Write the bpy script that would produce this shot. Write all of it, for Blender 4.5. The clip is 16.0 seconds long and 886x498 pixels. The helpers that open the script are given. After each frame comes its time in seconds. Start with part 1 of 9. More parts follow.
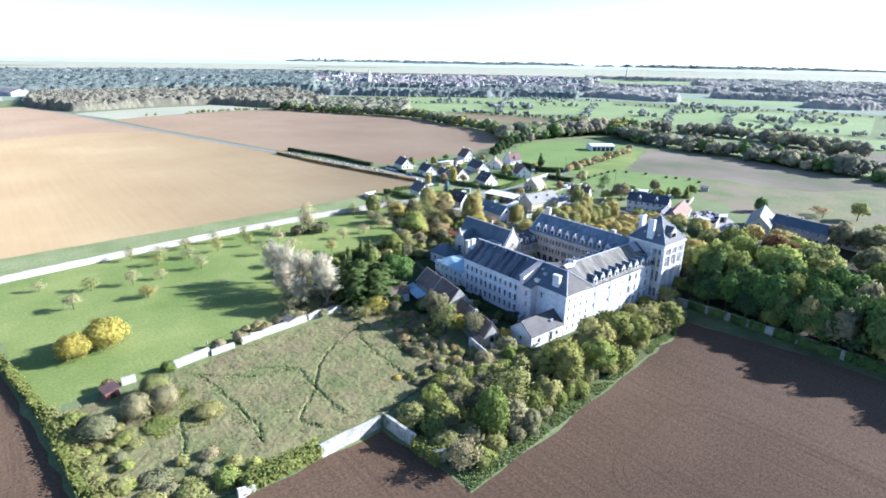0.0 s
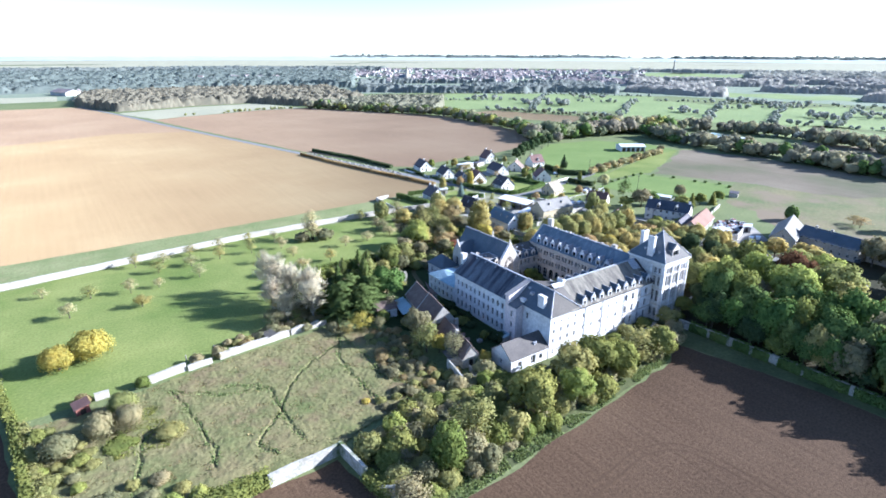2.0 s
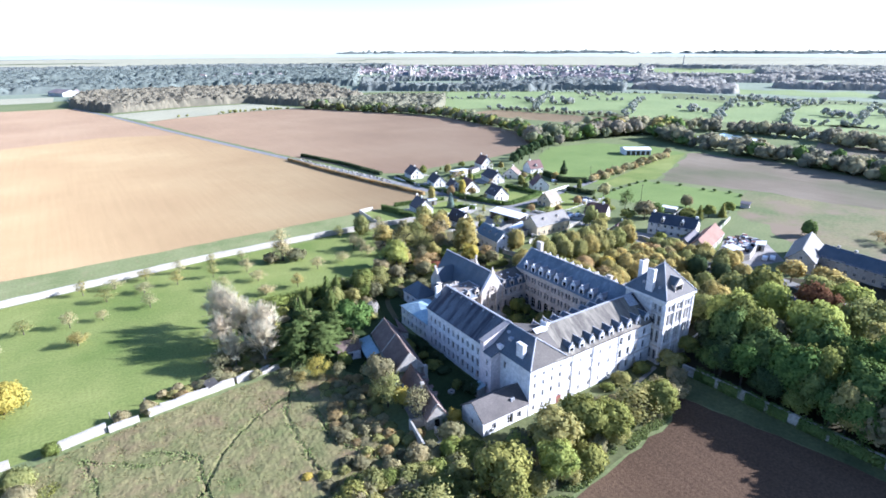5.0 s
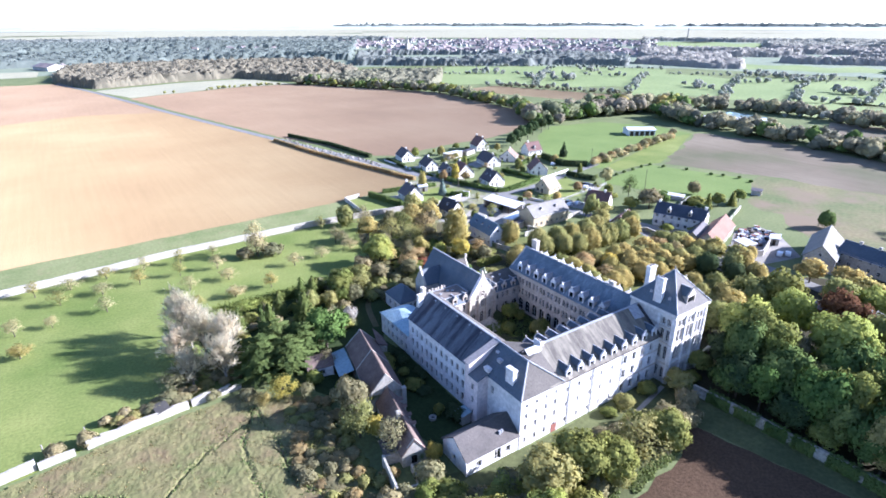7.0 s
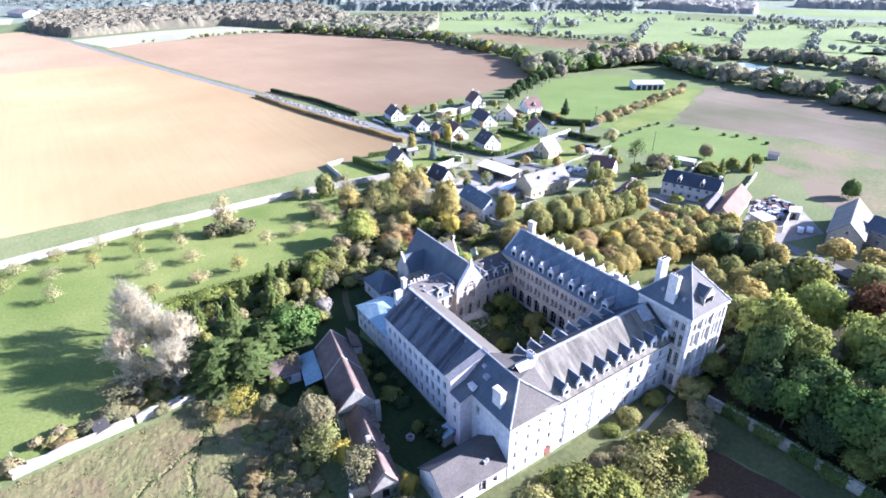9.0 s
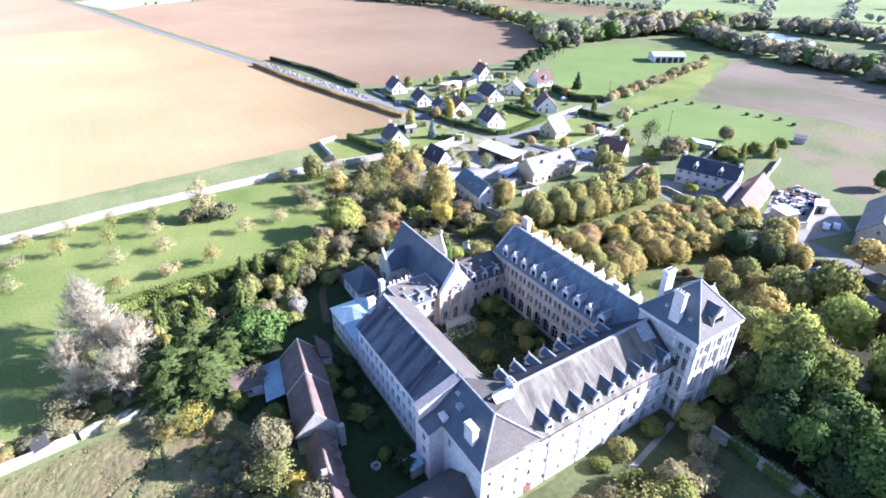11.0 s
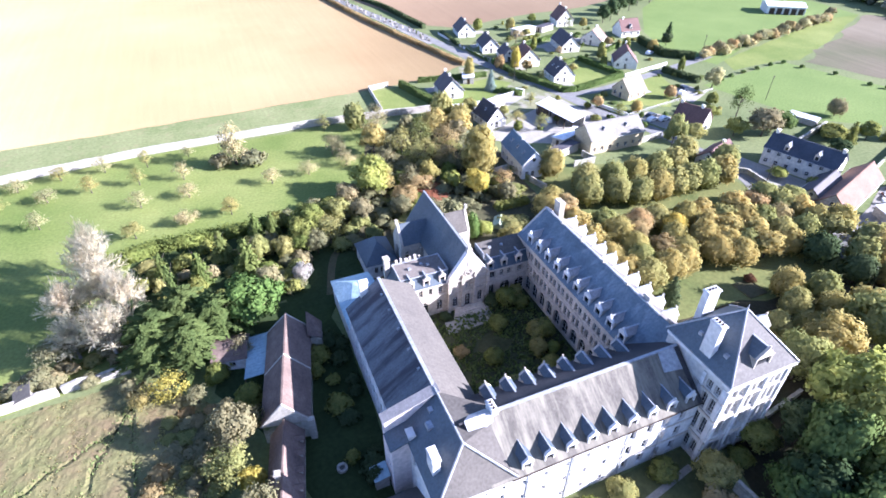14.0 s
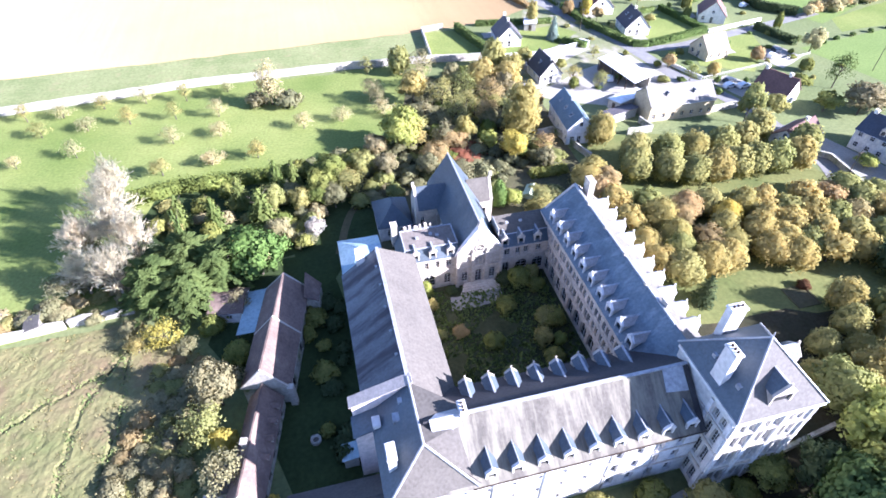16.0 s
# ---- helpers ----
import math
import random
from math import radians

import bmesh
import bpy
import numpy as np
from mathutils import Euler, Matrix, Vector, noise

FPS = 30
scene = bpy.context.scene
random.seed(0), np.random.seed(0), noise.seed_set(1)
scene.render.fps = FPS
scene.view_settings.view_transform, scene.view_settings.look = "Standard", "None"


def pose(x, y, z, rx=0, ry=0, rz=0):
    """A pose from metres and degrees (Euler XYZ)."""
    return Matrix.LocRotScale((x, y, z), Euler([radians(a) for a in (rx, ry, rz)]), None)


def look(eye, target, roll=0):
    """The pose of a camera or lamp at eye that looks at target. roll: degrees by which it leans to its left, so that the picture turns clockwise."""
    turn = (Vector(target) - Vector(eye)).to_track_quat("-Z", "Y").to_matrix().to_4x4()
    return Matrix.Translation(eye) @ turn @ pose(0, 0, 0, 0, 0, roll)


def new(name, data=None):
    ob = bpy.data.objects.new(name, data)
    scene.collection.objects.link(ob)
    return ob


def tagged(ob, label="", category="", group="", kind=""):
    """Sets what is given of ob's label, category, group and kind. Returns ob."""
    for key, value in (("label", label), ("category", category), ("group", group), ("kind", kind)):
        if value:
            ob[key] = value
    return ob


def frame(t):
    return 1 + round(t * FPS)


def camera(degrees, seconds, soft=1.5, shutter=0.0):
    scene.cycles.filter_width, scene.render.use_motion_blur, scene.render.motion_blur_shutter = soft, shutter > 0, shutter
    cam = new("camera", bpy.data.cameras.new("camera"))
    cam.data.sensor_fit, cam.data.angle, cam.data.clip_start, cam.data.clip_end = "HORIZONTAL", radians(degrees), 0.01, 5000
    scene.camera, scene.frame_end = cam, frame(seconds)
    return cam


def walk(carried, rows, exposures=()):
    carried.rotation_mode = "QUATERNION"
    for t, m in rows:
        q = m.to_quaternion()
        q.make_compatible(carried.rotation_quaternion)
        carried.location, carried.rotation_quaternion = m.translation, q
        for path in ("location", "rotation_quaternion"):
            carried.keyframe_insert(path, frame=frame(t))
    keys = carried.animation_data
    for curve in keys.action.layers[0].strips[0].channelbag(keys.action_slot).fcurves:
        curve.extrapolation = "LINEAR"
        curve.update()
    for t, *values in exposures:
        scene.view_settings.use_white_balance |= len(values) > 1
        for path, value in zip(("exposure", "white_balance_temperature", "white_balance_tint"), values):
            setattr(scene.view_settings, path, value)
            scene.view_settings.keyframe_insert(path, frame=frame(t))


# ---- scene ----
cam = camera(77.7, 16.0, soft=1.7)
PATH = [
    (0, (-2.74, -1.464, 67.934), (-1.533, -0.009, 67.281), 1.0),
    (0.5, (1.221, -4.04, 68.813), (2.395, -2.559, 68.159), 0.9),
    (1, (5.3, -5.683, 69.995), (6.433, -4.173, 69.335), 0.6),
    (1.5, (9.613, -6.357, 71.169), (10.706, -4.821, 70.502), 0.4),
    (2, (13.213, -6.096, 72.265), (14.294, -4.554, 71.591), 0.2),
    (2.5, (16.832, -5.123, 73.009), (17.909, -3.579, 72.333), 0.2),
    (3, (20.221, -3.63, 73.739), (21.292, -2.083, 73.061), 0.1),
    (3.5, (23.688, -1.664, 74.309), (24.755, -0.115, 73.628), 0.0),
    (4, (27.04, 0.541, 74.48), (28.105, 2.092, 73.802), 0.0),
    (4.5, (30.272, 3.098, 74.526), (31.331, 4.653, 73.847), -0.1),
    (7, (46.374, 17.963, 75.187), (47.411, 19.49, 74.419), -0.1),
    (7.5, (49.775, 21.259, 75.195), (50.805, 22.778, 74.399), -0.2),
    (8, (52.988, 24.502, 75.311), (54.008, 26.005, 74.475), -0.1),
    (8.5, (56.526, 27.912, 75.645), (57.531, 29.396, 74.756), -0.2),
    (9, (60.119, 31.397, 75.857), (61.114, 32.862, 74.928), -0.2),
    (11.5, (76.122, 40.361, 75.972), (77.006, 41.82, 74.928), 0.1),
    (12, (78.982, 41.506, 75.809), (79.817, 42.985, 74.753), 0.1),
    (12.5, (81.985, 42.65, 75.713), (82.774, 44.148, 74.648), 0.1),
    (13, (84.959, 43.756, 75.596), (85.704, 45.274, 74.529), 0.3),
    (13.5, (87.978, 44.928, 75.42), (88.671, 46.44, 74.311), 0.3),
    (14, (91.119, 46.013, 75.348), (91.745, 47.486, 74.148), 0.2),
    (14.5, (94.365, 47.026, 75.268), (94.922, 48.45, 73.98), 0.0),
    (15, (97.536, 48.257, 75.304), (98.044, 49.667, 73.979), -0.1),
    (15.5, (100.592, 49.559, 75.324), (101.039, 50.977, 73.985), -0.1),
    (16, (103.56, 50.969, 75.168), (103.918, 52.39, 73.807), 0.1),
]
walk(cam, [(t, look(eye, target, roll)) for t, eye, target, roll in PATH], [(0, 1.84, 5240, 12), (5, 1.82, 5300, 17), (8.5, 2.1, 5370, 23), (11.5, 2.18, 5390, 23.5), (13.5, 2.18, 5450, 24), (16, 2.42, 5490, 24)])

# ---- sky, sun ----
SUN_AZ = radians(118)
SUN_EL = radians(24)
SUN = Vector((math.sin(SUN_AZ) * math.cos(SUN_EL), math.cos(SUN_AZ) * math.cos(SUN_EL), math.sin(SUN_EL)))
world = bpy.data.worlds.new("sky")
scene.world = world
world.use_nodes = True
wn = world.node_tree.nodes
sky = wn.new("ShaderNodeTexSky")
sky.sky_type = "NISHITA"
sky.sun_disc = False
sky.sun_elevation, sky.sun_rotation = SUN_EL, SUN_AZ
sky.air_density, sky.dust_density, sky.ozone_density = 0.7, 0.3, 1.2
world.node_tree.links.new(sky.outputs["Color"], wn["Background"].inputs["Color"])
wn["Background"].inputs["Strength"].default_value = 0.085
lamp = bpy.data.lights.new("sun", "SUN")
lamp.energy, lamp.angle, lamp.color = 5.0, radians(0.6), (1.0, 0.95, 0.88)
new("sun", lamp).matrix_world = look(SUN * 400, (0, 0, 0))




# ---- materials ----
def nodes_of(name):
    m = bpy.data.materials.new(name)
    m.use_nodes = True
    return m, m.node_tree.nodes, m.node_tree.links


def ramp(n, l, fac, stops):
    r = n.new("ShaderNodeValToRGB")
    e = r.color_ramp.elements
    while len(e) < len(stops):
        e.new(0.5)
    for i, (p, c) in enumerate(stops):
        e[i].position, e[i].color = p, (*c, 1)
    l.new(fac, r.inputs["Fac"])
    return r.outputs["Color"]


def noise_tex(n, l, scale, detail=4.0, stretch=(1, 1, 1), rough=0.55, turn=0.0):
    g = n.new("ShaderNodeNewGeometry")
    mp = n.new("ShaderNodeMapping")
    mp.inputs["Scale"].default_value = stretch
    mp.inputs["Rotation"].default_value = (0, 0, turn)
    t = n.new("ShaderNodeTexNoise")
    t.inputs["Scale"].default_value, t.inputs["Detail"].default_value, t.inputs["Roughness"].default_value = scale, detail, rough
    l.new(g.outputs["Position"], mp.inputs["Vector"])
    l.new(mp.outputs["Vector"], t.inputs["Vector"])
    return t.outputs["Fac"]


def mixed(n, l, fac, a, b, mode="MIX"):
    m = n.new("ShaderNodeMix")
    m.data_type, m.blend_type = "RGBA", mode
    for sock, v in ((m.inputs[0], fac), (m.inputs[6], a), (m.inputs[7], b)):
        if isinstance(v, (int, float)):
            sock.default_value = v
        elif isinstance(v, tuple):
            sock.default_value = (*v, 1)
        else:
            l.new(v, sock)
    return m.outputs[2]


def shade(c, k):
    return tuple(min(1.0, v * k) for v in c)


def surface(name, c, c2=None, big=0.08, fine=2.0, rough=0.85, bump=0.0, metal=0.0, stretch=(1, 1, 1), turn=0.0, vary=0.0, spec=0.3, stain=None):
    """A worn surface: two scales of noise between two colours, fine relief, and a shift from object to object."""
    m, n, l = nodes_of(name)
    c2 = c2 or shade(c, 0.7)
    b = n["Principled BSDF"]
    large = noise_tex(n, l, big, 5, stretch, 0.6, turn)
    small = noise_tex(n, l, fine, 4, stretch, 0.6, turn)
    col = ramp(n, l, large, ((0.32, c2), (0.68, c)))
    col = mixed(n, l, 1.0, col, ramp(n, l, small, ((0.25, (0.72, 0.72, 0.72)), (0.75, (1.2, 1.2, 1.2)))), "MULTIPLY")
    if stain:
        sc, st, lo, hi, colour = stain
        f = ramp(n, l, noise_tex(n, l, sc, 5, st, 0.65), ((lo, (0, 0, 0)), (hi, (1, 1, 1))))
        col = mixed(n, l, f, col, colour)
    if vary:
        o = n.new("ShaderNodeObjectInfo")
        col = mixed(n, l, 1.0, col, ramp(n, l, o.outputs["Random"], ((0.0, (1 - vary,) * 3), (1.0, (1 + vary,) * 3))), "MULTIPLY")
    l.new(col, b.inputs["Base Color"])
    b.inputs["Roughness"].default_value, b.inputs["Metallic"].default_value = rough, metal
    b.inputs["Specular IOR Level"].default_value = spec
    if bump:
        bp = n.new("ShaderNodeBump")
        bp.inputs["Strength"].default_value, bp.inputs["Distance"].default_value = 0.8, bump
        l.new(small, bp.inputs["Height"])
        l.new(bp.outputs["Normal"], b.inputs["Normal"])
    return m


def leaves(name, c, c2, vary=0.25, through_light=0.55):
    """Foliage: every leaf clump its own tone, every plant a shift of its own, some light through the leaf."""
    m, n, l = nodes_of(name)
    g, o = n.new("ShaderNodeNewGeometry"), n.new("ShaderNodeObjectInfo")
    col = ramp(n, l, g.outputs["Random Per Island"], ((0.0, c2), (1.0, c)))
    col = mixed(n, l, 1.0, col, ramp(n, l, noise_tex(n, l, 0.45, 3), ((0.3, (0.82, 0.87, 0.85)), (0.7, (1.18, 1.13, 1.05)))), "MULTIPLY")
    col = mixed(n, l, 1.0, col, ramp(n, l, o.outputs["Random"], ((0.0, (1 - vary, 1 - vary * 0.6, 1 - vary)), (1.0, (1 + vary, 1 + vary * 0.5, 1 + vary * 0.4)))), "MULTIPLY")
    d, t, mx = n.new("ShaderNodeBsdfDiffuse"), n.new("ShaderNodeBsdfTranslucent"), n.new("ShaderNodeMixShader")
    l.new(col, d.inputs["Color"]), l.new(col, t.inputs["Color"])
    mx.inputs[0].default_value = through_light
    l.new(d.outputs[0], mx.inputs[1]), l.new(t.outputs[0], mx.inputs[2])
    n.remove(n["Principled BSDF"])
    l.new(mx.outputs[0], n["Material Output"].inputs["Surface"])
    return m


def soil(name, c, c2, c3, furrow, turn, depth, width=2.2, mark=1.0, matte=0.25, clod=0.22):
    """A worked field: broad tones, fine crumb and long drill lines."""
    m, n, l = nodes_of(name)
    b = n["Principled BSDF"]
    col = ramp(n, l, noise_tex(n, l, 0.012, 5, (1, 1, 1), 0.55), ((0.34, c2), (0.5, c), (0.66, c3)))
    lines = noise_tex(n, l, 1.0, 2, (furrow, furrow * 0.03, 1), 0.5, turn)
    col = mixed(n, l, 1.0, col, ramp(n, l, lines, ((0.3, (1 - 0.04 * mark,) * 3), (0.7, (1 + 0.03 * mark,) * 3))), "MULTIPLY")
    crumb = noise_tex(n, l, width, 5, (1, 1, 1), 0.7)
    col = mixed(n, l, 1.0, col, ramp(n, l, crumb, ((0.25, (1 - clod * 1.15,) * 3), (0.75, (1 + clod,) * 3))), "MULTIPLY")
    l.new(col, b.inputs["Base Color"])
    b.inputs["Roughness"].default_value, b.inputs["Specular IOR Level"].default_value = 1.0, 0.1
    b.inputs["Diffuse Roughness"].default_value = matte
    bp = n.new("ShaderNodeBump")
    bp.inputs["Strength"].default_value, bp.inputs["Distance"].default_value = 0.9, depth
    add = n.new("ShaderNodeMath")
    l.new(lines, add.inputs[0]), l.new(crumb, add.inputs[1])
    l.new(add.outputs[0], bp.inputs["Height"])
    l.new(bp.outputs["Normal"], b.inputs["Normal"])
    return m


GRASS = surface("pasture grass", (0.172, 0.19, 0.085), (0.122, 0.15, 0.062), 0.03, 1.2, 1.0, 0.03, spec=0.1)
LAWN = surface("bright lawn", (0.212, 0.234, 0.073), (0.122, 0.163, 0.041), 0.04, 1.5, 1.0, 0.03, spec=0.1)
VERGE = surface("weedy field verge", (0.225, 0.235, 0.108), (0.15, 0.178, 0.07), 0.07, 1.1, 1.0, 0.06, spec=0.1, stain=(0.25, (1, 1, 1), 0.55, 0.75, (0.24, 0.205, 0.11)))
ROUGH = surface("rough dry meadow", (0.21, 0.178, 0.085), (0.12, 0.135, 0.05), 0.09, 1.4, 1.0, 0.12, spec=0.1, stain=(0.11, (1, 1, 1), 0.5, 0.7, (0.17, 0.125, 0.07)))
DIRT = surface("leaf-strewn soil", (0.12, 0.1, 0.058), (0.068, 0.072, 0.034), 0.15, 1.7, 1.0, 0.08, spec=0.1)
# woodland soil with the shade under the trees put into its colour
SHADESOIL = surface("woodland soil darkened as shade", (0.06, 0.05, 0.03), (0.035, 0.037, 0.02), 0.15, 1.7, 1.0, 0.08, spec=0.1)
TAN = soil("harvested tan field", (0.272, 0.192, 0.099), (0.252, 0.174, 0.09), (0.3, 0.22, 0.116), 0.5, radians(12), 0.04, matte=1.0)
TAN2 = soil("rolled brown field", (0.255, 0.175, 0.106), (0.232, 0.156, 0.095), (0.278, 0.196, 0.12), 0.5, radians(-10), 0.04, matte=0.7)
PLOUGH = soil("ploughed field", (0.1, 0.063, 0.038), (0.077, 0.05, 0.031), (0.127, 0.083, 0.051), 0.7, radians(82), 0.1, 1.9, 1.5, clod=0.42)
PLOUGH2 = soil("fallow field", (0.19, 0.155, 0.105), (0.13, 0.13, 0.07), (0.235, 0.195, 0.135), 0.6, radians(70), 0.012, 2.2, 3.0)
VILLAGEGRASS = surface("worn village grass", (0.225, 0.215, 0.125), (0.145, 0.165, 0.078), 0.09, 1.4, 1.0, 0.03, spec=0.1, stain=(0.16, (1, 1, 1), 0.52, 0.62, (0.27, 0.25, 0.2)))
BRIGHT = surface("bright mown grass", (0.158, 0.208, 0.064), (0.128, 0.178, 0.052), 0.04, 1.5, 1.0, 0.02, spec=0.1)
# field-edge grass with the shade of nearby trees put into its colour
SHADEGRASS = surface("rank shade-darkened edge grass", (0.125, 0.135, 0.058), (0.08, 0.09, 0.04), 0.12, 1.2, 1.0, 0.05, spec=0.1)
PARK = surface("mossy park grass", (0.175, 0.175, 0.062), (0.105, 0.125, 0.042), 0.07, 1.3, 1.0, 0.03, spec=0.1)
CONCRETE = surface("stained yard concrete", (0.30, 0.28, 0.255), (0.21, 0.195, 0.175), 0.25, 3.0, 0.9, spec=0.2)
# lush grass with the shade of walls and trees put into its colour
LUSHSHADE = surface("lush grass with painted shade", (0.045, 0.066, 0.024), (0.028, 0.042, 0.016), 0.1, 1.5, 1.0, 0.06, spec=0.1)
FARGREEN = surface("distant pasture", (0.225, 0.27, 0.112), (0.175, 0.22, 0.09), 0.01, 0.3, 1.0, spec=0.1)
PALE = surface("stubble field", (0.36, 0.34, 0.23), (0.30, 0.29, 0.20), 0.02, 0.8, 1.0, spec=0.1)
ASPHALT = surface("worn asphalt", (0.225, 0.22, 0.21), (0.165, 0.16, 0.155), 0.3, 5.0, 0.9, spec=0.2)
GRAVEL = surface("pale gravel", (0.36, 0.335, 0.29), (0.27, 0.25, 0.215), 0.2, 4.0, 0.95, spec=0.2)
# path earth with the shade of the taller grass put into its colour
TRACK = surface("trodden earth darkened as shade", (0.055, 0.06, 0.028), (0.035, 0.042, 0.018), 0.3, 3.0, 1.0, spec=0.1)
LIMEWALL = surface("limewashed wall", (0.46, 0.425, 0.365), (0.35, 0.32, 0.275), 0.25, 2.0, 0.9, 0.03, stain=(0.35, (1, 1, 0.25), 0.55, 0.75, (0.28, 0.25, 0.20)))
RUBBLE = surface("old rubble wall", (0.48, 0.45, 0.40), (0.30, 0.28, 0.23), 0.4, 1.6, 0.95, 0.08, stain=(0.3, (1, 1, 0.6), 0.5, 0.66, (0.09, 0.12, 0.04)))
STONE = surface("pale limestone", (0.54, 0.48, 0.405), (0.43, 0.38, 0.325), 0.3, 1.6, 0.85, 0.02, stain=(0.5, (1, 1, 0.18), 0.62, 0.85, (0.34, 0.31, 0.28)))
RENDER = surface("white lime render", (0.72, 0.70, 0.68), (0.60, 0.585, 0.57), 0.25, 1.2, 0.9, 0.01, stain=(0.6, (1, 1, 0.12), 0.62, 0.86, (0.46, 0.44, 0.43)))
TOWERSTONE = surface("smooth pale ashlar", (0.60, 0.575, 0.54), (0.47, 0.45, 0.42), 0.3, 1.4, 0.9, 0.01, stain=(0.5, (1, 1, 0.2), 0.6, 0.85, (0.38, 0.36, 0.34)))
PINK = surface("pinkish render", (0.70, 0.60, 0.57), (0.62, 0.53, 0.5), 0.3, 1.4, 0.9)
SLATE = surface("blue slate", (0.098, 0.122, 0.145), (0.06, 0.077, 0.096), 0.14, 3.0, 0.55, 0.02, spec=0.35, stain=(0.35, (1, 1, 0.4), 0.58, 0.85, (0.135, 0.142, 0.15)))
DARKSLATE = surface("dark brownish slate", (0.06, 0.056, 0.058), (0.042, 0.04, 0.043), 0.2, 2.5, 0.75, 0.02, spec=0.2, stain=(0.3, (1, 0.5, 0.3), 0.6, 0.85, (0.09, 0.088, 0.085)))
STAINEDSLATE = surface("stained blue slate", (0.135, 0.15, 0.172), (0.095, 0.106, 0.124), 0.11, 3.0, 0.65, 0.02, spec=0.25, stain=(0.42, (0.16, 1, 0.16), 0.45, 0.6, (0.036, 0.036, 0.05)))
EASTSLATE = surface("mottled pale blue slate", (0.158, 0.195, 0.226), (0.098, 0.126, 0.152), 0.3, 2.2, 0.6, 0.02, spec=0.3, stain=(0.6, (0.5, 1, 0.5), 0.54, 0.75, (0.27, 0.3, 0.32)))
DORMERROOF = surface("weathered dormer slate", (0.36, 0.333, 0.32), (0.28, 0.26, 0.25), 0.4, 3.0, 0.8, 0.02, spec=0.15)
SLATEGREY = surface("weathered grey slate", (0.126, 0.113, 0.098), (0.1, 0.09, 0.08), 0.2, 2.5, 0.8, 0.02, spec=0.12, stain=(0.3, (1, 0.5, 0.3), 0.55, 0.85, (0.124, 0.114, 0.102)))
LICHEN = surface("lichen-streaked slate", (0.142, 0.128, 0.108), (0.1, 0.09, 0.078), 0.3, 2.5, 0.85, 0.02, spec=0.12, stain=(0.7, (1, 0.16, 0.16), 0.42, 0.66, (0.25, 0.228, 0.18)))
PALESLATE = surface("pale weathered barn slate", (0.25, 0.235, 0.21), (0.19, 0.178, 0.16), 0.25, 2.5, 0.8, 0.02, spec=0.2)
# slate for the slopes facing the sun, sunlight mixed into its colour
SUNSLATE = surface("slate tinted as sunlit", (0.145, 0.133, 0.122), (0.112, 0.104, 0.096), 0.3, 2.5, 0.8, 0.02, spec=0.3)
TILE = surface("brown clay tile", (0.195, 0.142, 0.118), (0.12, 0.088, 0.076), 0.3, 2.5, 0.9, 0.03, vary=0.15, spec=0.1, stain=(0.3, (1, 1, 1), 0.58, 0.8, (0.26, 0.205, 0.165)))
ORANGE = surface("orange clay tile", (0.235, 0.135, 0.095), (0.175, 0.1, 0.07), 0.3, 2.5, 0.85, 0.03)
HOUSETILE = surface("dark house tile", (0.085, 0.075, 0.08), (0.06, 0.055, 0.06), 0.3, 3.0, 0.7, 0.02, vary=0.35)
REDTILE = surface("red house tile", (0.15, 0.085, 0.07), (0.115, 0.065, 0.056), 0.3, 3.0, 0.8, 0.02, vary=0.2)
CREAM = surface("cream house render", (0.78, 0.74, 0.66), (0.68, 0.64, 0.57), 0.4, 2.0, 0.9, vary=0.1)
YELLOWSTONE = surface("yellow rubble stone", (0.50, 0.42, 0.28), (0.40, 0.33, 0.22), 0.5, 2.5, 0.9, 0.03)
ZINC = surface("zinc sheet", (0.38, 0.49, 0.53), (0.31, 0.41, 0.45), 0.3, 2.0, 0.5, metal=0.2, spec=0.5)
LEAD = surface("lead flashing", (0.40, 0.41, 0.43), (0.30, 0.31, 0.33), 0.5, 2.0, 0.6, metal=0.2)
WHITEROOF = surface("white sheet roof", (0.75, 0.75, 0.76), (0.65, 0.65, 0.66), 0.2, 1.5, 0.5)
GLASS = surface("window glass", (0.02, 0.024, 0.03), (0.012, 0.014, 0.018), 0.5, 2.0, 0.08, spec=0.6)
FRAME = surface("painted window frame", (0.62, 0.60, 0.57), (0.5, 0.48, 0.46), 0.5, 3.0, 0.7)
WOODDARK = surface("dark timber", (0.07, 0.05, 0.035), (0.045, 0.03, 0.022), 0.5, 3.0, 0.8)
BARK = surface("bark", (0.10, 0.08, 0.06), (0.06, 0.05, 0.038), 0.6, 3.0, 0.95, 0.02)
PALEBARK = surface("pale bark", (0.34, 0.31, 0.27), (0.22, 0.2, 0.17), 0.6, 3.0, 0.95, 0.02)
BLUEWATER = surface("pond water", (0.30, 0.40, 0.40), (0.25, 0.34, 0.34), 0.02, 0.2, 0.15, spec=0.5)
CARWHITE = surface("white car paint", (0.75, 0.75, 0.75), (0.72, 0.72, 0.72), 1, 3, 0.3, spec=0.5)
CARDARK = surface("dark car paint", (0.05, 0.06, 0.08), (0.04, 0.05, 0.06), 1, 3, 0.3, spec=0.5)
PALECOVER = surface("pale greenish cover", (0.5, 0.54, 0.38), (0.4, 0.45, 0.3), 0.6, 3.0, 0.6)
RUBBER = surface("rubber", (0.02, 0.02, 0.02), None, 1, 3, 0.8)
BRICK = surface("red brick", (0.30, 0.12, 0.09), (0.22, 0.09, 0.07), 0.5, 3.0, 0.9)

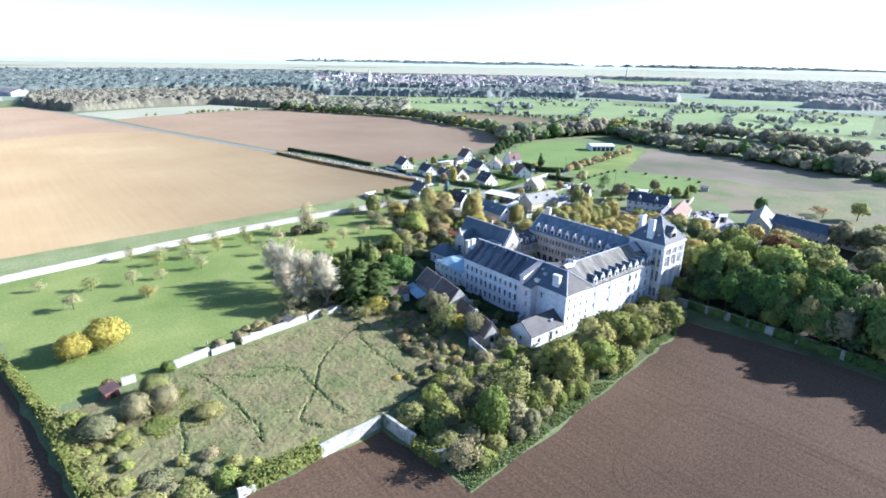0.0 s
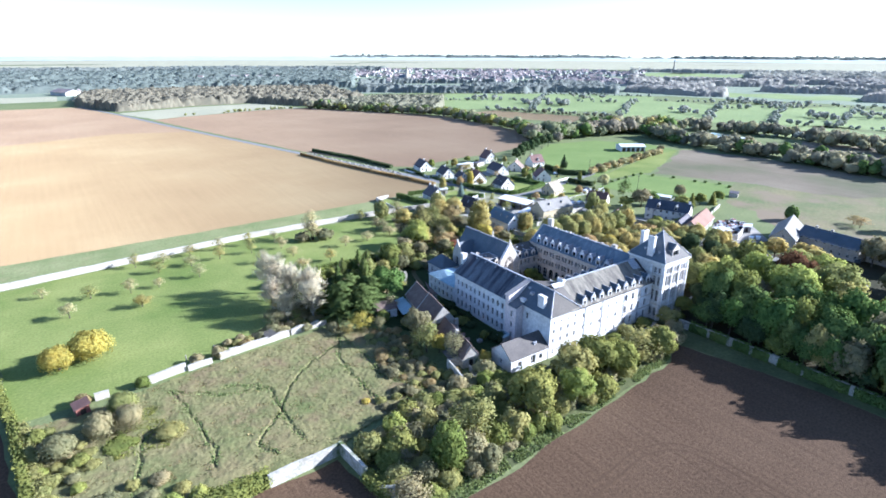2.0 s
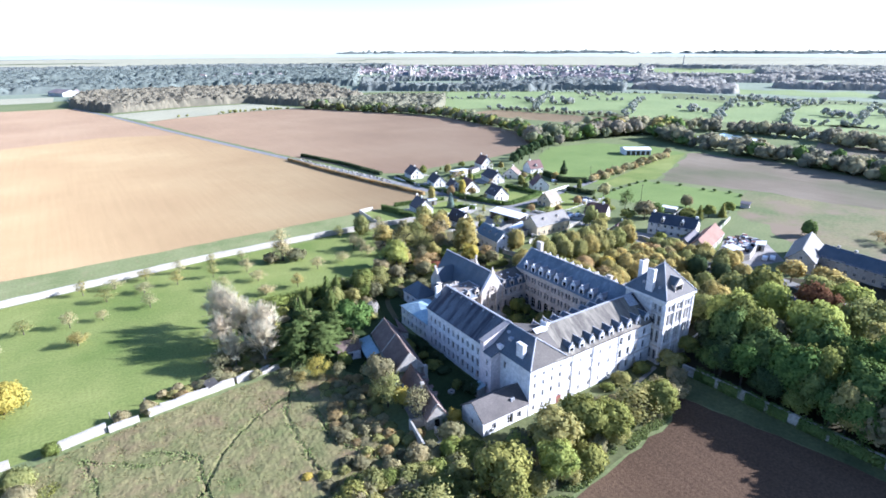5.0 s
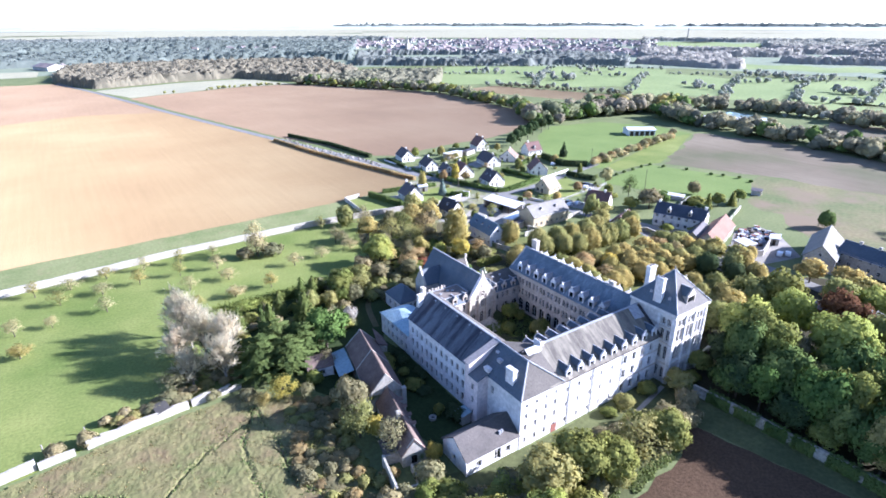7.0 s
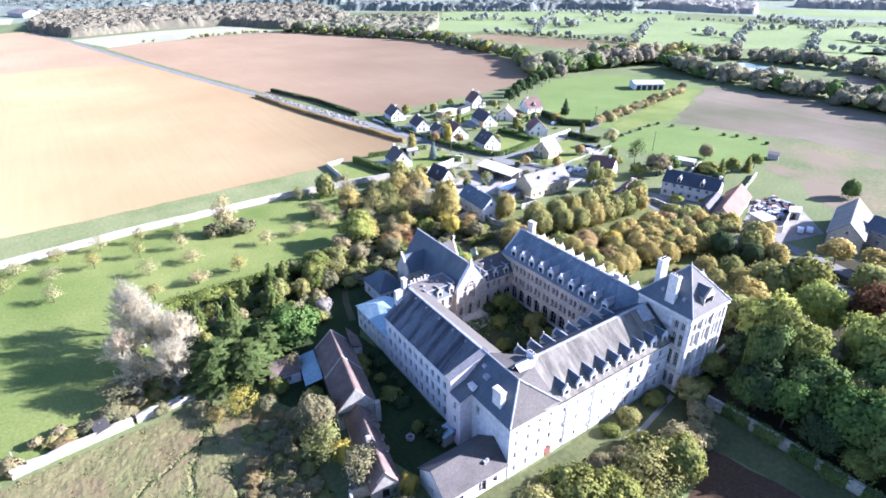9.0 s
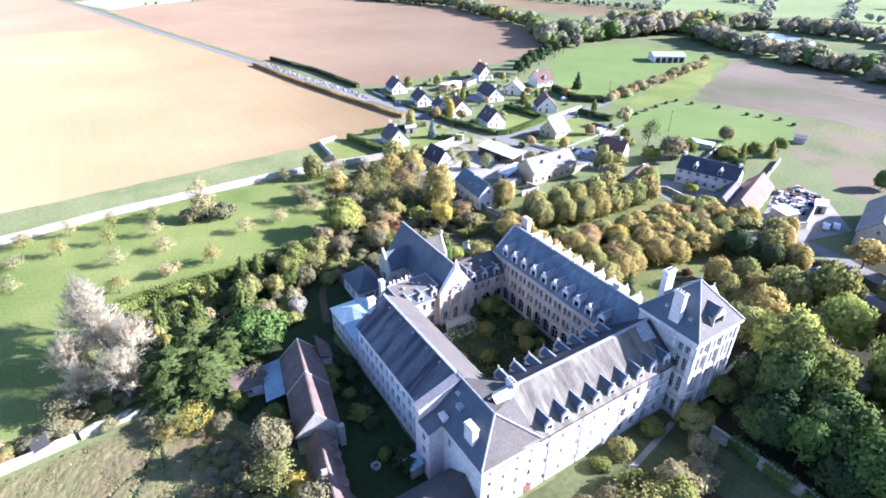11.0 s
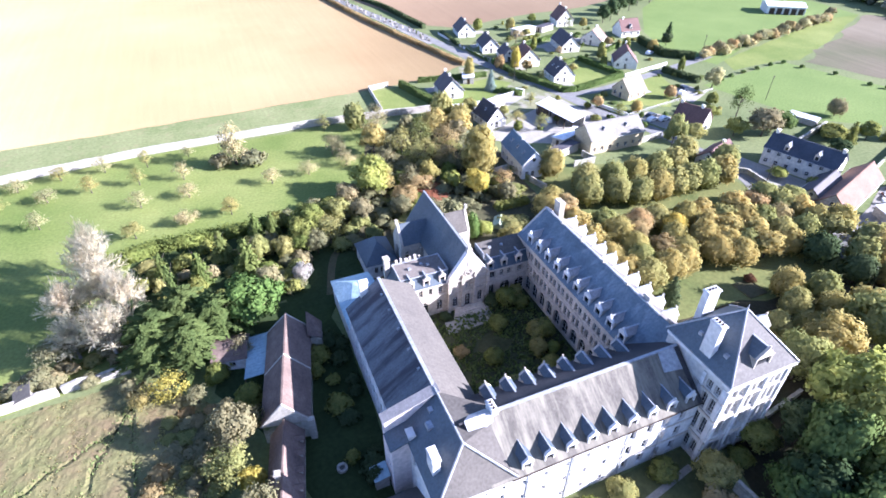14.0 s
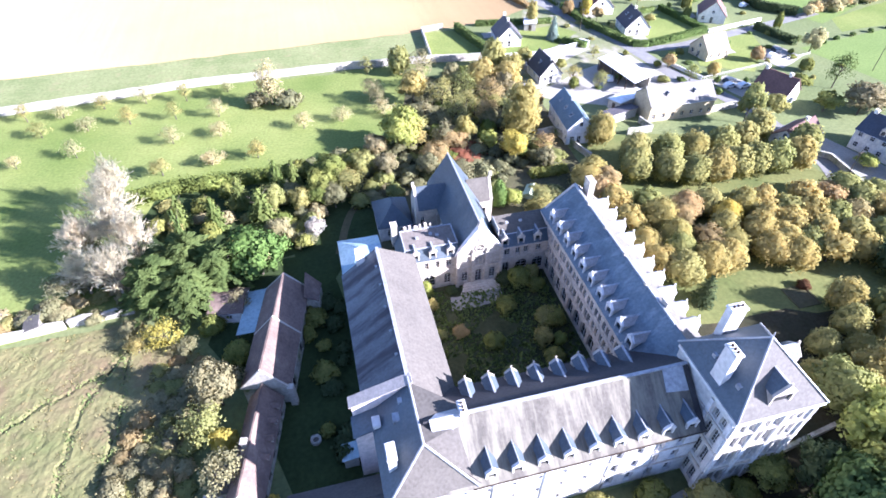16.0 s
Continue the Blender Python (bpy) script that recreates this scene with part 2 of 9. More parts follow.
LEAF = {
    "green": leaves("green leaves", (0.272, 0.278, 0.088), (0.17, 0.182, 0.058), 0.18, 0.28),
    "lime": leaves("yellow-green leaves", (0.4, 0.42, 0.13), (0.28, 0.31, 0.092), 0.12, 0.42),
    "olive": leaves("olive autumn leaves", (0.39, 0.37, 0.15), (0.275, 0.27, 0.108), 0.15, 0.42),
    "gold": leaves("golden autumn leaves", (0.5, 0.42, 0.17), (0.385, 0.325, 0.132), 0.12, 0.55),
    "yellow": leaves("yellow leaves", (0.55, 0.46, 0.125), (0.43, 0.355, 0.09), 0.1, 0.45),
    "brown": leaves("brown autumn leaves", (0.46, 0.355, 0.185), (0.34, 0.265, 0.14), 0.15, 0.5),
    "brush": leaves("grey-brown leafless brush", (0.29, 0.262, 0.155), (0.2, 0.187, 0.108), 0.15, 0.4),
    "beige": leaves("dry beige twigs", (0.355, 0.315, 0.18), (0.255, 0.23, 0.13), 0.15, 0.35),
    "silver": leaves("silvery bare twigs", (0.87, 0.79, 0.62), (0.75, 0.68, 0.53), 0.06, 0.62),
    "dark": leaves("dark evergreen needles", (0.0792, 0.108, 0.0528), (0.0502, 0.0713, 0.0356), 0.2, 0.2),
    "conifer": leaves("conifer needles", (0.118, 0.152, 0.055), (0.07, 0.096, 0.035), 0.2, 0.25),
    "spruce": leaves("yellowish spruce needles", (0.19, 0.225, 0.075), (0.115, 0.145, 0.047), 0.2, 0.3),
    "laurel": leaves("dense deep green leaves", (0.132, 0.201, 0.0607), (0.0766, 0.124, 0.0383), 0.15, 0.2),
    "bluish": leaves("bluish needles", (0.241, 0.301, 0.271), (0.15, 0.196, 0.18), 0.1, 0.2),
    "copper": leaves("copper beech leaves", (0.16, 0.0871, 0.0508), (0.102, 0.0581, 0.0377), 0.15, 0.4),
    "red": leaves("red-brown autumn leaves", (0.391, 0.173, 0.105), (0.271, 0.121, 0.0752), 0.15, 0.4),
    "hedge": leaves("clipped hedge leaves", (0.142, 0.196, 0.0677), (0.0903, 0.128, 0.0451), 0.2, 0.18),
    "ivy": leaves("ivy leaves", (0.265, 0.285, 0.086), (0.16, 0.182, 0.057), 0.2, 0.36),
    # far and belt: aerial haze is mixed into these leaf colours
    "far": leaves("far mixed woods with haze in the colour", (0.26, 0.285, 0.275), (0.195, 0.222, 0.22), 0.2, 0.45),
    "belt": leaves("haze-paled olive valley trees", (0.36, 0.345, 0.225), (0.265, 0.258, 0.17), 0.2, 0.45),
    "grass": leaves("dry grass tufts", (0.308, 0.259, 0.143), (0.209, 0.193, 0.0935), 0.1, 0.3),
    "weed": leaves("green weeds", (0.255, 0.301, 0.121), (0.165, 0.211, 0.0828), 0.1, 0.3),
    "orchard": leaves("thin autumn orchard leaves", (0.55, 0.485, 0.275), (0.41, 0.37, 0.2), 0.12, 0.45),
    # haze and wood also carry aerial haze in their leaf colours
    "haze": leaves("haze-paled grey-brown leaves", (0.43, 0.42, 0.39), (0.3, 0.325, 0.31), 0.2, 0.5),
    "wood": leaves("haze-greyed autumn woodland", (0.29, 0.272, 0.21), (0.212, 0.208, 0.16), 0.2, 0.45),
}


# ---- building blocks ----
def mesh_of(name, bm, *mats):
    me = bpy.data.meshes.new(name)
    bm.to_mesh(me)
    bm.free()
    for m in mats:
        me.materials.append(m)
    return me


def part(name, bm, material, parent, label=""):
    ob = new(name, mesh_of(name, bm, material) if isinstance(bm, bmesh.types.BMesh) else bm)
    ob.parent = parent
    return tagged(ob, label)


def thing(name, label, category, group="", kind="", at=(0, 0, 0), turn=0.0):
    e = new(name)
    e.empty_display_size = 0.5
    e.matrix_world = pose(*at, 0, 0, turn)
    return tagged(e, label, category, group, kind)


def structure(name, bm, material, label, category):
    return tagged(new(name, mesh_of(name, bm, material)), label, category, kind="structure")


def raw(name, verts, faces, *mats):
    me = bpy.data.meshes.new(name)
    me.from_pydata(verts.tolist() if isinstance(verts, np.ndarray) else verts, [], faces.tolist() if isinstance(faces, np.ndarray) else faces)
    for m in mats:
        me.materials.append(m)
    return me


def box(bm, x0, y0, z0, x1, y1, z1, m=None):
    v = [bm.verts.new(Vector(p)) for p in ((x0, y0, z0), (x1, y0, z0), (x1, y1, z0), (x0, y1, z0), (x0, y0, z1), (x1, y0, z1), (x1, y1, z1), (x0, y1, z1))]
    for f in ((3, 2, 1, 0), (4, 5, 6, 7), (0, 1, 5, 4), (1, 2, 6, 5), (2, 3, 7, 6), (3, 0, 4, 7)):
        bm.faces.new([v[i] for i in f])
    if m is not None:
        for a in v:
            a.co = m @ a.co
    return bm


def boxes(*rows):
    bm = bmesh.new()
    for r in rows:
        box(bm, *r)
    return bm


def prism(bm, poly, z0, z1):
    """An upright prism on a counter-clockwise outline."""
    lo = [bm.verts.new((x, y, z0)) for x, y in poly]
    hi = [bm.verts.new((x, y, z1)) for x, y in poly]
    bm.faces.new(hi), bm.faces.new(lo[::-1])
    k = len(poly)
    for i in range(k):
        bm.faces.new((lo[i], lo[(i + 1) % k], hi[(i + 1) % k], hi[i]))
    return bm


def slab(bm, pts, t):
    """A roof plane of thickness t, its given outline on top."""
    top = [Vector(p) for p in pts]
    n = (top[1] - top[0]).cross(top[-1] - top[0]).normalized()
    if n.z < 0:
        top, n = top[::-1], -n
    a = [bm.verts.new(p) for p in top]
    b = [bm.verts.new(p - n * t) for p in top]
    bm.faces.new(a), bm.faces.new(b[::-1])
    k = len(a)
    for i in range(k):
        bm.faces.new((b[i], b[(i + 1) % k], a[(i + 1) % k], a[i]))
    return bm


def tube(bm, a, b, r0, r1, sides=6):
    a, b = Vector(a), Vector(b)
    q = (b - a).to_track_quat("Z", "Y")
    lo, hi = [], []
    for i in range(sides):
        w = Vector((math.cos(i * math.tau / sides), math.sin(i * math.tau / sides), 0))
        lo.append(bm.verts.new(a + q @ (w * r0)))
        hi.append(bm.verts.new(b + q @ (w * r1)))
    for i in range(sides):
        bm.faces.new((lo[i], lo[(i + 1) % sides], hi[(i + 1) % sides], hi[i]))
    bm.faces.new(hi)
    bm.faces.new(lo[::-1])
    return bm


ARCH = [(math.cos(radians(a)), math.sin(radians(a))) for a in (0, 22, 45, 68, 90, 112, 135, 158, 180)]


def opening_outline(w, h, arched):
    if not arched:
        return [(0, 0), (w, 0), (w, h), (0, h)]
    r = w / 2
    rise = r * arched
    return [(0, 0), (w, 0)] + [(r + r * c, h - rise + rise * s) for c, s in ARCH]


def wall(bm, a, b, z0, z1, holes, deep=0.4):
    """An outer wall face from a to b (its outside on the right hand), with openings (u, v, width, height, arch) cut through and their reveals."""
    a, b = Vector((*a, 0)), Vector((*b, 0))
    along = (b - a).normalized()
    inward = Vector((-along.y, along.x, 0))
    us = sorted({0.0, (b - a).length, *[h[0] for h in holes], *[h[0] + h[2] for h in holes]})
    vs = sorted({z0, z1, *[h[1] for h in holes], *[h[1] + h[3] for h in holes]})
    us = [u for i, u in enumerate(us) if i == 0 or u - us[i - 1] > 1e-4]
    vs = [v for i, v in enumerate(vs) if i == 0 or v - vs[i - 1] > 1e-4]
    cache = {}

    def at(u, v, d=0.0):
        k = (round(u, 3), round(v, 3), d)
        if k not in cache:
            p = a + along * u + inward * d
            cache[k] = bm.verts.new((p.x, p.y, v))
        return cache[k]

    for i in range(len(us) - 1):
        for j in range(len(vs) - 1):
            uc, vc = (us[i] + us[i + 1]) / 2, (vs[j] + vs[j + 1]) / 2
            if any(h[0] < uc < h[0] + h[2] and h[1] < vc < h[1] + h[3] for h in holes):
                continue
            bm.faces.new((at(us[i], vs[j]), at(us[i + 1], vs[j]), at(us[i + 1], vs[j + 1]), at(us[i], vs[j + 1])))
    for u, v, w, h, arched in holes:
        ring = [(u + x, v + y) for x, y in opening_outline(w, h, arched)]
        if arched:
            top = ring[2:]
            right, left = top[:5], top[4:]
            bm.faces.new([bm.verts.new(at(x, y).co) for x, y in right[::-1]] + [bm.verts.new(at(u + w, v + h).co)])
            bm.faces.new([bm.verts.new(at(u, v + h).co)] + [bm.verts.new(at(x, y).co) for x, y in left[::-1]])
        k = len(ring)
        for i in range(k):
            p, q = ring[i], ring[(i + 1) % k]
            if math.dist(p, q) < 1e-4:
                continue
            bm.faces.new([bm.verts.new(x.co) for x in (at(*q), at(*p), at(*p, deep), at(*q, deep))])
    return bm


WINDOWS = {}


def window_meshes(w, h, arched, bars, mat):
    key = (round(w, 2), round(h, 2), arched, bars, mat.name)
    if key not in WINDOWS:
        fr = bmesh.new()
        ring = opening_outline(w, h, arched)
        t = 0.07
        cx, cy = w / 2, h / 2
        inner = [(cx + (x - cx) * (1 - 2 * t / w), cy + (y - cy) * (1 - 2 * t / h)) for x, y in ring]
        k = len(ring)
        for i in range(k):
            j = (i + 1) % k
            if math.dist(ring[i], ring[j]) < 1e-4:
                continue
            o1, o2, i1, i2 = ring[i], ring[j], inner[i], inner[j]
            f = [fr.verts.new((p[0], 0, p[1])) for p in (o1, o2, i2, i1)]
            g = [fr.verts.new((p[0], 0.08, p[1])) for p in (i1, i2)]
            fr.faces.new(f)
            fr.faces.new((f[3], f[2], g[1], g[0]))
        for c in range(1, bars[0]):
            u = w * c / bars[0]
            box(fr, u - 0.04, 0.0, t, u + 0.04, 0.06, h - t * 1.2)
        for c in range(1, bars[1]):
            v = h * c / bars[1]
            box(fr, t, 0.01, v - 0.035, w - t, 0.05, v + 0.035)
        pn = bmesh.new()
        pn.faces.new([pn.verts.new((x, 0.07, y)) for x, y in ring])
        bmesh.ops.remove_doubles(pn, verts=pn.verts, dist=1e-4)
        WINDOWS[key] = (mesh_of("window", fr, mat), mesh_of("pane", pn, GLASS))
    return WINDOWS[key]


def windows(parent, a, b, holes, deep=0.28, bars=(2, 3), mat=None, label=""):
    a3, b3 = Vector((*a, 0)), Vector((*b, 0))
    ang = math.degrees(math.atan2(b3.y - a3.y, b3.x - a3.x))
    for u, v, w, h, arched in holes:
        fr, pn = window_meshes(w, h, arched, bars, mat or FRAME)
        p = a3 + (b3 - a3).normalized() * u
        inward = Vector((-(b3 - a3).normalized().y, (b3 - a3).normalized().x, 0)) * deep
        ob = part("window", fr, None, parent, label)
        ob.matrix_local = pose(p.x + inward.x, p.y + inward.y, v, 0, 0, ang)
        part("pane", pn, None, ob)


def rows_of(start, step, count, v, w, h, arched=0.0):
    return [(start + i * step, v, w, h, arched) for i in range(count)]


def gable_roof(bm, x0, x1, y0, y1, z, zr, t=0.25, over=0.4, along="y", hip0=0.0, hip1=0.0):
    """A ridged roof over a rectangle, the ridge along x or y, with hipped ends where asked."""
    def P(u, v, w):
        return (v, u, w) if along == "y" else (u, v, w)
    (u0, u1), (v0, v1) = ((y0, y1), (x0, x1)) if along == "y" else ((x0, x1), (y0, y1))
    vm = (v0 + v1) / 2
    drop = over * (zr - z) / (vm - v0)
    for va, s in ((v0 - over, 1), (v1 + over, -1)):
        slab(bm, [P(u0 - (over if hip0 else 0), va, z - drop), P(u1 + (over if hip1 else 0), va, z - drop), P(u1 - hip1, vm, zr), P(u0 + hip0, vm, zr)], t)
    if hip0:
        slab(bm, [P(u0 - over, v0 - over, z - drop), P(u0 - over, v1 + over, z - drop), P(u0 + hip0, vm, zr)], t)
    if hip1:
        slab(bm, [P(u1 + over, v0 - over, z - drop), P(u1 + over, v1 + over, z - drop), P(u1 - hip1, vm, zr)], t)
    return bm


def gable_end(bm, a, b, z, zr, t=0.3):
    """The triangle of wall between the eaves and the ridge."""
    a, b = Vector((*a, 0)), Vector((*b, 0))
    inward = Vector((-(b - a).normalized().y, (b - a).normalized().x, 0)) * t
    m = (a + b) / 2
    f = [bm.verts.new((p.x, p.y, h)) for p, h in ((a, z), (b, z), (m, zr))]
    g = [bm.verts.new((p.x + inward.x, p.y + inward.y, h)) for p, h in ((a, z), (b, z), (m, zr))]
    bm.faces.new(f), bm.faces.new(g[::-1])
    for i in range(3):
        bm.faces.new((f[i], g[i], g[(i + 1) % 3], f[(i + 1) % 3]))
    return bm


# ---- plants ----

def unit(n, r):
    d = r.normal(size=(n, 3))
    return d / np.linalg.norm(d, axis=1)[:, None]


def cards(centres, normals, size, r, stretch=1.0, up=0.0):
    """Small bent leaf clumps: two triangles each, facing roughly along the normals."""
    n = len(centres)
    nn = normals + r.normal(scale=0.42, size=(n, 3))
    nn /= np.linalg.norm(nn, axis=1)[:, None]
    ref = r.normal(size=(n, 3)) * (1 - up) + np.array([0, 0, 1.0]) * up * 3
    t = np.cross(nn, ref)
    t /= np.linalg.norm(t, axis=1)[:, None] + 1e-9
    b = np.cross(nn, t)
    s = (size * r.uniform(0.6, 1.35, n))[:, None] if np.ndim(size) == 0 else (size * r.uniform(0.6, 1.35, n))[:, None]
    t, b = t * s, b * s * stretch
    bend = nn * s * r.uniform(-0.35, 0.1, (n, 1))
    quad = np.stack([centres - t + bend, centres - b, centres + t + bend, centres + b], 1).reshape(-1, 3)
    soft = normals / (np.linalg.norm(normals, axis=1)[:, None] + 1e-9) + nn * 0.7 + np.array([0, 0, 0.22])
    return quad, np.arange(4 * n).reshape(-1, 4), np.repeat(soft, 4, axis=0)


def ico(sub=1):
    bm = bmesh.new()
    bmesh.ops.create_icosphere(bm, subdivisions=sub, radius=1)
    v = np.array([p.co[:] for p in bm.verts])
    f = [[p.index for p in q.verts] for q in bm.faces]
    bm.free()
    return v, np.array(f)


ICO1_V, ICO1_F = ico(1)


def merge(pieces):
    """Joins pieces (vertices, faces, soft normals) into one."""
    verts, faces, soft, k = [], [], [], 0
    for piece in pieces:
        v, f = piece[:2]
        verts.append(v)
        soft.append(piece[2] if len(piece) > 2 else v - v.mean(0))
        faces += (np.asarray(f) + k).tolist()
        k += len(v)
    soft = np.concatenate(soft)
    return np.concatenate(verts), faces, soft / (np.linalg.norm(soft, axis=1)[:, None] + 1e-9)


def foliage(name, data, leaf):
    """Leaf clumps whose shading follows the rounded mass that they clothe."""
    v, f, soft = data
    me = raw(name, v, f, LEAF[leaf])
    me.polygons.foreach_set("use_smooth", [True] * len(me.polygons))
    me.normals_split_custom_set_from_vertices(soft.tolist())
    return me


FINE = [1.0]


def lobed(lobes, count, size, seed, core=0.72, stretch=1.0, up=0.0, lean=0.74, floor=-0.7):
    """A crown out of lobes (x, y, z, rx, ry, rz): leaf clumps on the outer skin of their union, over small inner cores."""
    r = np.random.default_rng(seed)
    out = []
    lo = np.array(lobes)
    ctr, rad = lo[:, :3], lo[:, 3:]
    mid = ctr.mean(0)
    count, size = int(count * FINE[0]), size / math.sqrt(FINE[0])
    for c, q in zip(ctr, rad):
        out.append((ICO1_V * q * core * (1 + r.normal(scale=0.08, size=(len(ICO1_V), 1))) + c, ICO1_F))
    area = (rad[:, 0] * rad[:, 1] + rad[:, 1] * rad[:, 2] + rad[:, 0] * rad[:, 2])
    pick = r.choice(len(lobes), count * 4, p=area / area.sum())
    d = unit(len(pick), r)
    wave = 0.06 * np.sin(d @ r.normal(size=(3, 3)) * 5 + pick[:, None]).sum(1, keepdims=True)
    p = ctr[pick] + d * rad[pick] * (0.86 + 0.36 * r.uniform(0, 1, (len(pick), 1)) ** 1.8 + wave)
    keep = d[:, 2] > floor
    for i, (c, q) in enumerate(zip(ctr, rad)):
        keep &= (np.linalg.norm((p - c) / q, axis=1) > 0.86) | (pick == i)
    p, d = p[keep][:count], d[keep][:count]
    whole = p - mid
    whole /= np.linalg.norm(whole, axis=1)[:, None] + 1e-9
    out.append(cards(p, d * (1 - lean) + whole * lean, size, r, stretch, up))
    return merge(out)


def crown_broad(seed, n=32):
    """Broad irregular crown, unit height 1, unit spread 1."""
    r = np.random.default_rng(seed)
    lobes = [(0, 0, 0.55, 0.3, 0.3, 0.3)]
    for i in range(n):
        a, e = i * 2.4 + r.uniform(-0.5, 0.5), r.uniform(-0.45, 1.0)
        rr = 0.34 * math.cos(e * 1.15) * r.uniform(0.62, 1.12)
        s = r.uniform(0.08, 0.165)
        lobes.append((rr * math.cos(a), rr * math.sin(a), 0.54 + 0.3 * math.sin(e * 1.4) * r.uniform(0.8, 1.1), s, s, s * r.uniform(0.8, 1.15)))
    return lobed(lobes, 2500, 0.0195, seed)


def crown_round(seed):
    """A dense domed lime crown, its boughs rising in soft ribs."""
    r = np.random.default_rng(seed)
    lobes = [(0, 0, 0.54, 0.33, 0.33, 0.45)]
    for i in range(11):
        a = i * math.tau / 11 + r.uniform(-0.2, 0.2)
        k = r.uniform(0.22, 0.29)
        lobes.append((k * math.cos(a), k * math.sin(a), 0.44 + r.uniform(-0.05, 0.08), 0.16, 0.16, r.uniform(0.34, 0.42)))
    for i in range(7):
        a, k = i * 2.4, r.uniform(0.05, 0.2)
        lobes.append((k * math.cos(a), k * math.sin(a), 0.72 + r.uniform(-0.05, 0.08), 0.13, 0.13, 0.2))
    return lobed(lobes, 2200, 0.0195, seed, 0.82, 1.5, 0.35, 0.5)


def crown_open(seed):
    """A thin, feathery autumn crown with gaps."""
    r = np.random.default_rng(seed)
    out = []
    for i in range(30):
        a, e = i * 2.4, r.uniform(-0.5, 1.25)
        rr = 0.4 * math.cos(e) * r.uniform(0.35, 1.1)
        c = np.array([rr * math.cos(a), rr * math.sin(a), 0.5 + 0.4 * math.sin(e) * r.uniform(0.7, 1.1)])
        k = int(56 * FINE[0] ** 0.5)
        p = c + r.normal(scale=(0.075, 0.075, 0.06), size=(k, 3))
        out.append(cards(p, p - (0, 0, 0.3) + 0.15 * unit(k, r), 0.0155, r, 1.7))
    return merge(out)


def crown_column(seed):
    r = np.random.default_rng(seed)
    lobes = []
    for i in range(18):
        z = 0.12 + 0.8 * i / 17
        w = 0.3 * math.sin(math.pi * min(1, 0.2 + 0.8 * z)) ** 0.7
        a = i * 2.4
        lobes.append((0.13 * math.cos(a), 0.13 * math.sin(a), z, w * 0.8 + 0.04, w * 0.8 + 0.04, 0.13))
    return lobed(lobes, 2600, 0.019, seed, 0.75, 1.5, 0.3)


def crown_cone(seed):
    """A layered conifer: drooping boughs in rings."""
    r = np.random.default_rng(seed)
    out = []
    for i in range(15):
        z = 0.06 + 0.92 * i / 15
        w = 0.42 * (1 - z) ** 0.8 + 0.02
        k = max(4, int(13 * (1 - z) + 4))
        for j in range(k):
            a = j * math.tau / k + i * 0.7 + r.uniform(-0.2, 0.2)
            m = max(8, int(60 * w))
            s = r.uniform(0.1, 1.0, m) * w * r.uniform(0.85, 1.12)
            p = np.stack([s * math.cos(a), s * math.sin(a), z - 0.35 * s + 0.05 * (s / (w + 0.01)) ** 2], 1) + r.normal(scale=0.012, size=(m, 3))
            out.append(cards(p, np.tile([math.cos(a) * 0.8, math.sin(a) * 0.8, 0.8], (m, 1)), 0.022, r, 1.8))
    out.append((ICO1_V * np.array([0.14, 0.14, 0.4]) + np.array([0, 0, 0.42]), ICO1_F))
    return merge(out)


def crown_wild(seed):
    """A spreading cedar: long pointed feathered boughs in tiers, rising and nodding at the tip."""
    r = np.random.default_rng(seed)
    out = []
    for i in range(58):
        a, z = i * 2.4 + r.uniform(-0.25, 0.25), 0.1 + 0.8 * (i / 58) ** 1.1
        reach = 0.53 * math.sqrt(max(0.06, 1 - z ** 1.5)) * r.uniform(0.72, 1.15)
        out_dir, side = np.array([math.cos(a), math.sin(a), 0]), np.array([-math.sin(a), math.cos(a), 0])
        k = 70
        s = r.uniform(0.2, 1, (k, 1)) ** 0.8
        p = out_dir * reach * s + side * r.normal(size=(k, 1)) * 0.055 * (1.1 - s * 0.85)
        p[:, 2:] += z + 0.16 * s - 0.13 * s ** 3 + r.normal(size=(k, 1)) * 0.01
        t = out_dir + np.array([0, 0, 0.25]) + side * r.normal(scale=0.45, size=(k, 1))
        t /= np.linalg.norm(t, axis=1)[:, None]
        nn = np.array([0, 0, 1.0]) + 0.6 * out_dir * s + r.normal(scale=0.3, size=(k, 3))
        b = np.cross(nn, t)
        b /= np.linalg.norm(b, axis=1)[:, None]
        ln, th = r.uniform(0.03, 0.055, (k, 1)), r.uniform(0.008, 0.013, (k, 1))
        q = np.stack([p - t * ln, p - b * th, p + t * ln, p + b * th], 1).reshape(-1, 3)
        out.append((q, np.arange(4 * k).reshape(-1, 4), np.repeat(nn + 0.5 * out_dir, 4, axis=0)))
    out.append((ICO1_V * np.array([0.24, 0.24, 0.36]) + np.array([0, 0, 0.44]), ICO1_F))
    return merge(out)


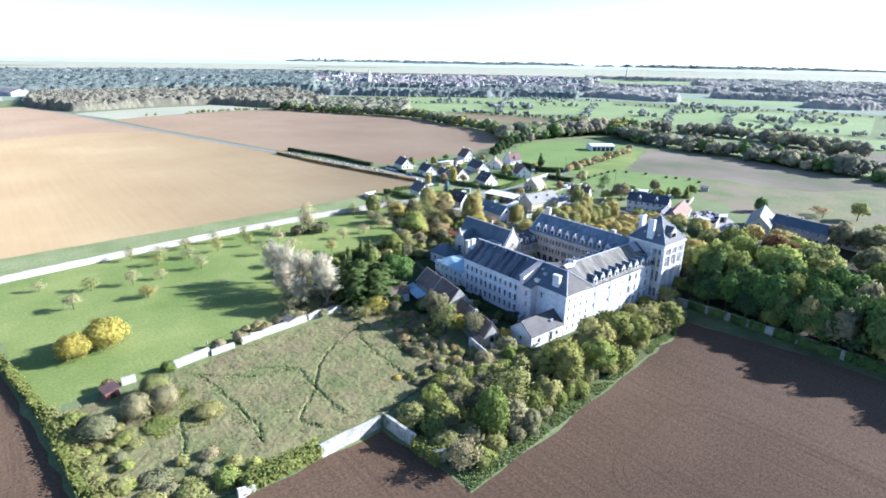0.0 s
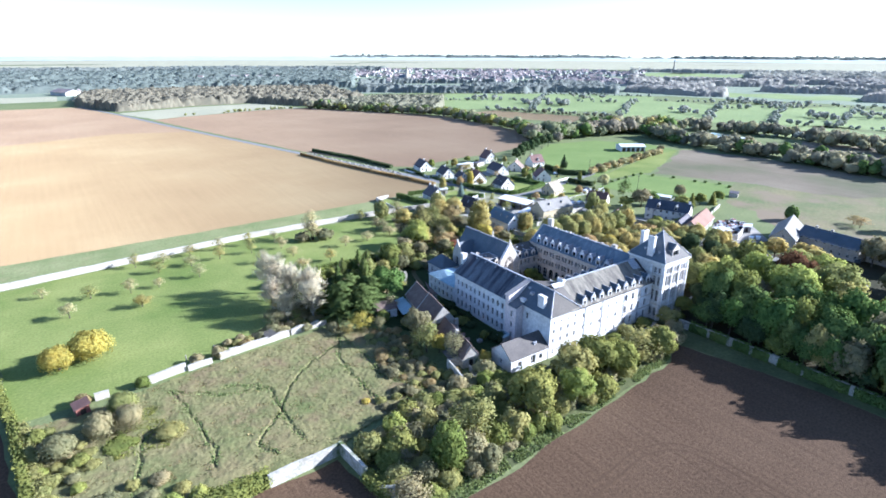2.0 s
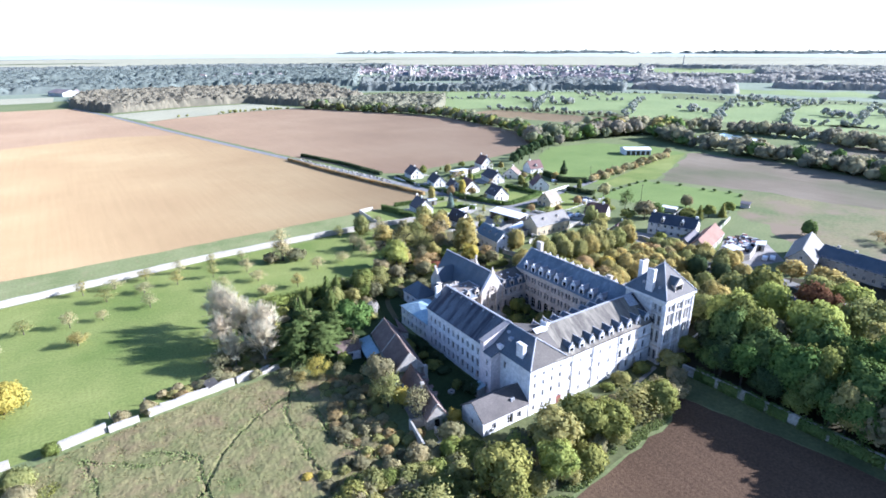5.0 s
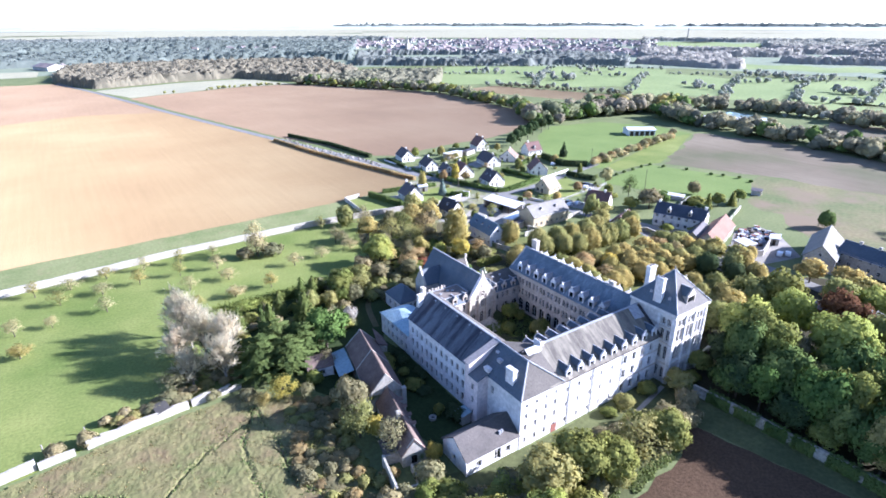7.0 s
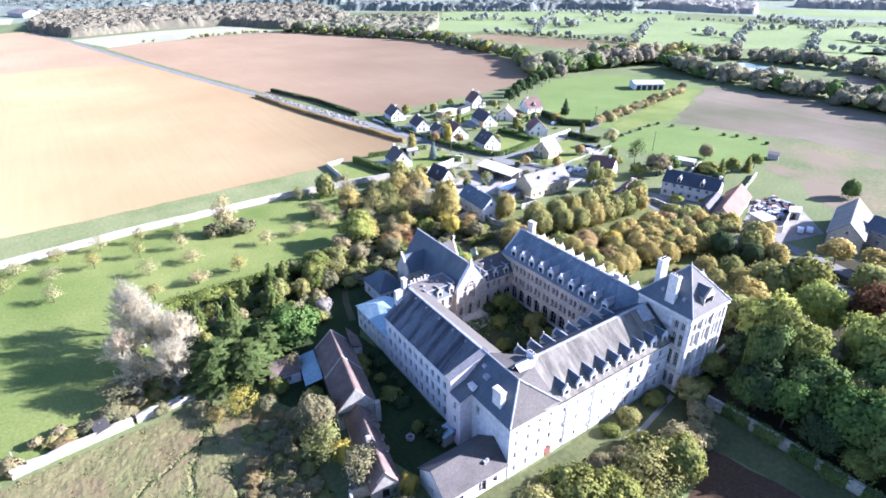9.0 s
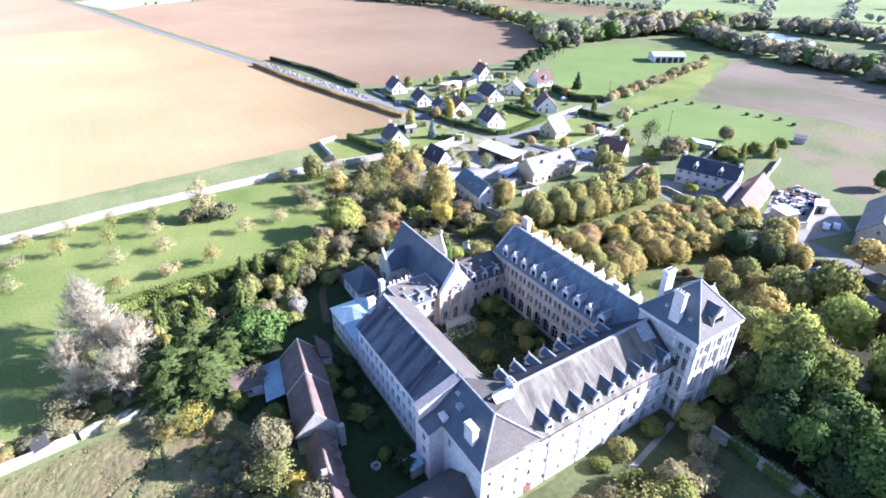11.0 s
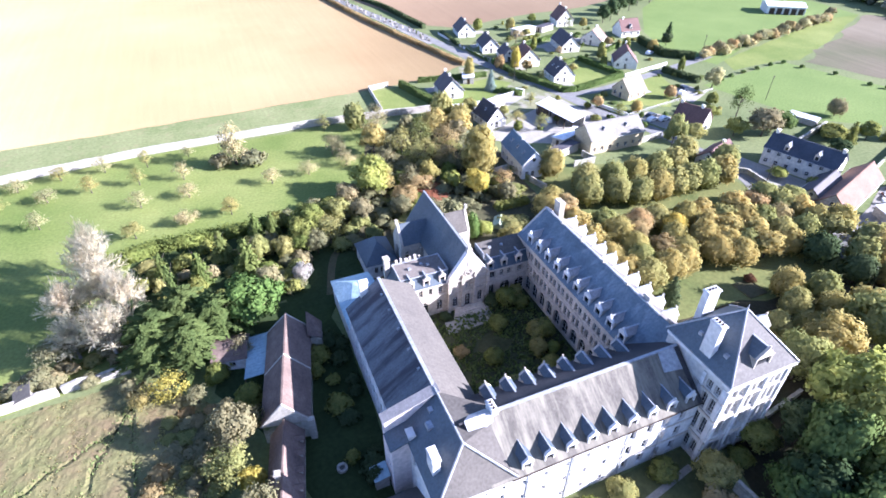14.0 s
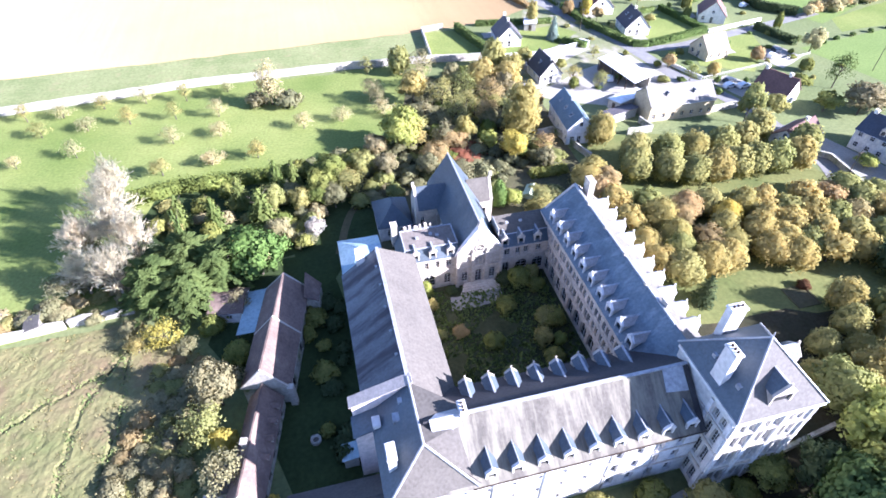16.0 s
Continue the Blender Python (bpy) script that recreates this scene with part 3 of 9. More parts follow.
def crown_twigs(seed):
    """Bare crown: forking branches that fan upwards, each dressed in fine pale twigs."""
    r = np.random.default_rng(seed)
    out = []

    def strip(p, w, ln, th, soft):
        side = np.cross(w, unit(len(p), r))
        side /= np.linalg.norm(side, axis=1)[:, None]
        q = np.stack([p - side * th, p + side * th, p + w * ln + side * th * 0.35, p + w * ln - side * th * 0.35], 1).reshape(-1, 3)
        out.append((q, np.arange(4 * len(p)).reshape(-1, 4), np.repeat(soft, 4, axis=0)))

    for i in range(26):
        a, e = i * 2.4 + r.uniform(-0.2, 0.2), 0.35 + 1.15 * (i / 26) ** 0.8
        tip = np.array([0.42 * math.cos(a) * math.cos(e), 0.42 * math.sin(a) * math.cos(e), 0.22 + 0.74 * math.sin(e)]) * r.uniform(0.85, 1.06)
        root = np.array([tip[0] * 0.08, tip[1] * 0.08, 0.12 + 0.2 * tip[2]])
        k = 7
        s = np.linspace(0, 1, k)[:, None]
        line = root + (tip - root) * s + np.array([0, 0, 0.07]) * np.sin(s * 3.1)
        step = np.diff(line, axis=0)
        ln = np.linalg.norm(step, axis=1)[:, None]
        for _ in range(2):
            strip(line[:-1], step / ln, ln * 1.03, np.linspace(0.008, 0.003, k - 1)[:, None], line[:-1] - (0, 0, 0.2))
        m = 28
        sb = r.uniform(0.3, 1, (m, 1))
        p0 = root + (tip - root) * sb + np.array([0, 0, 0.07]) * np.sin(sb * 3.1)
        along = (tip - root) / np.linalg.norm(tip - root)
        w = along + r.normal(scale=0.5, size=(m, 3)) + np.array([0, 0, 0.2])
        w /= np.linalg.norm(w, axis=1)[:, None]
        lb = r.uniform(0.08, 0.17, (m, 1))
        strip(p0, w, lb, 0.003, p0 - (0, 0, 0.2))
        for f in (0.4, 0.7, 1.0):
            g = 2
            pb = np.repeat(p0 + w * lb * f, g, axis=0)
            w2 = np.repeat(w, g, axis=0) + r.normal(scale=0.5, size=(m * g, 3))
            w2 /= np.linalg.norm(w2, axis=1)[:, None]
            strip(pb, w2, r.uniform(0.035, 0.075, (m * g, 1)), 0.0038, pb - (0, 0, 0.2))
    return merge(out)


def crown_shrub(seed):
    """A loose rounded bush of rising sprays."""
    r = np.random.default_rng(seed)
    lobes = [(0, 0, 0.38, 0.3, 0.3, 0.36)]
    for i in range(15):
        a = i * 2.4
        rr = 0.36 * math.sqrt((i + 0.5) / 15)
        s = r.uniform(0.11, 0.19)
        lobes.append((rr * math.cos(a), rr * math.sin(a), 0.56 - rr * 0.75 + r.uniform(-0.1, 0.14), s, s, s * 1.5))
    return lobed(lobes, 1500, 0.024, seed, 0.72, 1.6, 0.3)


def crown_ball(seed):
    """A soft dense globe of fine upright sprays."""
    r = np.random.default_rng(seed)
    lobes = [(0, 0, 0.46, 0.4, 0.4, 0.44)]
    for i in range(9):
        d = unit(1, r)[0]
        lobes.append((d[0] * 0.24, d[1] * 0.24, 0.48 + abs(d[2]) * 0.24, 0.2, 0.2, 0.24))
    return lobed(lobes, 5200, 0.0135, seed, 0.86, 1.9, 0.4, 0.75)


def trunk_mesh(seed, limbs=7, top=0.55, thick=0.028):
    r = random.Random(seed)
    bm = bmesh.new()
    p = Vector((0, 0, -0.03))
    for i in range(4):
        q = Vector((r.uniform(-0.015, 0.015) * i, r.uniform(-0.015, 0.015) * i, top * (i + 1) / 4))
        tube(bm, p, q, thick * (1 - i * 0.2), thick * (1 - (i + 1) * 0.2), 6)
        p = q
    for i in range(limbs):
        a, z = i * 2.4, top * r.uniform(0.4, 1.0)
        s = Vector((0, 0, z))
        m = s + Vector((math.cos(a) * 0.13, math.sin(a) * 0.13, 0.11))
        e = m + Vector((math.cos(a + 0.4) * 0.13, math.sin(a + 0.4) * 0.13, 0.13))
        tube(bm, s, m, thick * 0.45, thick * 0.28, 4)
        tube(bm, m, e, thick * 0.28, thick * 0.1, 3)
    return mesh_of("trunk", bm, BARK)


MAKERS = {"broad": (crown_broad, 5), "round": (crown_round, 3), "open": (crown_open, 3), "column": (crown_column, 2), "cone": (crown_cone, 2),
          "wild": (crown_wild, 2), "twigs": (crown_twigs, 2), "shrub": (crown_shrub, 4), "ball": (crown_ball, 2)}
FINE[0] = 0.82
CROWNS = {k: [foliage("crown", f(11 + 7 * i), "green") for i in range(n)] for k, (f, n) in MAKERS.items()}
FINE[0] = 0.36
LIGHT = {k: [foliage("crown", f(12 + 7 * i), "green") for i in range(n)] for k, (f, n) in MAKERS.items()}
FINE[0] = 0.25
SHRUBS = [crown_shrub(40 + i) for i in range(4)]
TRUNKS = {k: trunk_mesh(3 + i, 9 if k in ("twigs", "open") else 6, 0.8 if k in ("cone", "column") else 0.6) for i, k in enumerate(MAKERS)}
WORDS = {"green": "leafy green", "lime": "yellow-green", "olive": "olive autumn", "gold": "golden autumn", "yellow": "yellow autumn", "brown": "russet autumn",
         "beige": "dry beige", "silver": "silvery bare", "dark": "dark evergreen", "conifer": "green conifer", "spruce": "yellowish spruce", "bluish": "blue-grey", "brush": "grey-brown leafless", "copper": "dark copper", "ivy": "ivy green", "orchard": "thin autumn", "hedge": "dark clipped", "laurel": "deep green", "red": "red-brown", "haze": "silvery grey"}
SHAPES = {"broad": "tree with lobed crown", "round": "tree with round crown", "open": "tree with feathery crown", "column": "tree with narrow crown",
          "cone": "tree with layered boughs", "wild": "cedar with tiered feathery boughs", "twigs": "tree with fine twigs", "shrub": "loose rounded shrub", "ball": "globe-shaped bush"}
plant_count = 0


def plant(shape, leaf, x, y, h, w=None, where="on the grass", group=""):
    """A tree or shrub of its own: trunk with limbs, and a crown of leaf clumps."""
    global plant_count
    plant_count += 1
    w = w or h * 0.8
    kind = "shrub" if shape in ("shrub", "ball") else "tree"
    e = thing(kind, f"{WORDS[leaf]} {SHAPES[shape]} {where}", kind, group)
    e.matrix_world = Matrix.Translation((x, y, 0)) @ Matrix.Rotation(plant_count * 2.1, 4, "Z") @ Matrix.Diagonal((w, w, h, 1))
    t = part("trunk", TRUNKS[shape], None, e)
    if leaf == "silver":
        t.material_slots[0].link = "OBJECT"
        t.material_slots[0].material = PALEBARK
    pool = LIGHT[shape] if y > 176 or x > 192 or y < 30 else CROWNS[shape]
    c = part("crown", pool[plant_count % len(pool)], None, e)
    c.material_slots[0].link = "OBJECT"
    c.material_slots[0].material = LEAF[leaf]
    return e


def undergrowth(name, rows, label):
    """Shrubs too many to count, joined: rows (leaf, x, y, height, width)."""
    leafs = sorted({q[0] for q in rows})
    me = bpy.data.meshes.new(name)
    verts, faces, soft, slot, k = [], [], [], [], 0
    for i, (leaf, x, y, h, w) in enumerate(rows):
        v, f, s = SHRUBS[i % len(SHRUBS)]
        a = i * 2.1
        turn = np.array([[math.cos(a), -math.sin(a), 0], [math.sin(a), math.cos(a), 0], [0, 0, 1]])
        verts.append((v @ turn.T) * (w, w, h) + (x, y, 0))
        n = (s @ turn.T) / (w, w, h)
        soft.append(n / np.linalg.norm(n, axis=1)[:, None])
        faces += [[j + k for j in q] for q in f]
        slot += [leafs.index(leaf)] * len(f)
        k += len(v)
    me.from_pydata(np.concatenate(verts).tolist(), [], faces)
    for leaf in leafs:
        me.materials.append(LEAF[leaf])
    me.polygons.foreach_set("material_index", slot)
    me.polygons.foreach_set("use_smooth", [True] * len(faces))
    me.normals_split_custom_set_from_vertices(np.concatenate(soft).tolist())
    return tagged(new(name, me), label, "undergrowth", kind="stuff")


def grove(rows, where, group="", k=(1.0, 1.0)):
    for shape, leaf, x, y, h, w in rows:
        plant(shape, leaf, x, y, h * k[0], w * k[1], where, group)


def hedge(points, width, height, leaf, label, name="hedge", seed=1, dens=26, shaggy=0.12):
    """A clipped hedge along a line: a solid core clad in leaf clumps."""
    r = np.random.default_rng(seed)
    out = []
    for (ax, ay), (bx, by) in zip(points[:-1], points[1:]):
        ln = math.dist((ax, ay), (bx, by))
        d = np.array([(bx - ax) / ln, (by - ay) / ln, 0])
        s = np.array([-d[1], d[0], 0])
        bm = bmesh.new()
        hw = width / 2 * 0.86
        p = [np.array([ax, ay, 0]), np.array([bx, by, 0])]
        quad = [p[0] + s * hw, p[0] - s * hw, p[1] - s * hw, p[1] + s * hw]
        prism(bm, [tuple(q[:2]) for q in quad], 0, height * 0.93)
        bm.verts.index_update()
        out.append((np.array([v.co[:] for v in bm.verts]), [[v.index for v in f.verts] for f in bm.faces]))
        bm.free()
        for side, area in ((-1, ln * height), (1, ln * height), (0, ln * width)):
            k = int(area * dens)
            t = r.uniform(0, ln, k)[:, None]
            if side:
                c = p[0] + d * t + s * side * width / 2 + np.array([0, 0, 1]) * r.uniform(0.02, height, (k, 1))
                nm = np.tile(s * side, (k, 1))
            else:
                c = p[0] + d * t + s * r.uniform(-width / 2, width / 2, (k, 1)) + np.array([0, 0, height])
                nm = np.tile([0, 0, 1.0], (k, 1))
            c = c + r.normal(scale=shaggy, size=(k, 3))
            out.append(cards(c, nm, 0.2, r))
    return tagged(new(name, foliage(name, merge(out), leaf)), label, "hedge")


def rise(d):
    """The far plateau's height at a distance."""
    return 0 if d < 2600 else 36 * ((d - 2600) / 2300) ** 1.3


def wood_stuff(name, spots, leaf, label, blobs=3, per=20, seed=5, size=0.9):
    """Far trees that nobody could count: each a few uneven lobes clad in clumps."""
    r = np.random.default_rng(seed)
    out = []
    for x, y, h in spots:
        for b in range(blobs):
            rad = h * r.uniform(0.24, 0.36)
            c = np.array([x + r.normal() * h * 0.17, y + r.normal() * h * 0.17, h * r.uniform(0.28, 0.62) + rise(math.hypot(x, y))])
            out.append((ICO1_V * np.array([rad, rad, rad * 1.05]) * 0.86 * (1 + r.normal(scale=0.13, size=(len(ICO1_V), 1))) + c, ICO1_F))
            if per:
                d = unit(per, r)
                d[:, 2] = np.abs(d[:, 2]) * 1.2 - 0.3
                out.append(cards(c + d * rad * r.uniform(0.82, 1.2, (per, 1)), d, size * h / 10, r, 1.2))
    return tagged(new(name, foliage(name, merge(out), leaf)), label, "woodland", kind="stuff")


def canopy(name, keep, box4, step, height, cell, leaf, label, seed, base=0.0, clumps=1.0):
    """The closed roof of a far wood: one sheet of domed crowns, let down to the ground along its edges."""
    x0, x1, y0, y1 = box4
    r = np.random.default_rng(seed)
    nx, ny = int((x1 - x0) / step), int((y1 - y0) / step)
    X, Y = np.meshgrid(x0 + np.arange(nx + 1) * step, y0 + np.arange(ny + 1) * step)
    X, Y = X + r.uniform(-0.3, 0.3, X.shape) * step, Y + r.uniform(-0.3, 0.3, Y.shape) * step
    K = keep(X, Y)
    cx, cy = int((x1 - x0) / cell) + 3, int((y1 - y0) / cell) + 3
    jx, jy, jh = r.uniform(0, 1, (cy, cx)), r.uniform(0, 1, (cy, cx)), r.uniform(0.55, 1.15, (cy, cx))
    I, J = np.clip(((X - x0) / cell).astype(int) + 1, 1, cx - 2), np.clip(((Y - y0) / cell).astype(int) + 1, 1, cy - 2)
    best, H = np.full(X.shape, 9.0), np.zeros(X.shape)
    for dj in (-1, 0, 1):
        for di in (-1, 0, 1):
            ii, jj = I + di, J + dj
            d = np.hypot(X - (x0 + (ii - 1 + jx[jj, ii]) * cell), Y - (y0 + (jj - 1 + jy[jj, ii]) * cell)) / cell
            near = d < best
            best, H = np.where(near, d, best), np.where(near, jh[jj, ii], H)
    D = np.hypot(X, Y)
    ground = np.where(D < 2600, 0, 36 * (np.maximum(D - 2600, 0) / 2300) ** 1.3) + base
    Z = height * H * (0.45 + 0.55 * np.sqrt(np.clip(1 - best ** 2, 0, 1)))
    F = K[:-1, :-1] & K[:-1, 1:] & K[1:, 1:] & K[1:, :-1]
    solid = np.zeros(X.shape, int)
    for a, b in ((0, 0), (0, 1), (1, 0), (1, 1)):
        solid[a:a + ny, b:b + nx] += F
    Z = np.where(solid == 4, Z, 0) + ground
    idx = np.arange((nx + 1) * (ny + 1)).reshape(ny + 1, nx + 1)
    quads = np.stack([idx[:-1, :-1][F], idx[:-1, 1:][F], idx[1:, 1:][F], idx[1:, :-1][F]], 1)
    used, inv = np.unique(quads, return_inverse=True)
    v = np.stack([X.ravel(), Y.ravel(), Z.ravel()], 1)[used]
    gy, gx = np.gradient(Z, step)
    soft = np.stack([-gx.ravel(), -gy.ravel(), np.full(X.size, 0.8)], 1)
    high = used[(solid.ravel()[used] == 4)]
    pick = r.choice(high, int(len(high) * clumps))
    c = np.stack([X.ravel(), Y.ravel(), Z.ravel()], 1)[pick] + r.normal(size=(len(pick), 3)) * (step * 0.4, step * 0.4, height * 0.05)
    data = merge([(v, inv.reshape(-1, 4), soft[used]), cards(c, soft[pick] + 0.3 * unit(len(pick), r), cell * 0.13, r, 1.5, 0.4)])
    return tagged(new(name, foliage(name, data, leaf)), label, "woodland", kind="stuff")


def ripple(X, Y, s, seed):
    """Smooth irregular waves between about -1 and 1, for the outlines of far woods."""
    r = np.random.default_rng(seed)
    out = 0
    for k in range(9):
        a, f = r.uniform(0, math.tau), s * r.uniform(0.5, 2.2)
        out = out + np.sin((X * math.cos(a) + Y * math.sin(a)) * f + r.uniform(0, 7)) / 3
    return out


# ---- land ----
def sheet(name, poly, z, material, label, category, wobble=0.0, step=6.0):
    """A field on its outline, its edge a little uneven."""
    pts = []
    r = random.Random(len(poly) * 7 + int(abs(poly[0][0])))
    for (ax, ay), (bx, by) in zip(poly, poly[1:] + poly[:1]):
        k = max(1, int(math.dist((ax, ay), (bx, by)) / step)) if wobble else 1
        for i in range(k):
            pts.append((ax + (bx - ax) * i / k + r.uniform(-wobble, wobble) * (i > 0), ay + (by - ay) * i / k + r.uniform(-wobble, wobble) * (i > 0)))
    bm = bmesh.new()
    f = bm.faces.new([bm.verts.new((x, y, z)) for x, y in pts])
    f.normal_update()
    if sum(a[0] * b[1] - b[0] * a[1] for a, b in zip(pts, pts[1:] + pts[:1])) < 0:
        f.normal_flip()
        f.normal_update()
    bmesh.ops.triangulate(bm, faces=bm.faces)
    return structure(name, bm, material, label, category)


def ribbon(name, line, width, z, material, label, category, kind="structure"):
    bm = bmesh.new()
    prev = None
    for i, p in enumerate(line):
        a, b = line[max(0, i - 1)], line[min(len(line) - 1, i + 1)]
        d = Vector((b[0] - a[0], b[1] - a[1])).normalized() * width / 2
        cur = bm.verts.new((p[0] + d.y, p[1] - d.x, z)), bm.verts.new((p[0] - d.y, p[1] + d.x, z))
        if prev:
            bm.faces.new((prev[0], cur[0], cur[1], prev[1]))
        prev = cur
    return tagged(new(name, mesh_of(name, bm, material)), label, category, kind=kind)


def smooth(line, n=6):
    out = []
    for i in range(len(line) - 1):
        p0, p1, p2, p3 = (Vector(line[max(0, min(len(line) - 1, i + k))]) for k in (-1, 0, 1, 2))
        for j in range(n):
            t = j / n
            q = 0.5 * ((2 * p1) + (p2 - p0) * t + (2 * p0 - 5 * p1 + 4 * p2 - p3) * t * t + (3 * p1 - p0 - 3 * p2 + p3) * t ** 3)
            out.append((q.x, q.y))
    return out + [tuple(line[-1])]


def inside(x, y, poly):
    hit = False
    for (ax, ay), (bx, by) in zip(poly, poly[1:] + poly[:1]):
        if (ay > y) != (by > y) and x < (bx - ax) * (y - ay) / (by - ay) + ax:
            hit = not hit
    return hit


def polar(a, d):
    return (d * math.sin(radians(a)), d * math.cos(radians(a)))


# the ground: level, rising to a low plateau far off
bm = bmesh.new()
rings = [0, 150, 300, 600, 1000, 1500, 2000, 2600, 3000, 3400, 3800, 4200, 4600, 4900]
prev = None
for d in rings:
    z = rise(d)
    cur = [bm.verts.new((d * math.cos(k * math.tau / 96), d * math.sin(k * math.tau / 96), z)) for k in range(96)] if d else [bm.verts.new((0, 0, 0))]
    if prev and len(prev) == 1:
        for k in range(96):
            bm.faces.new((prev[0], cur[k], cur[(k + 1) % 96]))
    elif prev:
        for k in range(96):
            bm.faces.new((prev[k], cur[k], cur[(k + 1) % 96], prev[(k + 1) % 96]))
    prev = cur
structure("ground", bm, GRASS, "green pasture ground reaching the horizon", "ground")

bm = bmesh.new()
PLATEAU = [3950, 4200, 4600, 4880]
grid = [[bm.verts.new((*polar(a, d), rise(d) + 2.0)) for a in range(-40, 112, 2)] for d in PLATEAU]
for lo, hi in zip(grid[:-1], grid[1:]):
    for k in range(len(lo) - 1):
        bm.faces.new((lo[k + 1], lo[k], hi[k], hi[k + 1]))
bmesh.ops.recalc_face_normals(bm, faces=bm.faces)
if sum(f.normal.z for f in bm.faces) < 0:
    bmesh.ops.reverse_faces(bm, faces=bm.faces)
# the plateau's paleness is distance haze put into its field colour
structure("plateau", bm, surface("haze-paled plateau fields", (0.44, 0.47, 0.42), (0.34, 0.38, 0.34), 0.004, 0.05, 1.0, spec=0.1), "far plateau fields, haze in their colour", "field")
ROAD = [(48, 907), (81, 775), (121, 582), (163, 395), (184, 310), (196, 250), (203.3, 230), (208.3, 205), (211, 188), (218, 169), (221, 140), (217, 125), (214, 100), (212, 60)]
sheet("field_west", [(-900, 233), (-7, 233), (60, 235), (142, 239.5), (160, 241.5), (174, 244.5), (188.5, 253), (181, 284), (174, 316), (160, 395), (118, 582), (78, 775), (45, 905), (-900, 1000)], 0.03, TAN, "broad harvested tan field beside the straight road", "field", 0.4)
sheet("field_west_far", [(-900, 560), (-18, 560), (60, 588), (121, 566), (117, 584), (78, 773), (45, 903), (-900, 998)], 0.036, TAN2, "reddish brown far half of the wide field", "field", 0.6)
sheet("field_north", [(206, 304), (196, 312), (169, 395), (128, 582), (108, 690), (139, 705), (235, 734), (304, 726), (368, 612), (400, 545), (388, 400), (345, 335), (290, 315), (250, 312)], 0.03, TAN2, "rolled light brown field beyond the road", "field", 1.0)
sheet("field_south", [(-300, -300), (152, -300), (145, 20), (143.5, 36), (137, 64), (128, 59), (76, 53.5), (48, 51.2), (47.6, 61.5), (45.3, 74), (18, 73.5), (-1, 73), (-6, 110), (-12, 157), (-22, 198), (-300, 198)], 0.03, PLOUGH, "dark brown ploughed field with drill lines", "field", 0.5, 4)
sheet("field_fallow", [(322, 201), (360, 217), (420, 243), (434, 190), (424, 115), (412, 70), (354, 100), (340, 158)], 0.03, PLOUGH2, "grey-brown fallow field", "field", 2.2)
sheet("field_rough", [(340, 156), (354, 100), (410, 75), (412, 10), (260, 40), (262, 92), (290, 135), (318, 150)], 0.025, surface("thin dry pasture", (0.2, 0.172, 0.095), (0.118, 0.142, 0.06), 0.05, 0.7, 1.0, spec=0.1, stain=(0.03, (1, 1, 1), 0.5, 0.62, (0.19, 0.15, 0.1))), "thin dry pasture with bare patches", "field", 1.0)
sheet("sports_field", [(277, 232), (288, 262), (318, 300), (350, 322), (400, 315), (420, 275), (416, 245), (390, 246), (330, 233), (285, 212)], 0.03, BRIGHT, "bright green mown sports field", "field")
sheet("paddock", [(262, 196), (313, 204), (330, 155), (297, 138), (272, 158)], 0.03, BRIGHT, "bright green paddock edged with small bushes", "field")
sheet("orchard_grass", [(-14, 205), (70, 214), (140, 214), (118, 165), (95, 150), (68, 127), (20, 122), (-6, 121)], 0.02, LAWN, "bright green orchard grass", "grass", 1.0)
sheet("verge_grass", [(-300, 200), (-90, 203), (-8, 208), (30, 212.5), (70, 217), (115, 218), (142, 217), (150, 238), (172, 243), (142, 239), (60, 235), (-7, 233), (-300, 233)], 0.02, VERGE, "light green verge between wall and field", "grass", 0.4)
sheet("courtyard_ground", [(115, 90.5), (140.6, 90.5), (140.6, 119.5), (115, 119.5)], 0.03, surface("overgrown courtyard ground", (0.07, 0.072, 0.035), (0.036, 0.045, 0.02), 0.2, 1.6, 1.0, 0.08, spec=0.1), "overgrown dark courtyard soil with weeds", "ground")
# shade below the park wood is painted into this floor's colour
sheet("wood_floor", [(149, 10), (149, 68), (160, 100), (215, 95), (245, 70), (330, 10), (330, -60), (152, -60)], 0.03, SHADESOIL, "leaf-strewn soil under the trees, painted darker as shade", "ground", 1.0)
sheet("garden_ground", [(110, 132), (100, 150), (120, 166), (133, 207), (165, 190), (163, 158), (158, 130), (133, 122)], 0.025, DIRT, "leaf-strewn garden soil", "ground", 1.0)
sheet("village_ground", [(196, 300), (206, 230), (214, 170), (160, 186), (164, 205), (190, 262)], 0.022, VILLAGEGRASS, "village grass plots and worn yards", "ground")
ribbon("road", smooth(ROAD), 5.0, 0.06, ASPHALT, "straight grey asphalt country road", "road")
ribbon("side_road", smooth([(206, 208), (222, 207), (240, 210.5), (264, 215.8), (290, 222)]), 4.0, 0.055, ASPHALT, "narrow grey village lane", "road")
ribbon("village_lane", smooth([(220, 135), (221, 118), (219, 104), (226, 94), (224, 76), (222, 50)]), 5.0, 0.05, ASPHALT, "grey asphalt lane past the farm", "road")
sheet("yard", [(163, 187), (190, 200), (204, 206), (209, 186), (214, 172), (188, 172), (172, 180)], 0.045, GRAVEL, "pale gravel farm yard", "yard", 0.5)
sheet("manor_court", [(221, 152), (229, 146), (236, 124), (223, 122), (219, 138)], 0.05, GRAVEL, "pale gravel forecourt", "yard")
sheet("scrap_yard", [(222, 108), (238, 113), (250, 118.5), (263, 117), (261, 107.5), (245, 92), (228, 96)], 0.045, CONCRETE, "cluttered pale concrete yard", "yard")

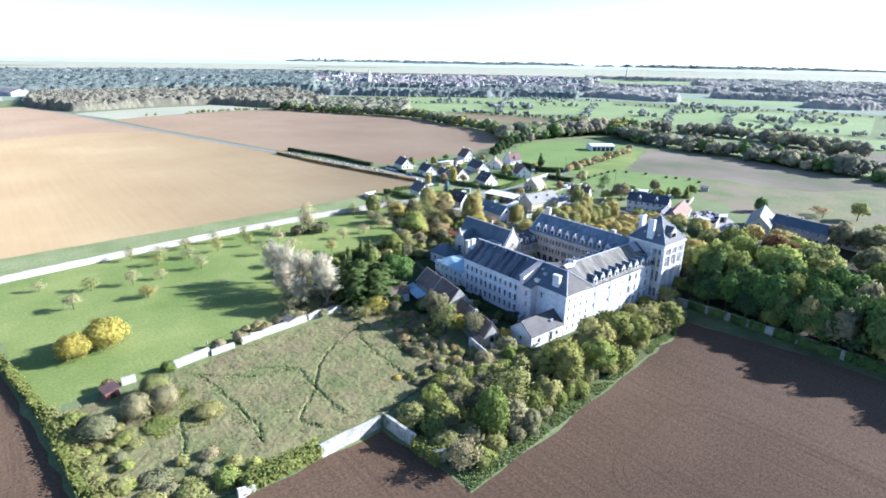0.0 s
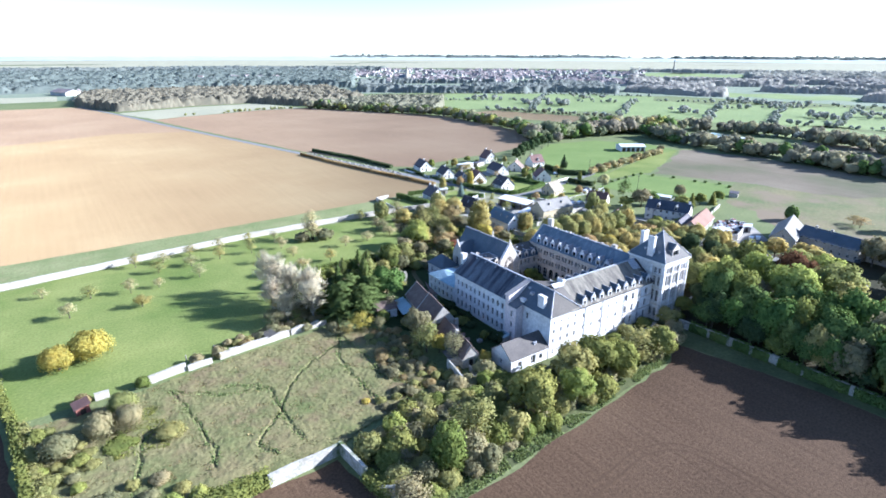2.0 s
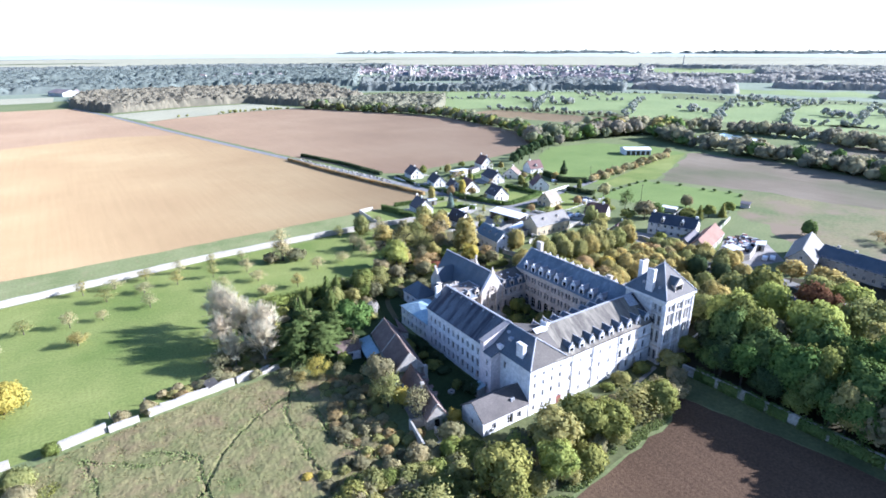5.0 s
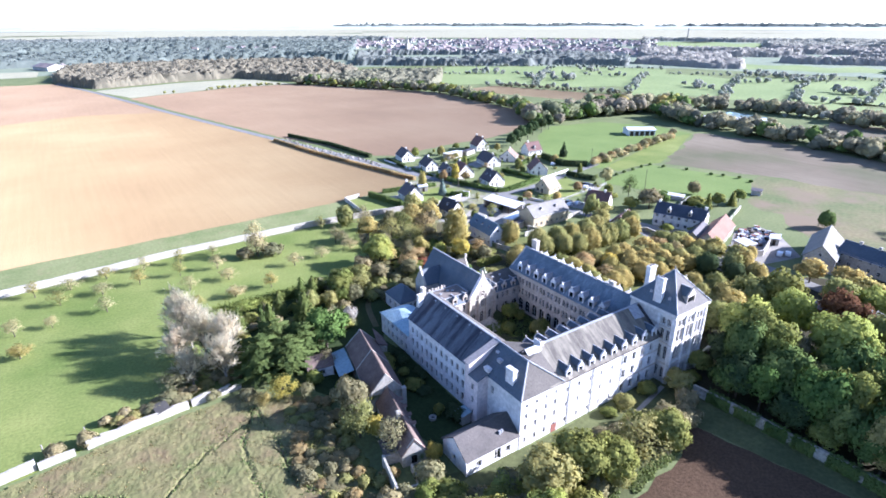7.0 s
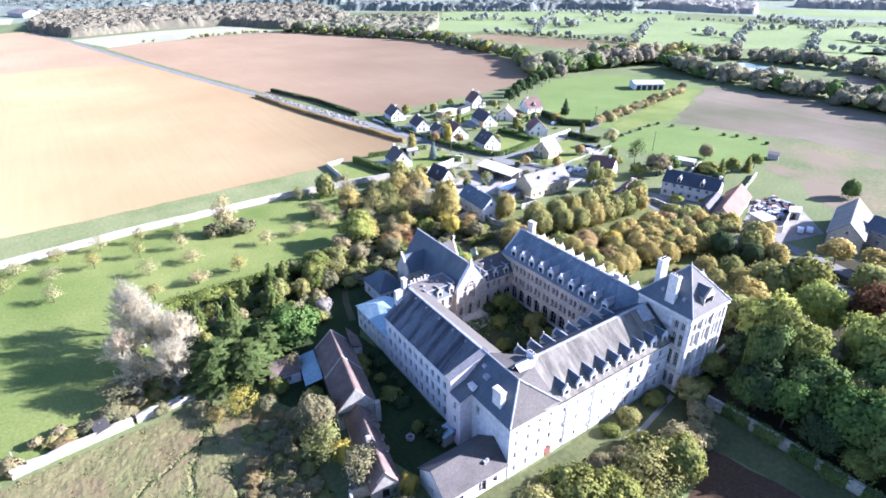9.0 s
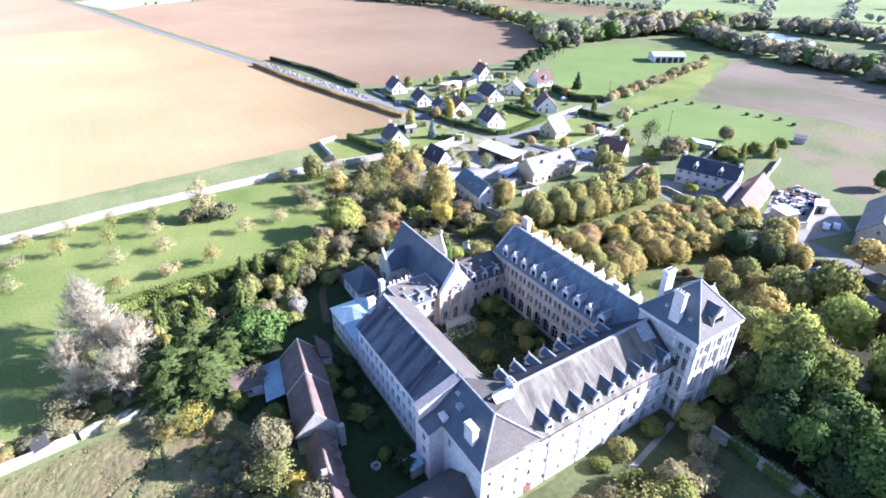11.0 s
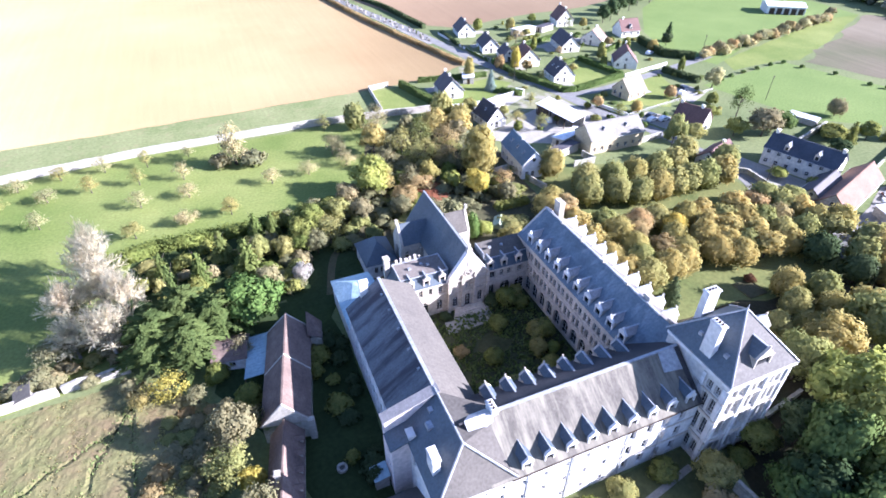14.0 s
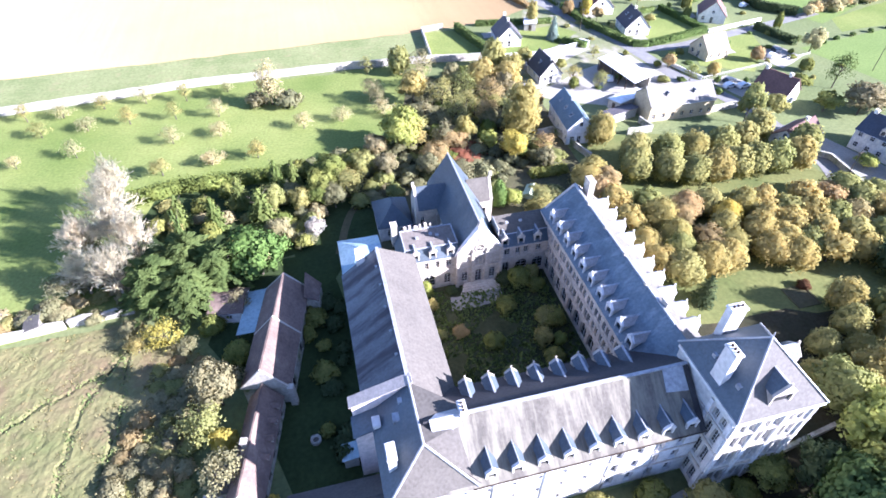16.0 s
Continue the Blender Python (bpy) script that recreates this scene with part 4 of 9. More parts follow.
TYRE = surface("tyre-pressed damp soil", (0.096, 0.061, 0.037), (0.078, 0.05, 0.031), 0.3, 3.0, 1.0, spec=0.1)
wheel_line = smooth([(69.8, 36.2), (72.4, 39.2), (77.6, 41.2), (84.7, 41.8), (92.4, 42.6), (97.2, 41.8), (101, 39.8), (103.3, 35), (104.6, 23.3), (105, 6)], 8)
for side in (-0.9, 0.9):
    rut = []
    for (ax, ay), (bx, by) in zip(wheel_line[:-1], wheel_line[1:]):
        run = math.dist((ax, ay), (bx, by)) or 1.0
        rut.append((ax - (by - ay) / run * side, ay + (bx - ax) / run * side))
    ribbon("wheel_track", rut, 0.42, 0.07, TYRE, "faint tractor wheel track curving over the ploughed field", "track")

# far patchwork of fields
FIELDS = [
    # ground between the far woods, its colour paled with haze
    ("far_woodland_floor", -12, 104, 1075, 2680, surface("haze-paled far ground", (0.225, 0.255, 0.175), (0.18, 0.21, 0.145), 0.01, 0.1, 1.0, spec=0.1), "ground below the distant woods, haze in its colour"),
    ("far_meadow", 36, 56, 765, 1050, FARGREEN, "bright green hedged meadow"), ("far_meadow", 53.5, 66, 700, 960, FARGREEN, "bright green hedged meadow"), ("far_meadow", 66, 77, 720, 980, FARGREEN, "bright green hedged meadow"),
    ("far_meadow", 66.5, 82, 605, 700, FARGREEN, "green field behind the tree belt"), ("far_field", 69, 86, 500, 595, PLOUGH2, "brown field behind the tree belt"), 
    ("far_meadow", 10.5, 19, 1175, 1290, FARGREEN, "green meadow among woods"), ("far_meadow", 62, 72, 1120, 1240, FARGREEN, "green meadow among woods"), ("far_field", 27, 112, 2690, 3500, PALE, "pale field below the plateau"), ("far_field", 27, 112, 3500, 4000, PALE, "pale field on the plateau"),
    ("far_meadow", 0, 20, 1600, 1800, FARGREEN, "green meadow among woods"), ("far_field", -14, 27, 2690, 3300, PALE, "pale field on the plateau"), ("far_field", -14, 27, 3300, 4000, PALE, "pale field on the plateau"), ("far_meadow", 54, 63, 1770, 2320, FARGREEN, "green meadow among woods"), ("far_field", 84, 110, 500, 1200, FARGREEN, "green field"), ("far_field", -30, 1.5, 1010, 1170, PALE, "pale field beyond the tan one"),
]
for i, (nm, a0, a1, d0, d1, mt, lb) in enumerate(FIELDS):
    zz = 0.05 + 0.01 * i
    pts = [polar(a, d0 * (1 + 0.02 * math.sin(a))) for a in np.linspace(a0, a1, 6)] + [polar(a, d1 * (1 + 0.03 * math.cos(a * 1.7))) for a in np.linspace(a1, a0, 6)]
    bm = bmesh.new()
    f = bm.faces.new([bm.verts.new((x, y, zz + rise(math.hypot(x, y)) + (1.5 if d0 > 2400 else 0))) for x, y in pts])
    bmesh.ops.triangulate(bm, faces=bm.faces)
    bmesh.ops.recalc_face_normals(bm, faces=bm.faces)
    if sum(f.normal.z for f in bm.faces) < 0:
        bmesh.ops.reverse_faces(bm, faces=bm.faces)
    structure(nm, bm, mt, lb, "field")


def in_field(a, d):
    return any(a0 < a < a1 and d0 < d < d1 for _, a0, a1, d0, d1, _, _ in FIELDS[1:])


def spots(n, a0, a1, d0, d1, h0, h1, seed, thresh=0.0):
    r = random.Random(seed)
    out = []
    while len(out) < n:
        a, d = r.uniform(a0, a1), math.sqrt(r.uniform(d0 * d0, d1 * d1))
        if in_field(a, d):
            continue
        x, y = polar(a, d)
        if noise.noise((x * 0.006, y * 0.006, 3.7)) < thresh:
            continue
        out.append((x, y, r.uniform(h0, h1)))
    return out


def along_line(line, step, width, h0, h1, seed):
    r = random.Random(seed)
    out = []
    for (ax, ay), (bx, by) in zip(line[:-1], line[1:]):
        k = max(1, int(math.dist((ax, ay), (bx, by)) / step))
        for i in range(k):
            t = (i + r.random()) / k
            out.append((ax + (bx - ax) * t + r.uniform(-width, width), ay + (by - ay) * t + r.uniform(-width, width), r.uniform(h0, h1)))
    return out


sheet("stubble_strip", [(86, 772), (111, 694), (139, 708), (235, 737), (300, 730), (268, 836), (180, 828), (84, 789)], 0.03, PALE, "pale stubble strip beside the wood", "field", 1.0)
sheet("straw_strip", [(440, 560), (446, 516), (468, 440), (512, 352), (556, 400), (520, 500), (497, 566)], 0.03, TAN, "tan strip between tree rows", "field", 1.0)
sheet("green_strip", [(286, 204), (292, 216), (395, 246), (418, 246), (360, 218), (322, 203), (313, 206)], 0.026, LAWN, "light green strip beside the fallow field", "grass", 0.6)
sheet("back_lawn", [(264.9, 125.9), (280, 133), (286, 118), (271, 110), (264, 115.5)], 0.035, GRASS, "rough lawn behind the orange-roofed barn", "lawn", 1.2)
def tree_belt(line, step, width, h0, h1, seed, leafs, label):
    """A belt of mixed trees along a line, one object for each kind of leaf."""
    got = along_line(line, step, width, h0, h1, seed)
    r = random.Random(seed + 100)
    kinds = [r.choice(leafs) for _ in got]
    for leaf in sorted(set(leafs)):
        wood_stuff("tree_belt", [g for g, k in zip(got, kinds) if k == leaf], leaf, label, 4, 34, seed, 0.62)


tree_belt([(306, 730), (372, 612), (404, 548), (393, 400), (352, 340)], 2.2, 6, 8, 14, 3, ("hedge", "wood", "green", "belt"), "green line of trees along the brown field")
tree_belt([(352, 338), (400, 346), (450, 342), (492, 316)], 1.7, 14, 10, 18, 2, ("belt", "wood", "belt", "hedge", "belt"), "thick belt of olive autumn trees along the valley")
tree_belt([(486, 312), (458, 292), (447, 240), (446, 190), (436, 115), (425, 40), (420, -40)], 1.8, 12, 8, 15, 13, ("belt", "wood", "hedge", "wood", "belt"), "thick belt of olive autumn trees beside the fallow field")
tree_belt([(500, 335), (548, 300), (566, 250), (552, 190), (525, 120)], 2.6, 10, 8, 15, 4, ("belt", "wood", "wood"), "belt of pale mixed trees behind the pond")
tree_belt([(455, 340), (470, 332), (484, 318), (500, 312)], 2.6, 7, 13, 19, 14, ("gold", "belt", "belt", "lime"), "yellow poplars at the bend of the valley")
wood_stuff("tree_row", along_line([(501, 557), (522, 500), (557, 406)], 6.5, 1.5, 5, 7.5, 15), "wood", "row of small round field trees", 3, 24, 15, 0.75)
wood_stuff("shrub_row", along_line([(139, 709), (155, 713)], 6, 2, 4, 6, 17) + along_line([(190, 722), (235, 736), (285, 732)], 4, 2, 3, 5, 18), "olive", "bushes along the stubble strip", 3, 20, 17, 0.8)

def within(poly):
    def test(X, Y):
        hit = np.zeros(X.shape, bool)
        for (ax, ay), (bx, by) in zip(poly, poly[1:] + poly[:1]):
            if ay != by:
                hit ^= ((ay > Y) != (by > Y)) & (X < (bx - ax) * (Y - ay) / (by - ay) + ax)
        return hit
    return test


def sector(a0, a1, d0, d1, thresh, seed, scale=0.012, stretch=1.0):
    """A fan of country with woods where the waves run high, clear of the fields."""
    def test(X, Y):
        A, D = np.degrees(np.arctan2(X, Y)), np.hypot(X, Y)
        ok = (A > a0) & (A < a1) & (D > d0) & (D < d1) & (ripple(D * 1.6, A * 22 * stretch, scale, seed) > thresh)
        for _, f0, f1, e0, e1, _, _ in FIELDS[1:]:
            ok &= ~((A > f0 + 0.3) & (A < f1 - 0.3) & (D > e0) & (D < e1))
        return ok
    return test


# far canopies, in leaf colours already paled by haze
canopy("woodland", within([(43, 922), (84, 806), (178, 842), (262, 846), (312, 748), (430, 800), (480, 1060), (250, 1150), (60, 1120)]), (40, 485, 740, 1155), 3.2, 11, 8, "wood", "pale brown autumn woodland beyond the fields", 5)
canopy("woodland", within([(314, 745), (374, 640), (420, 585), (470, 640), (540, 740), (430, 800)]), (310, 545, 580, 805), 3.0, 9, 7, "wood", "pale autumn trees behind the brown field", 16)
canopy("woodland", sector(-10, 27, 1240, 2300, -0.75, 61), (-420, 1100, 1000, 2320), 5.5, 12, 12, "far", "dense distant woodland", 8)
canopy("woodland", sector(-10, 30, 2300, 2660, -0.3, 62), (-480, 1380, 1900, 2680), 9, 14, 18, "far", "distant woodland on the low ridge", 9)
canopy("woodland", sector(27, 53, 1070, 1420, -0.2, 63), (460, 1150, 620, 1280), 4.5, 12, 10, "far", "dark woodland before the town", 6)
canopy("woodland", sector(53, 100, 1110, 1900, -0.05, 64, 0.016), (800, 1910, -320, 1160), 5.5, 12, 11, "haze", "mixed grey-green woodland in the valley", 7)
canopy("woodland", sector(53, 100, 1900, 2650, 0.0, 65, 0.014), (1150, 2660, -450, 1620), 9, 13, 16, "haze", "far mixed woods with haze in the colour", 10)
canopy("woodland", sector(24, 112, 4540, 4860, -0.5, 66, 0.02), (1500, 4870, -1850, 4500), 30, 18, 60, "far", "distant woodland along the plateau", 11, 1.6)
wood_stuff("woodland", spots(420, 24, 54, 1400, 2500, 6, 11, 6, -0.3), "far", "trees among the far town's houses", 2, 4, 6, 1.3)
HEDGELINES = [(36, 1060, 56, 1060), (53.5, 700, 54.5, 960), (45, 770, 46, 1050), (56, 965, 66, 972), (61, 700, 62, 960), (66, 702, 67, 980), (66, 708, 82, 708), (36, 905, 53, 912), (66, 598, 82, 600), (71, 720, 72, 980), (40, 757, 53, 702), (62, 870, 68, 930), (66, 985, 78, 985)]
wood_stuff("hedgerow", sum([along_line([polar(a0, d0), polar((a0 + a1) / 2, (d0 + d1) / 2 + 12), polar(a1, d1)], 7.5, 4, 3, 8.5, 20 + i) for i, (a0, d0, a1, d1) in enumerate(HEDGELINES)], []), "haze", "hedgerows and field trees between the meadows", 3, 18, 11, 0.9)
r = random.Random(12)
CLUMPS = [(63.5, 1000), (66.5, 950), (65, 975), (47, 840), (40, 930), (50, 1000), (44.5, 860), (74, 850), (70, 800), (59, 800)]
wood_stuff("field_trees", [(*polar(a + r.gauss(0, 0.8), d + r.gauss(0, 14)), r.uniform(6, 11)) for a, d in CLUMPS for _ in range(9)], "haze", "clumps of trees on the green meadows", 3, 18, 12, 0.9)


# ---- the abbey ----
def cornice(parent, bm_rows, label="pale stone cornice", name="cornice", mat=STONE):
    part(name, boxes(*bm_rows), mat, parent, label)


def dormer_meshes(w, h, d, style):
    """Front at y = 0 facing -y, ridge running back; returns front, roof and pane meshes."""
    fr = bmesh.new()
    box(fr, -w / 2, 0, 0, -w / 2 + 0.22, 0.35, h), box(fr, w / 2 - 0.22, 0, 0, w / 2, 0.35, h)
    box(fr, -w / 2 + 0.22, 0.02, 0, w / 2 - 0.22, 0.33, 0.25), box(fr, -w / 2 + 0.22, 0.02, h - 0.3, w / 2 - 0.22, 0.33, h)
    rise_ = w * 0.55
    f = [fr.verts.new(p) for p in ((-w / 2 - 0.12, -0.04, h), (w / 2 + 0.12, -0.04, h), (0, -0.04, h + rise_))]
    g = [fr.verts.new(p) for p in ((-w / 2 - 0.12, 0.32, h), (w / 2 + 0.12, 0.32, h), (0, 0.32, h + rise_))]
    fr.faces.new(f), fr.faces.new(g[::-1])
    for i in range(3):
        fr.faces.new((f[i], g[i], g[(i + 1) % 3], f[(i + 1) % 3]))
    box(fr, -0.1, -0.06, h + rise_ - 0.1, 0.1, 0.14, h + rise_ + 0.35)
    sl = boxes((-w / 2, 0.35, 0, -w / 2 + 0.12, d, h))
    sd = boxes((w / 2 - 0.12, 0.35, 0, w / 2, d, h))
    rf = bmesh.new()
    slab(rf, [(-w / 2 - 0.18, 0.3, h - 0.05), (0, 0.3, h + rise_ * 0.96), (0, d + 0.9, h + rise_ * 0.96), (-w / 2 - 0.18, d, h - 0.05)], 0.1)
    slab(rf, [(w / 2 + 0.18, 0.3, h - 0.05), (w / 2 + 0.18, d, h - 0.05), (0, d + 0.9, h + rise_ * 0.96), (0, 0.3, h + rise_ * 0.96)], 0.1)
    k = 0.07 if style == "south" else 0.14
    rg = boxes((-k, 0.3, h + rise_ * 0.96 - 0.04, k, d + 0.8, h + rise_ * 0.96 + 0.08))
    pn = boxes((-w / 2 + 0.2, 0.2, 0.2, w / 2 - 0.2, 0.24, h - 0.25))
    return mesh_of("front", fr, RENDER if style in ("south", "east") else STONE), (mesh_of("cheek", sl, SLATE if style == "south" else STONE), mesh_of("cheek", sd, SLATE if style == "south" else STONE)), mesh_of("roof", rf, DORMERROOF if style == "east" else SLATE), mesh_of("ridge", rg, LEAD), mesh_of("pane", pn, GLASS)


DORMER = {"south": dormer_meshes(1.5, 1.6, 2.2, "south"), "court": dormer_meshes(1.6, 1.7, 2.4, "court"), "east": dormer_meshes(1.6, 1.9, 2.7, "east"), "big": dormer_meshes(2.2, 2.2, 3.0, "court"), "small": dormer_meshes(1.25, 1.6, 1.7, "court"), "stone": dormer_meshes(1.3, 1.75, 1.3, "court"), "tiny": dormer_meshes(0.9, 0.75, 1.0, "court"), "tower": dormer_meshes(3.0, 2.6, 3.6, "court")}


def dormer(parent, style, x, y, z, turn):
    fr, sd, rf, rg, pn = DORMER[style]
    e = part("dormer", fr, None, parent, "slate-roofed dormer with a pale gabled front")
    e.matrix_local = pose(x, y, z, 0, 0, turn)
    part("cheek", sd[0], None, e), part("cheek", sd[1], None, e), part("roof", rf, None, e), part("ridge", rg, None, e), part("pane", pn, None, e)


def chimney(parent, x, y, z0, z1, wx, wy, mat=None, pots=0, label="pale rendered chimney stack"):
    bm = boxes((x - wx / 2, y - wy / 2, z0, x + wx / 2, y + wy / 2, z1), (x - wx / 2 - 0.12, y - wy / 2 - 0.12, z1 - 0.35, x + wx / 2 + 0.12, y + wy / 2 + 0.12, z1 - 0.12))
    c = part("chimney", bm, mat or RENDER, parent, label)
    for i in range(pots):
        k = (i + 0.5) / pots - 0.5
        pot = bmesh.new()
        px, py = (x + k * wx * 0.8, y) if wx > wy else (x, y + k * wy * 0.8)
        tube(pot, (px, py, z1 - 0.02), (px, py, z1 + 0.28), 0.17, 0.14, 8)
        part("pot", pot, WOODDARK, c)


def masonry(parent, name, runs, mat, label, bars=(2, 3), deep=0.4, frame_mat=None):
    """Wall faces (a, b, z0, z1, openings) as one part, with a window in every opening."""
    bm = bmesh.new()
    for a, b, z0, z1, holes in runs:
        wall(bm, a, b, z0, z1, holes, deep)
    w = part(name, bm, mat, parent, label)
    for a, b, z0, z1, holes in runs:
        windows(parent, a, b, holes, deep - 0.12, bars, frame_mat)
    return w


# south range
S = thing("south_range", "long white-rendered abbey wing with a lichen-streaked slate roof", "building")
sx0, sx1, sy0, sy1, se, sr = 114.0, 144.6, 77.5, 90.4, 11.4, 16.3
holes = []
for k, v in enumerate((0.9, 4.6, 8.2)):
    holes += rows_of(1.7 + (k % 2) * 0.0, 3.28, 5, v + 0.1, 0.62, 1.15) if k < 2 else rows_of(1.7, 3.28, 5, v, 0.62, 1.05)
for v, h in ((0.8, 2.3), (4.4, 2.2), (8.0, 2.0)):
    holes += rows_of(18.6, 2.9, 4, v, 1.15, h, 0.4)
court = []
for v, h in ((4.9, 2.0), (8.3, 1.8)):
    court += rows_of(1.2, 2.35, 10, v, 1.05, h, 0.5)
court += rows_of(0.9, 3.1, 8, 0.5, 2.0, 3.1, 1.0)
masonry(S, "wall", [((sx0, sy0), (sx1, sy0), 0, se, holes)], RENDER, "white lime-rendered front wall", (2, 3), 0.45)
masonry(S, "court_wall", [((140.6, sy1), (sx0 + 0.8, sy1), 0, se, court)], STONE, "pale stone courtyard wall with arches")
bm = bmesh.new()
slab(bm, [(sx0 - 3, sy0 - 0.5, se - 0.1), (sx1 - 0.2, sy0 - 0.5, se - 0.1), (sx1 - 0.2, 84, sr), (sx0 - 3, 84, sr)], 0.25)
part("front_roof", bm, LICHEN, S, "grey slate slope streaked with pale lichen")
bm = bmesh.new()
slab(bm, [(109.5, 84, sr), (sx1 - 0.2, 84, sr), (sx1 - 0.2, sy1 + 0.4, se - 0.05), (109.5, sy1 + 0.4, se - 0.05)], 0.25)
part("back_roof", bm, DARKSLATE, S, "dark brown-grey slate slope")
cornice(S, [(sx0, sy0 - 0.35, se - 0.45, sx1 - 0.1, sy0, se - 0.12)], mat=RENDER, label="white moulded cornice")
part("ridge", boxes((sx0 + 1, 83.8, sr - 0.1, sx1 - 0.3, 84.2, sr + 0.14)), LEAD, S, "pale lead ridge")
part("string_course", boxes((sx0 + 17, sy0 - 0.14, 3.95, sx1 - 0.1, sy0, 4.2), (sx0 + 17, sy0 - 0.14, 7.5, sx1 - 0.1, sy0, 7.75)), STONE, S, "weathered stone string course")
part("gutter", boxes((sx0 - 0.2, sy0 - 0.62, se - 0.16, sx1 - 0.2, sy0 - 0.5, se - 0.02)), WOODDARK, S, "dark roof gutter")
for dx in (2.6, 9.3, 18.2, 24.5):
    bm = bmesh.new()
    tube(bm, (sx0 + dx, sy0 - 0.12, 0.1), (sx0 + dx, sy0 - 0.12, se - 0.4), 0.07, 0.07, 6)
    part("downpipe", bm, LEAD, S, "grey metal downpipe")
for i in range(9):
    dormer(S, "south", 116.2 + 3.28 * i, sy0 + 0.1, se, 0)
for i in range(8):
    dormer(S, "court", 116.4 + 3.2 * i, sy1 - 0.1, se, 180)
bm = bmesh.new()
slab(bm, [(140.4, 81.5, 14.63), (143.5, 81.2, 14.42), (143.5, 83.9, 16.34), (140.7, 83.9, 16.34)], 0.12)
part("roof_flashing", bm, LEAD, S, "pale lead sheet laid on the slates")
# dark strip laid on the slope to paint the tower's shadow
bm = bmesh.new()
slab(bm, [(143.6, 77.1, 11.43), (144.38, 77.1, 11.43), (144.38, 83.9, 16.34), (143.6, 83.9, 16.34)], 0.1)
part("roof_flashing", bm, DARKSLATE, S, "dark strip painting the tower's shadow on the slates")
bm = bmesh.new()
slab(bm, [(110.3, 82.9, 15.68), (112.2, 82.5, 15.4), (114.0, 83.0, 15.75), (114.0, 84, 16.46), (110.2, 84, 16.46)], 0.1)
slab(bm, [(110.2, 84, 16.46), (114.0, 84, 16.46), (113.8, 85.4, 15.46), (111.4, 85.2, 15.6)], 0.1)
part("roof_patch", bm, LEAD, S, "white mortar patch over the ridge")
chimney(S, 114.4, 84.5, 14.5, 16.9, 0.8, 1.9, RENDER, 3, "low white stack with three dark flues")

# corner pavilion
P_ = thing("corner_pavilion", "white corner pavilion with a hipped grey slate roof", "building")
px0, px1, py0, py1, pe, pr = 104.0, 114.0, 77.5, 90.0, 11.4, 15.7
hs = []
for v, h in ((1.0, 1.5), (3.9, 1.6), (6.6, 1.4), (9.1, 0.9)):
    hs += rows_of(1.1, 2.5, 4, v, 0.62, h * 0.85)
hw = []
for v in (1.0, 4.4, 7.8):
    hw += [(0.9, v, 0.8, 1.7, 0), (3.9, v, 0.8, 1.7, 0)] if v > 5 else [(0.9, v, 0.8, 1.7, 0)]
masonry(P_, "wall", [((px0, py0), (px1, py0), 0, pe, hs), ((px0, py1), (px0, py0), 0, pe, hw)], RENDER, "white lime-rendered wall", (2, 3), 0.4)
bm = bmesh.new()
slab(bm, [(px0 - 0.4, py0 - 0.4, pe - 0.1), (109, 81.6, pr), (109, 90.2, pr), (px0 - 0.4, 90.2, pe - 0.1)], 0.25)
part("west_roof", bm, SLATE, P_, "dark blue-grey slate slope")
bm = bmesh.new()
slab(bm, [(px0 - 0.4, py0 - 0.4, pe - 0.1), (px1 + 1.4, py0 - 0.4, pe - 0.1), (109, 81.6, pr)], 0.25)
slab(bm, [(109, 81.6, pr), (px1 + 0.5, py0 - 0.35, pe - 0.05), (px1 + 2.5, 84, pr - 0.2), (109, 90.2, pr)], 0.25)
part("south_roof", bm, SLATEGREY, P_, "weathered grey slate hip")
cornice(P_, [(px0 - 0.25, py0 - 0.3, pe - 0.4, px1, py0, pe - 0.14), (px0 - 0.25, py0, pe - 0.4, px0, py1, pe - 0.14)], mat=RENDER, label="white moulded cornice")
bm = bmesh.new()
for a, b in (((109, 81.6, pr), (109, 91, pr)), ((109, 81.6, pr), (px0 - 0.3, py0 - 0.3, pe)), ((109, 81.6, pr), (px1 + 0.6, py0 - 0.3, pe + 0.05))):
    tube(bm, Vector(a) + Vector((0, 0, 0.05)), Vector(b) + Vector((0, 0, 0.05)), 0.16, 0.16, 6)
part("ridge", bm, LEAD, P_, "pale lead hips and ridge")
chimney(P_, 105.2, 81.9, 11.0, 15.4, 1.0, 2.1, RENDER)
chimney(P_, 104.2, 87.6, 10.6, 12.8, 0.8, 1.3, RENDER, label="low white stack on the eaves")
part("skylight", boxes((106.2, 86.2, 13.3, 107.2, 87.4, 14.1)), LEAD, P_, "grey framed roof light")
part("skylight", boxes((107.2, 88.2, 14.1, 107.9, 89.0, 14.7)), LEAD, P_, "grey framed roof light")
bm = bmesh.new()
prism(bm, [(101.4, 90.0), (109.3, 90.0), (109.3, 91.3), (101.4, 91.3)], 0, 13.2)
for v in bm.verts:
    if v.co.z > 1:
        v.co.z = 13.2 + (v.co.x - 101.4) * 0.32
part("party_wall", bm, PINK, P_, "pinkish rendered fire wall rising above the roofs")
bm = bmesh.new()
slab(bm, [(101.1, 89.8, 13.3), (109.4, 89.8, 15.96), (109.4, 91.5, 15.96), (101.1, 91.5, 13.3)], 0.2)
part("coping", bm, DORMERROOF, P_, "pale stone coping")
part("blocked_door", boxes((112.3, 77.44, 0.05, 113.7, 77.5, 1.9)), BRICK, P_, "doorway filled with red brick")
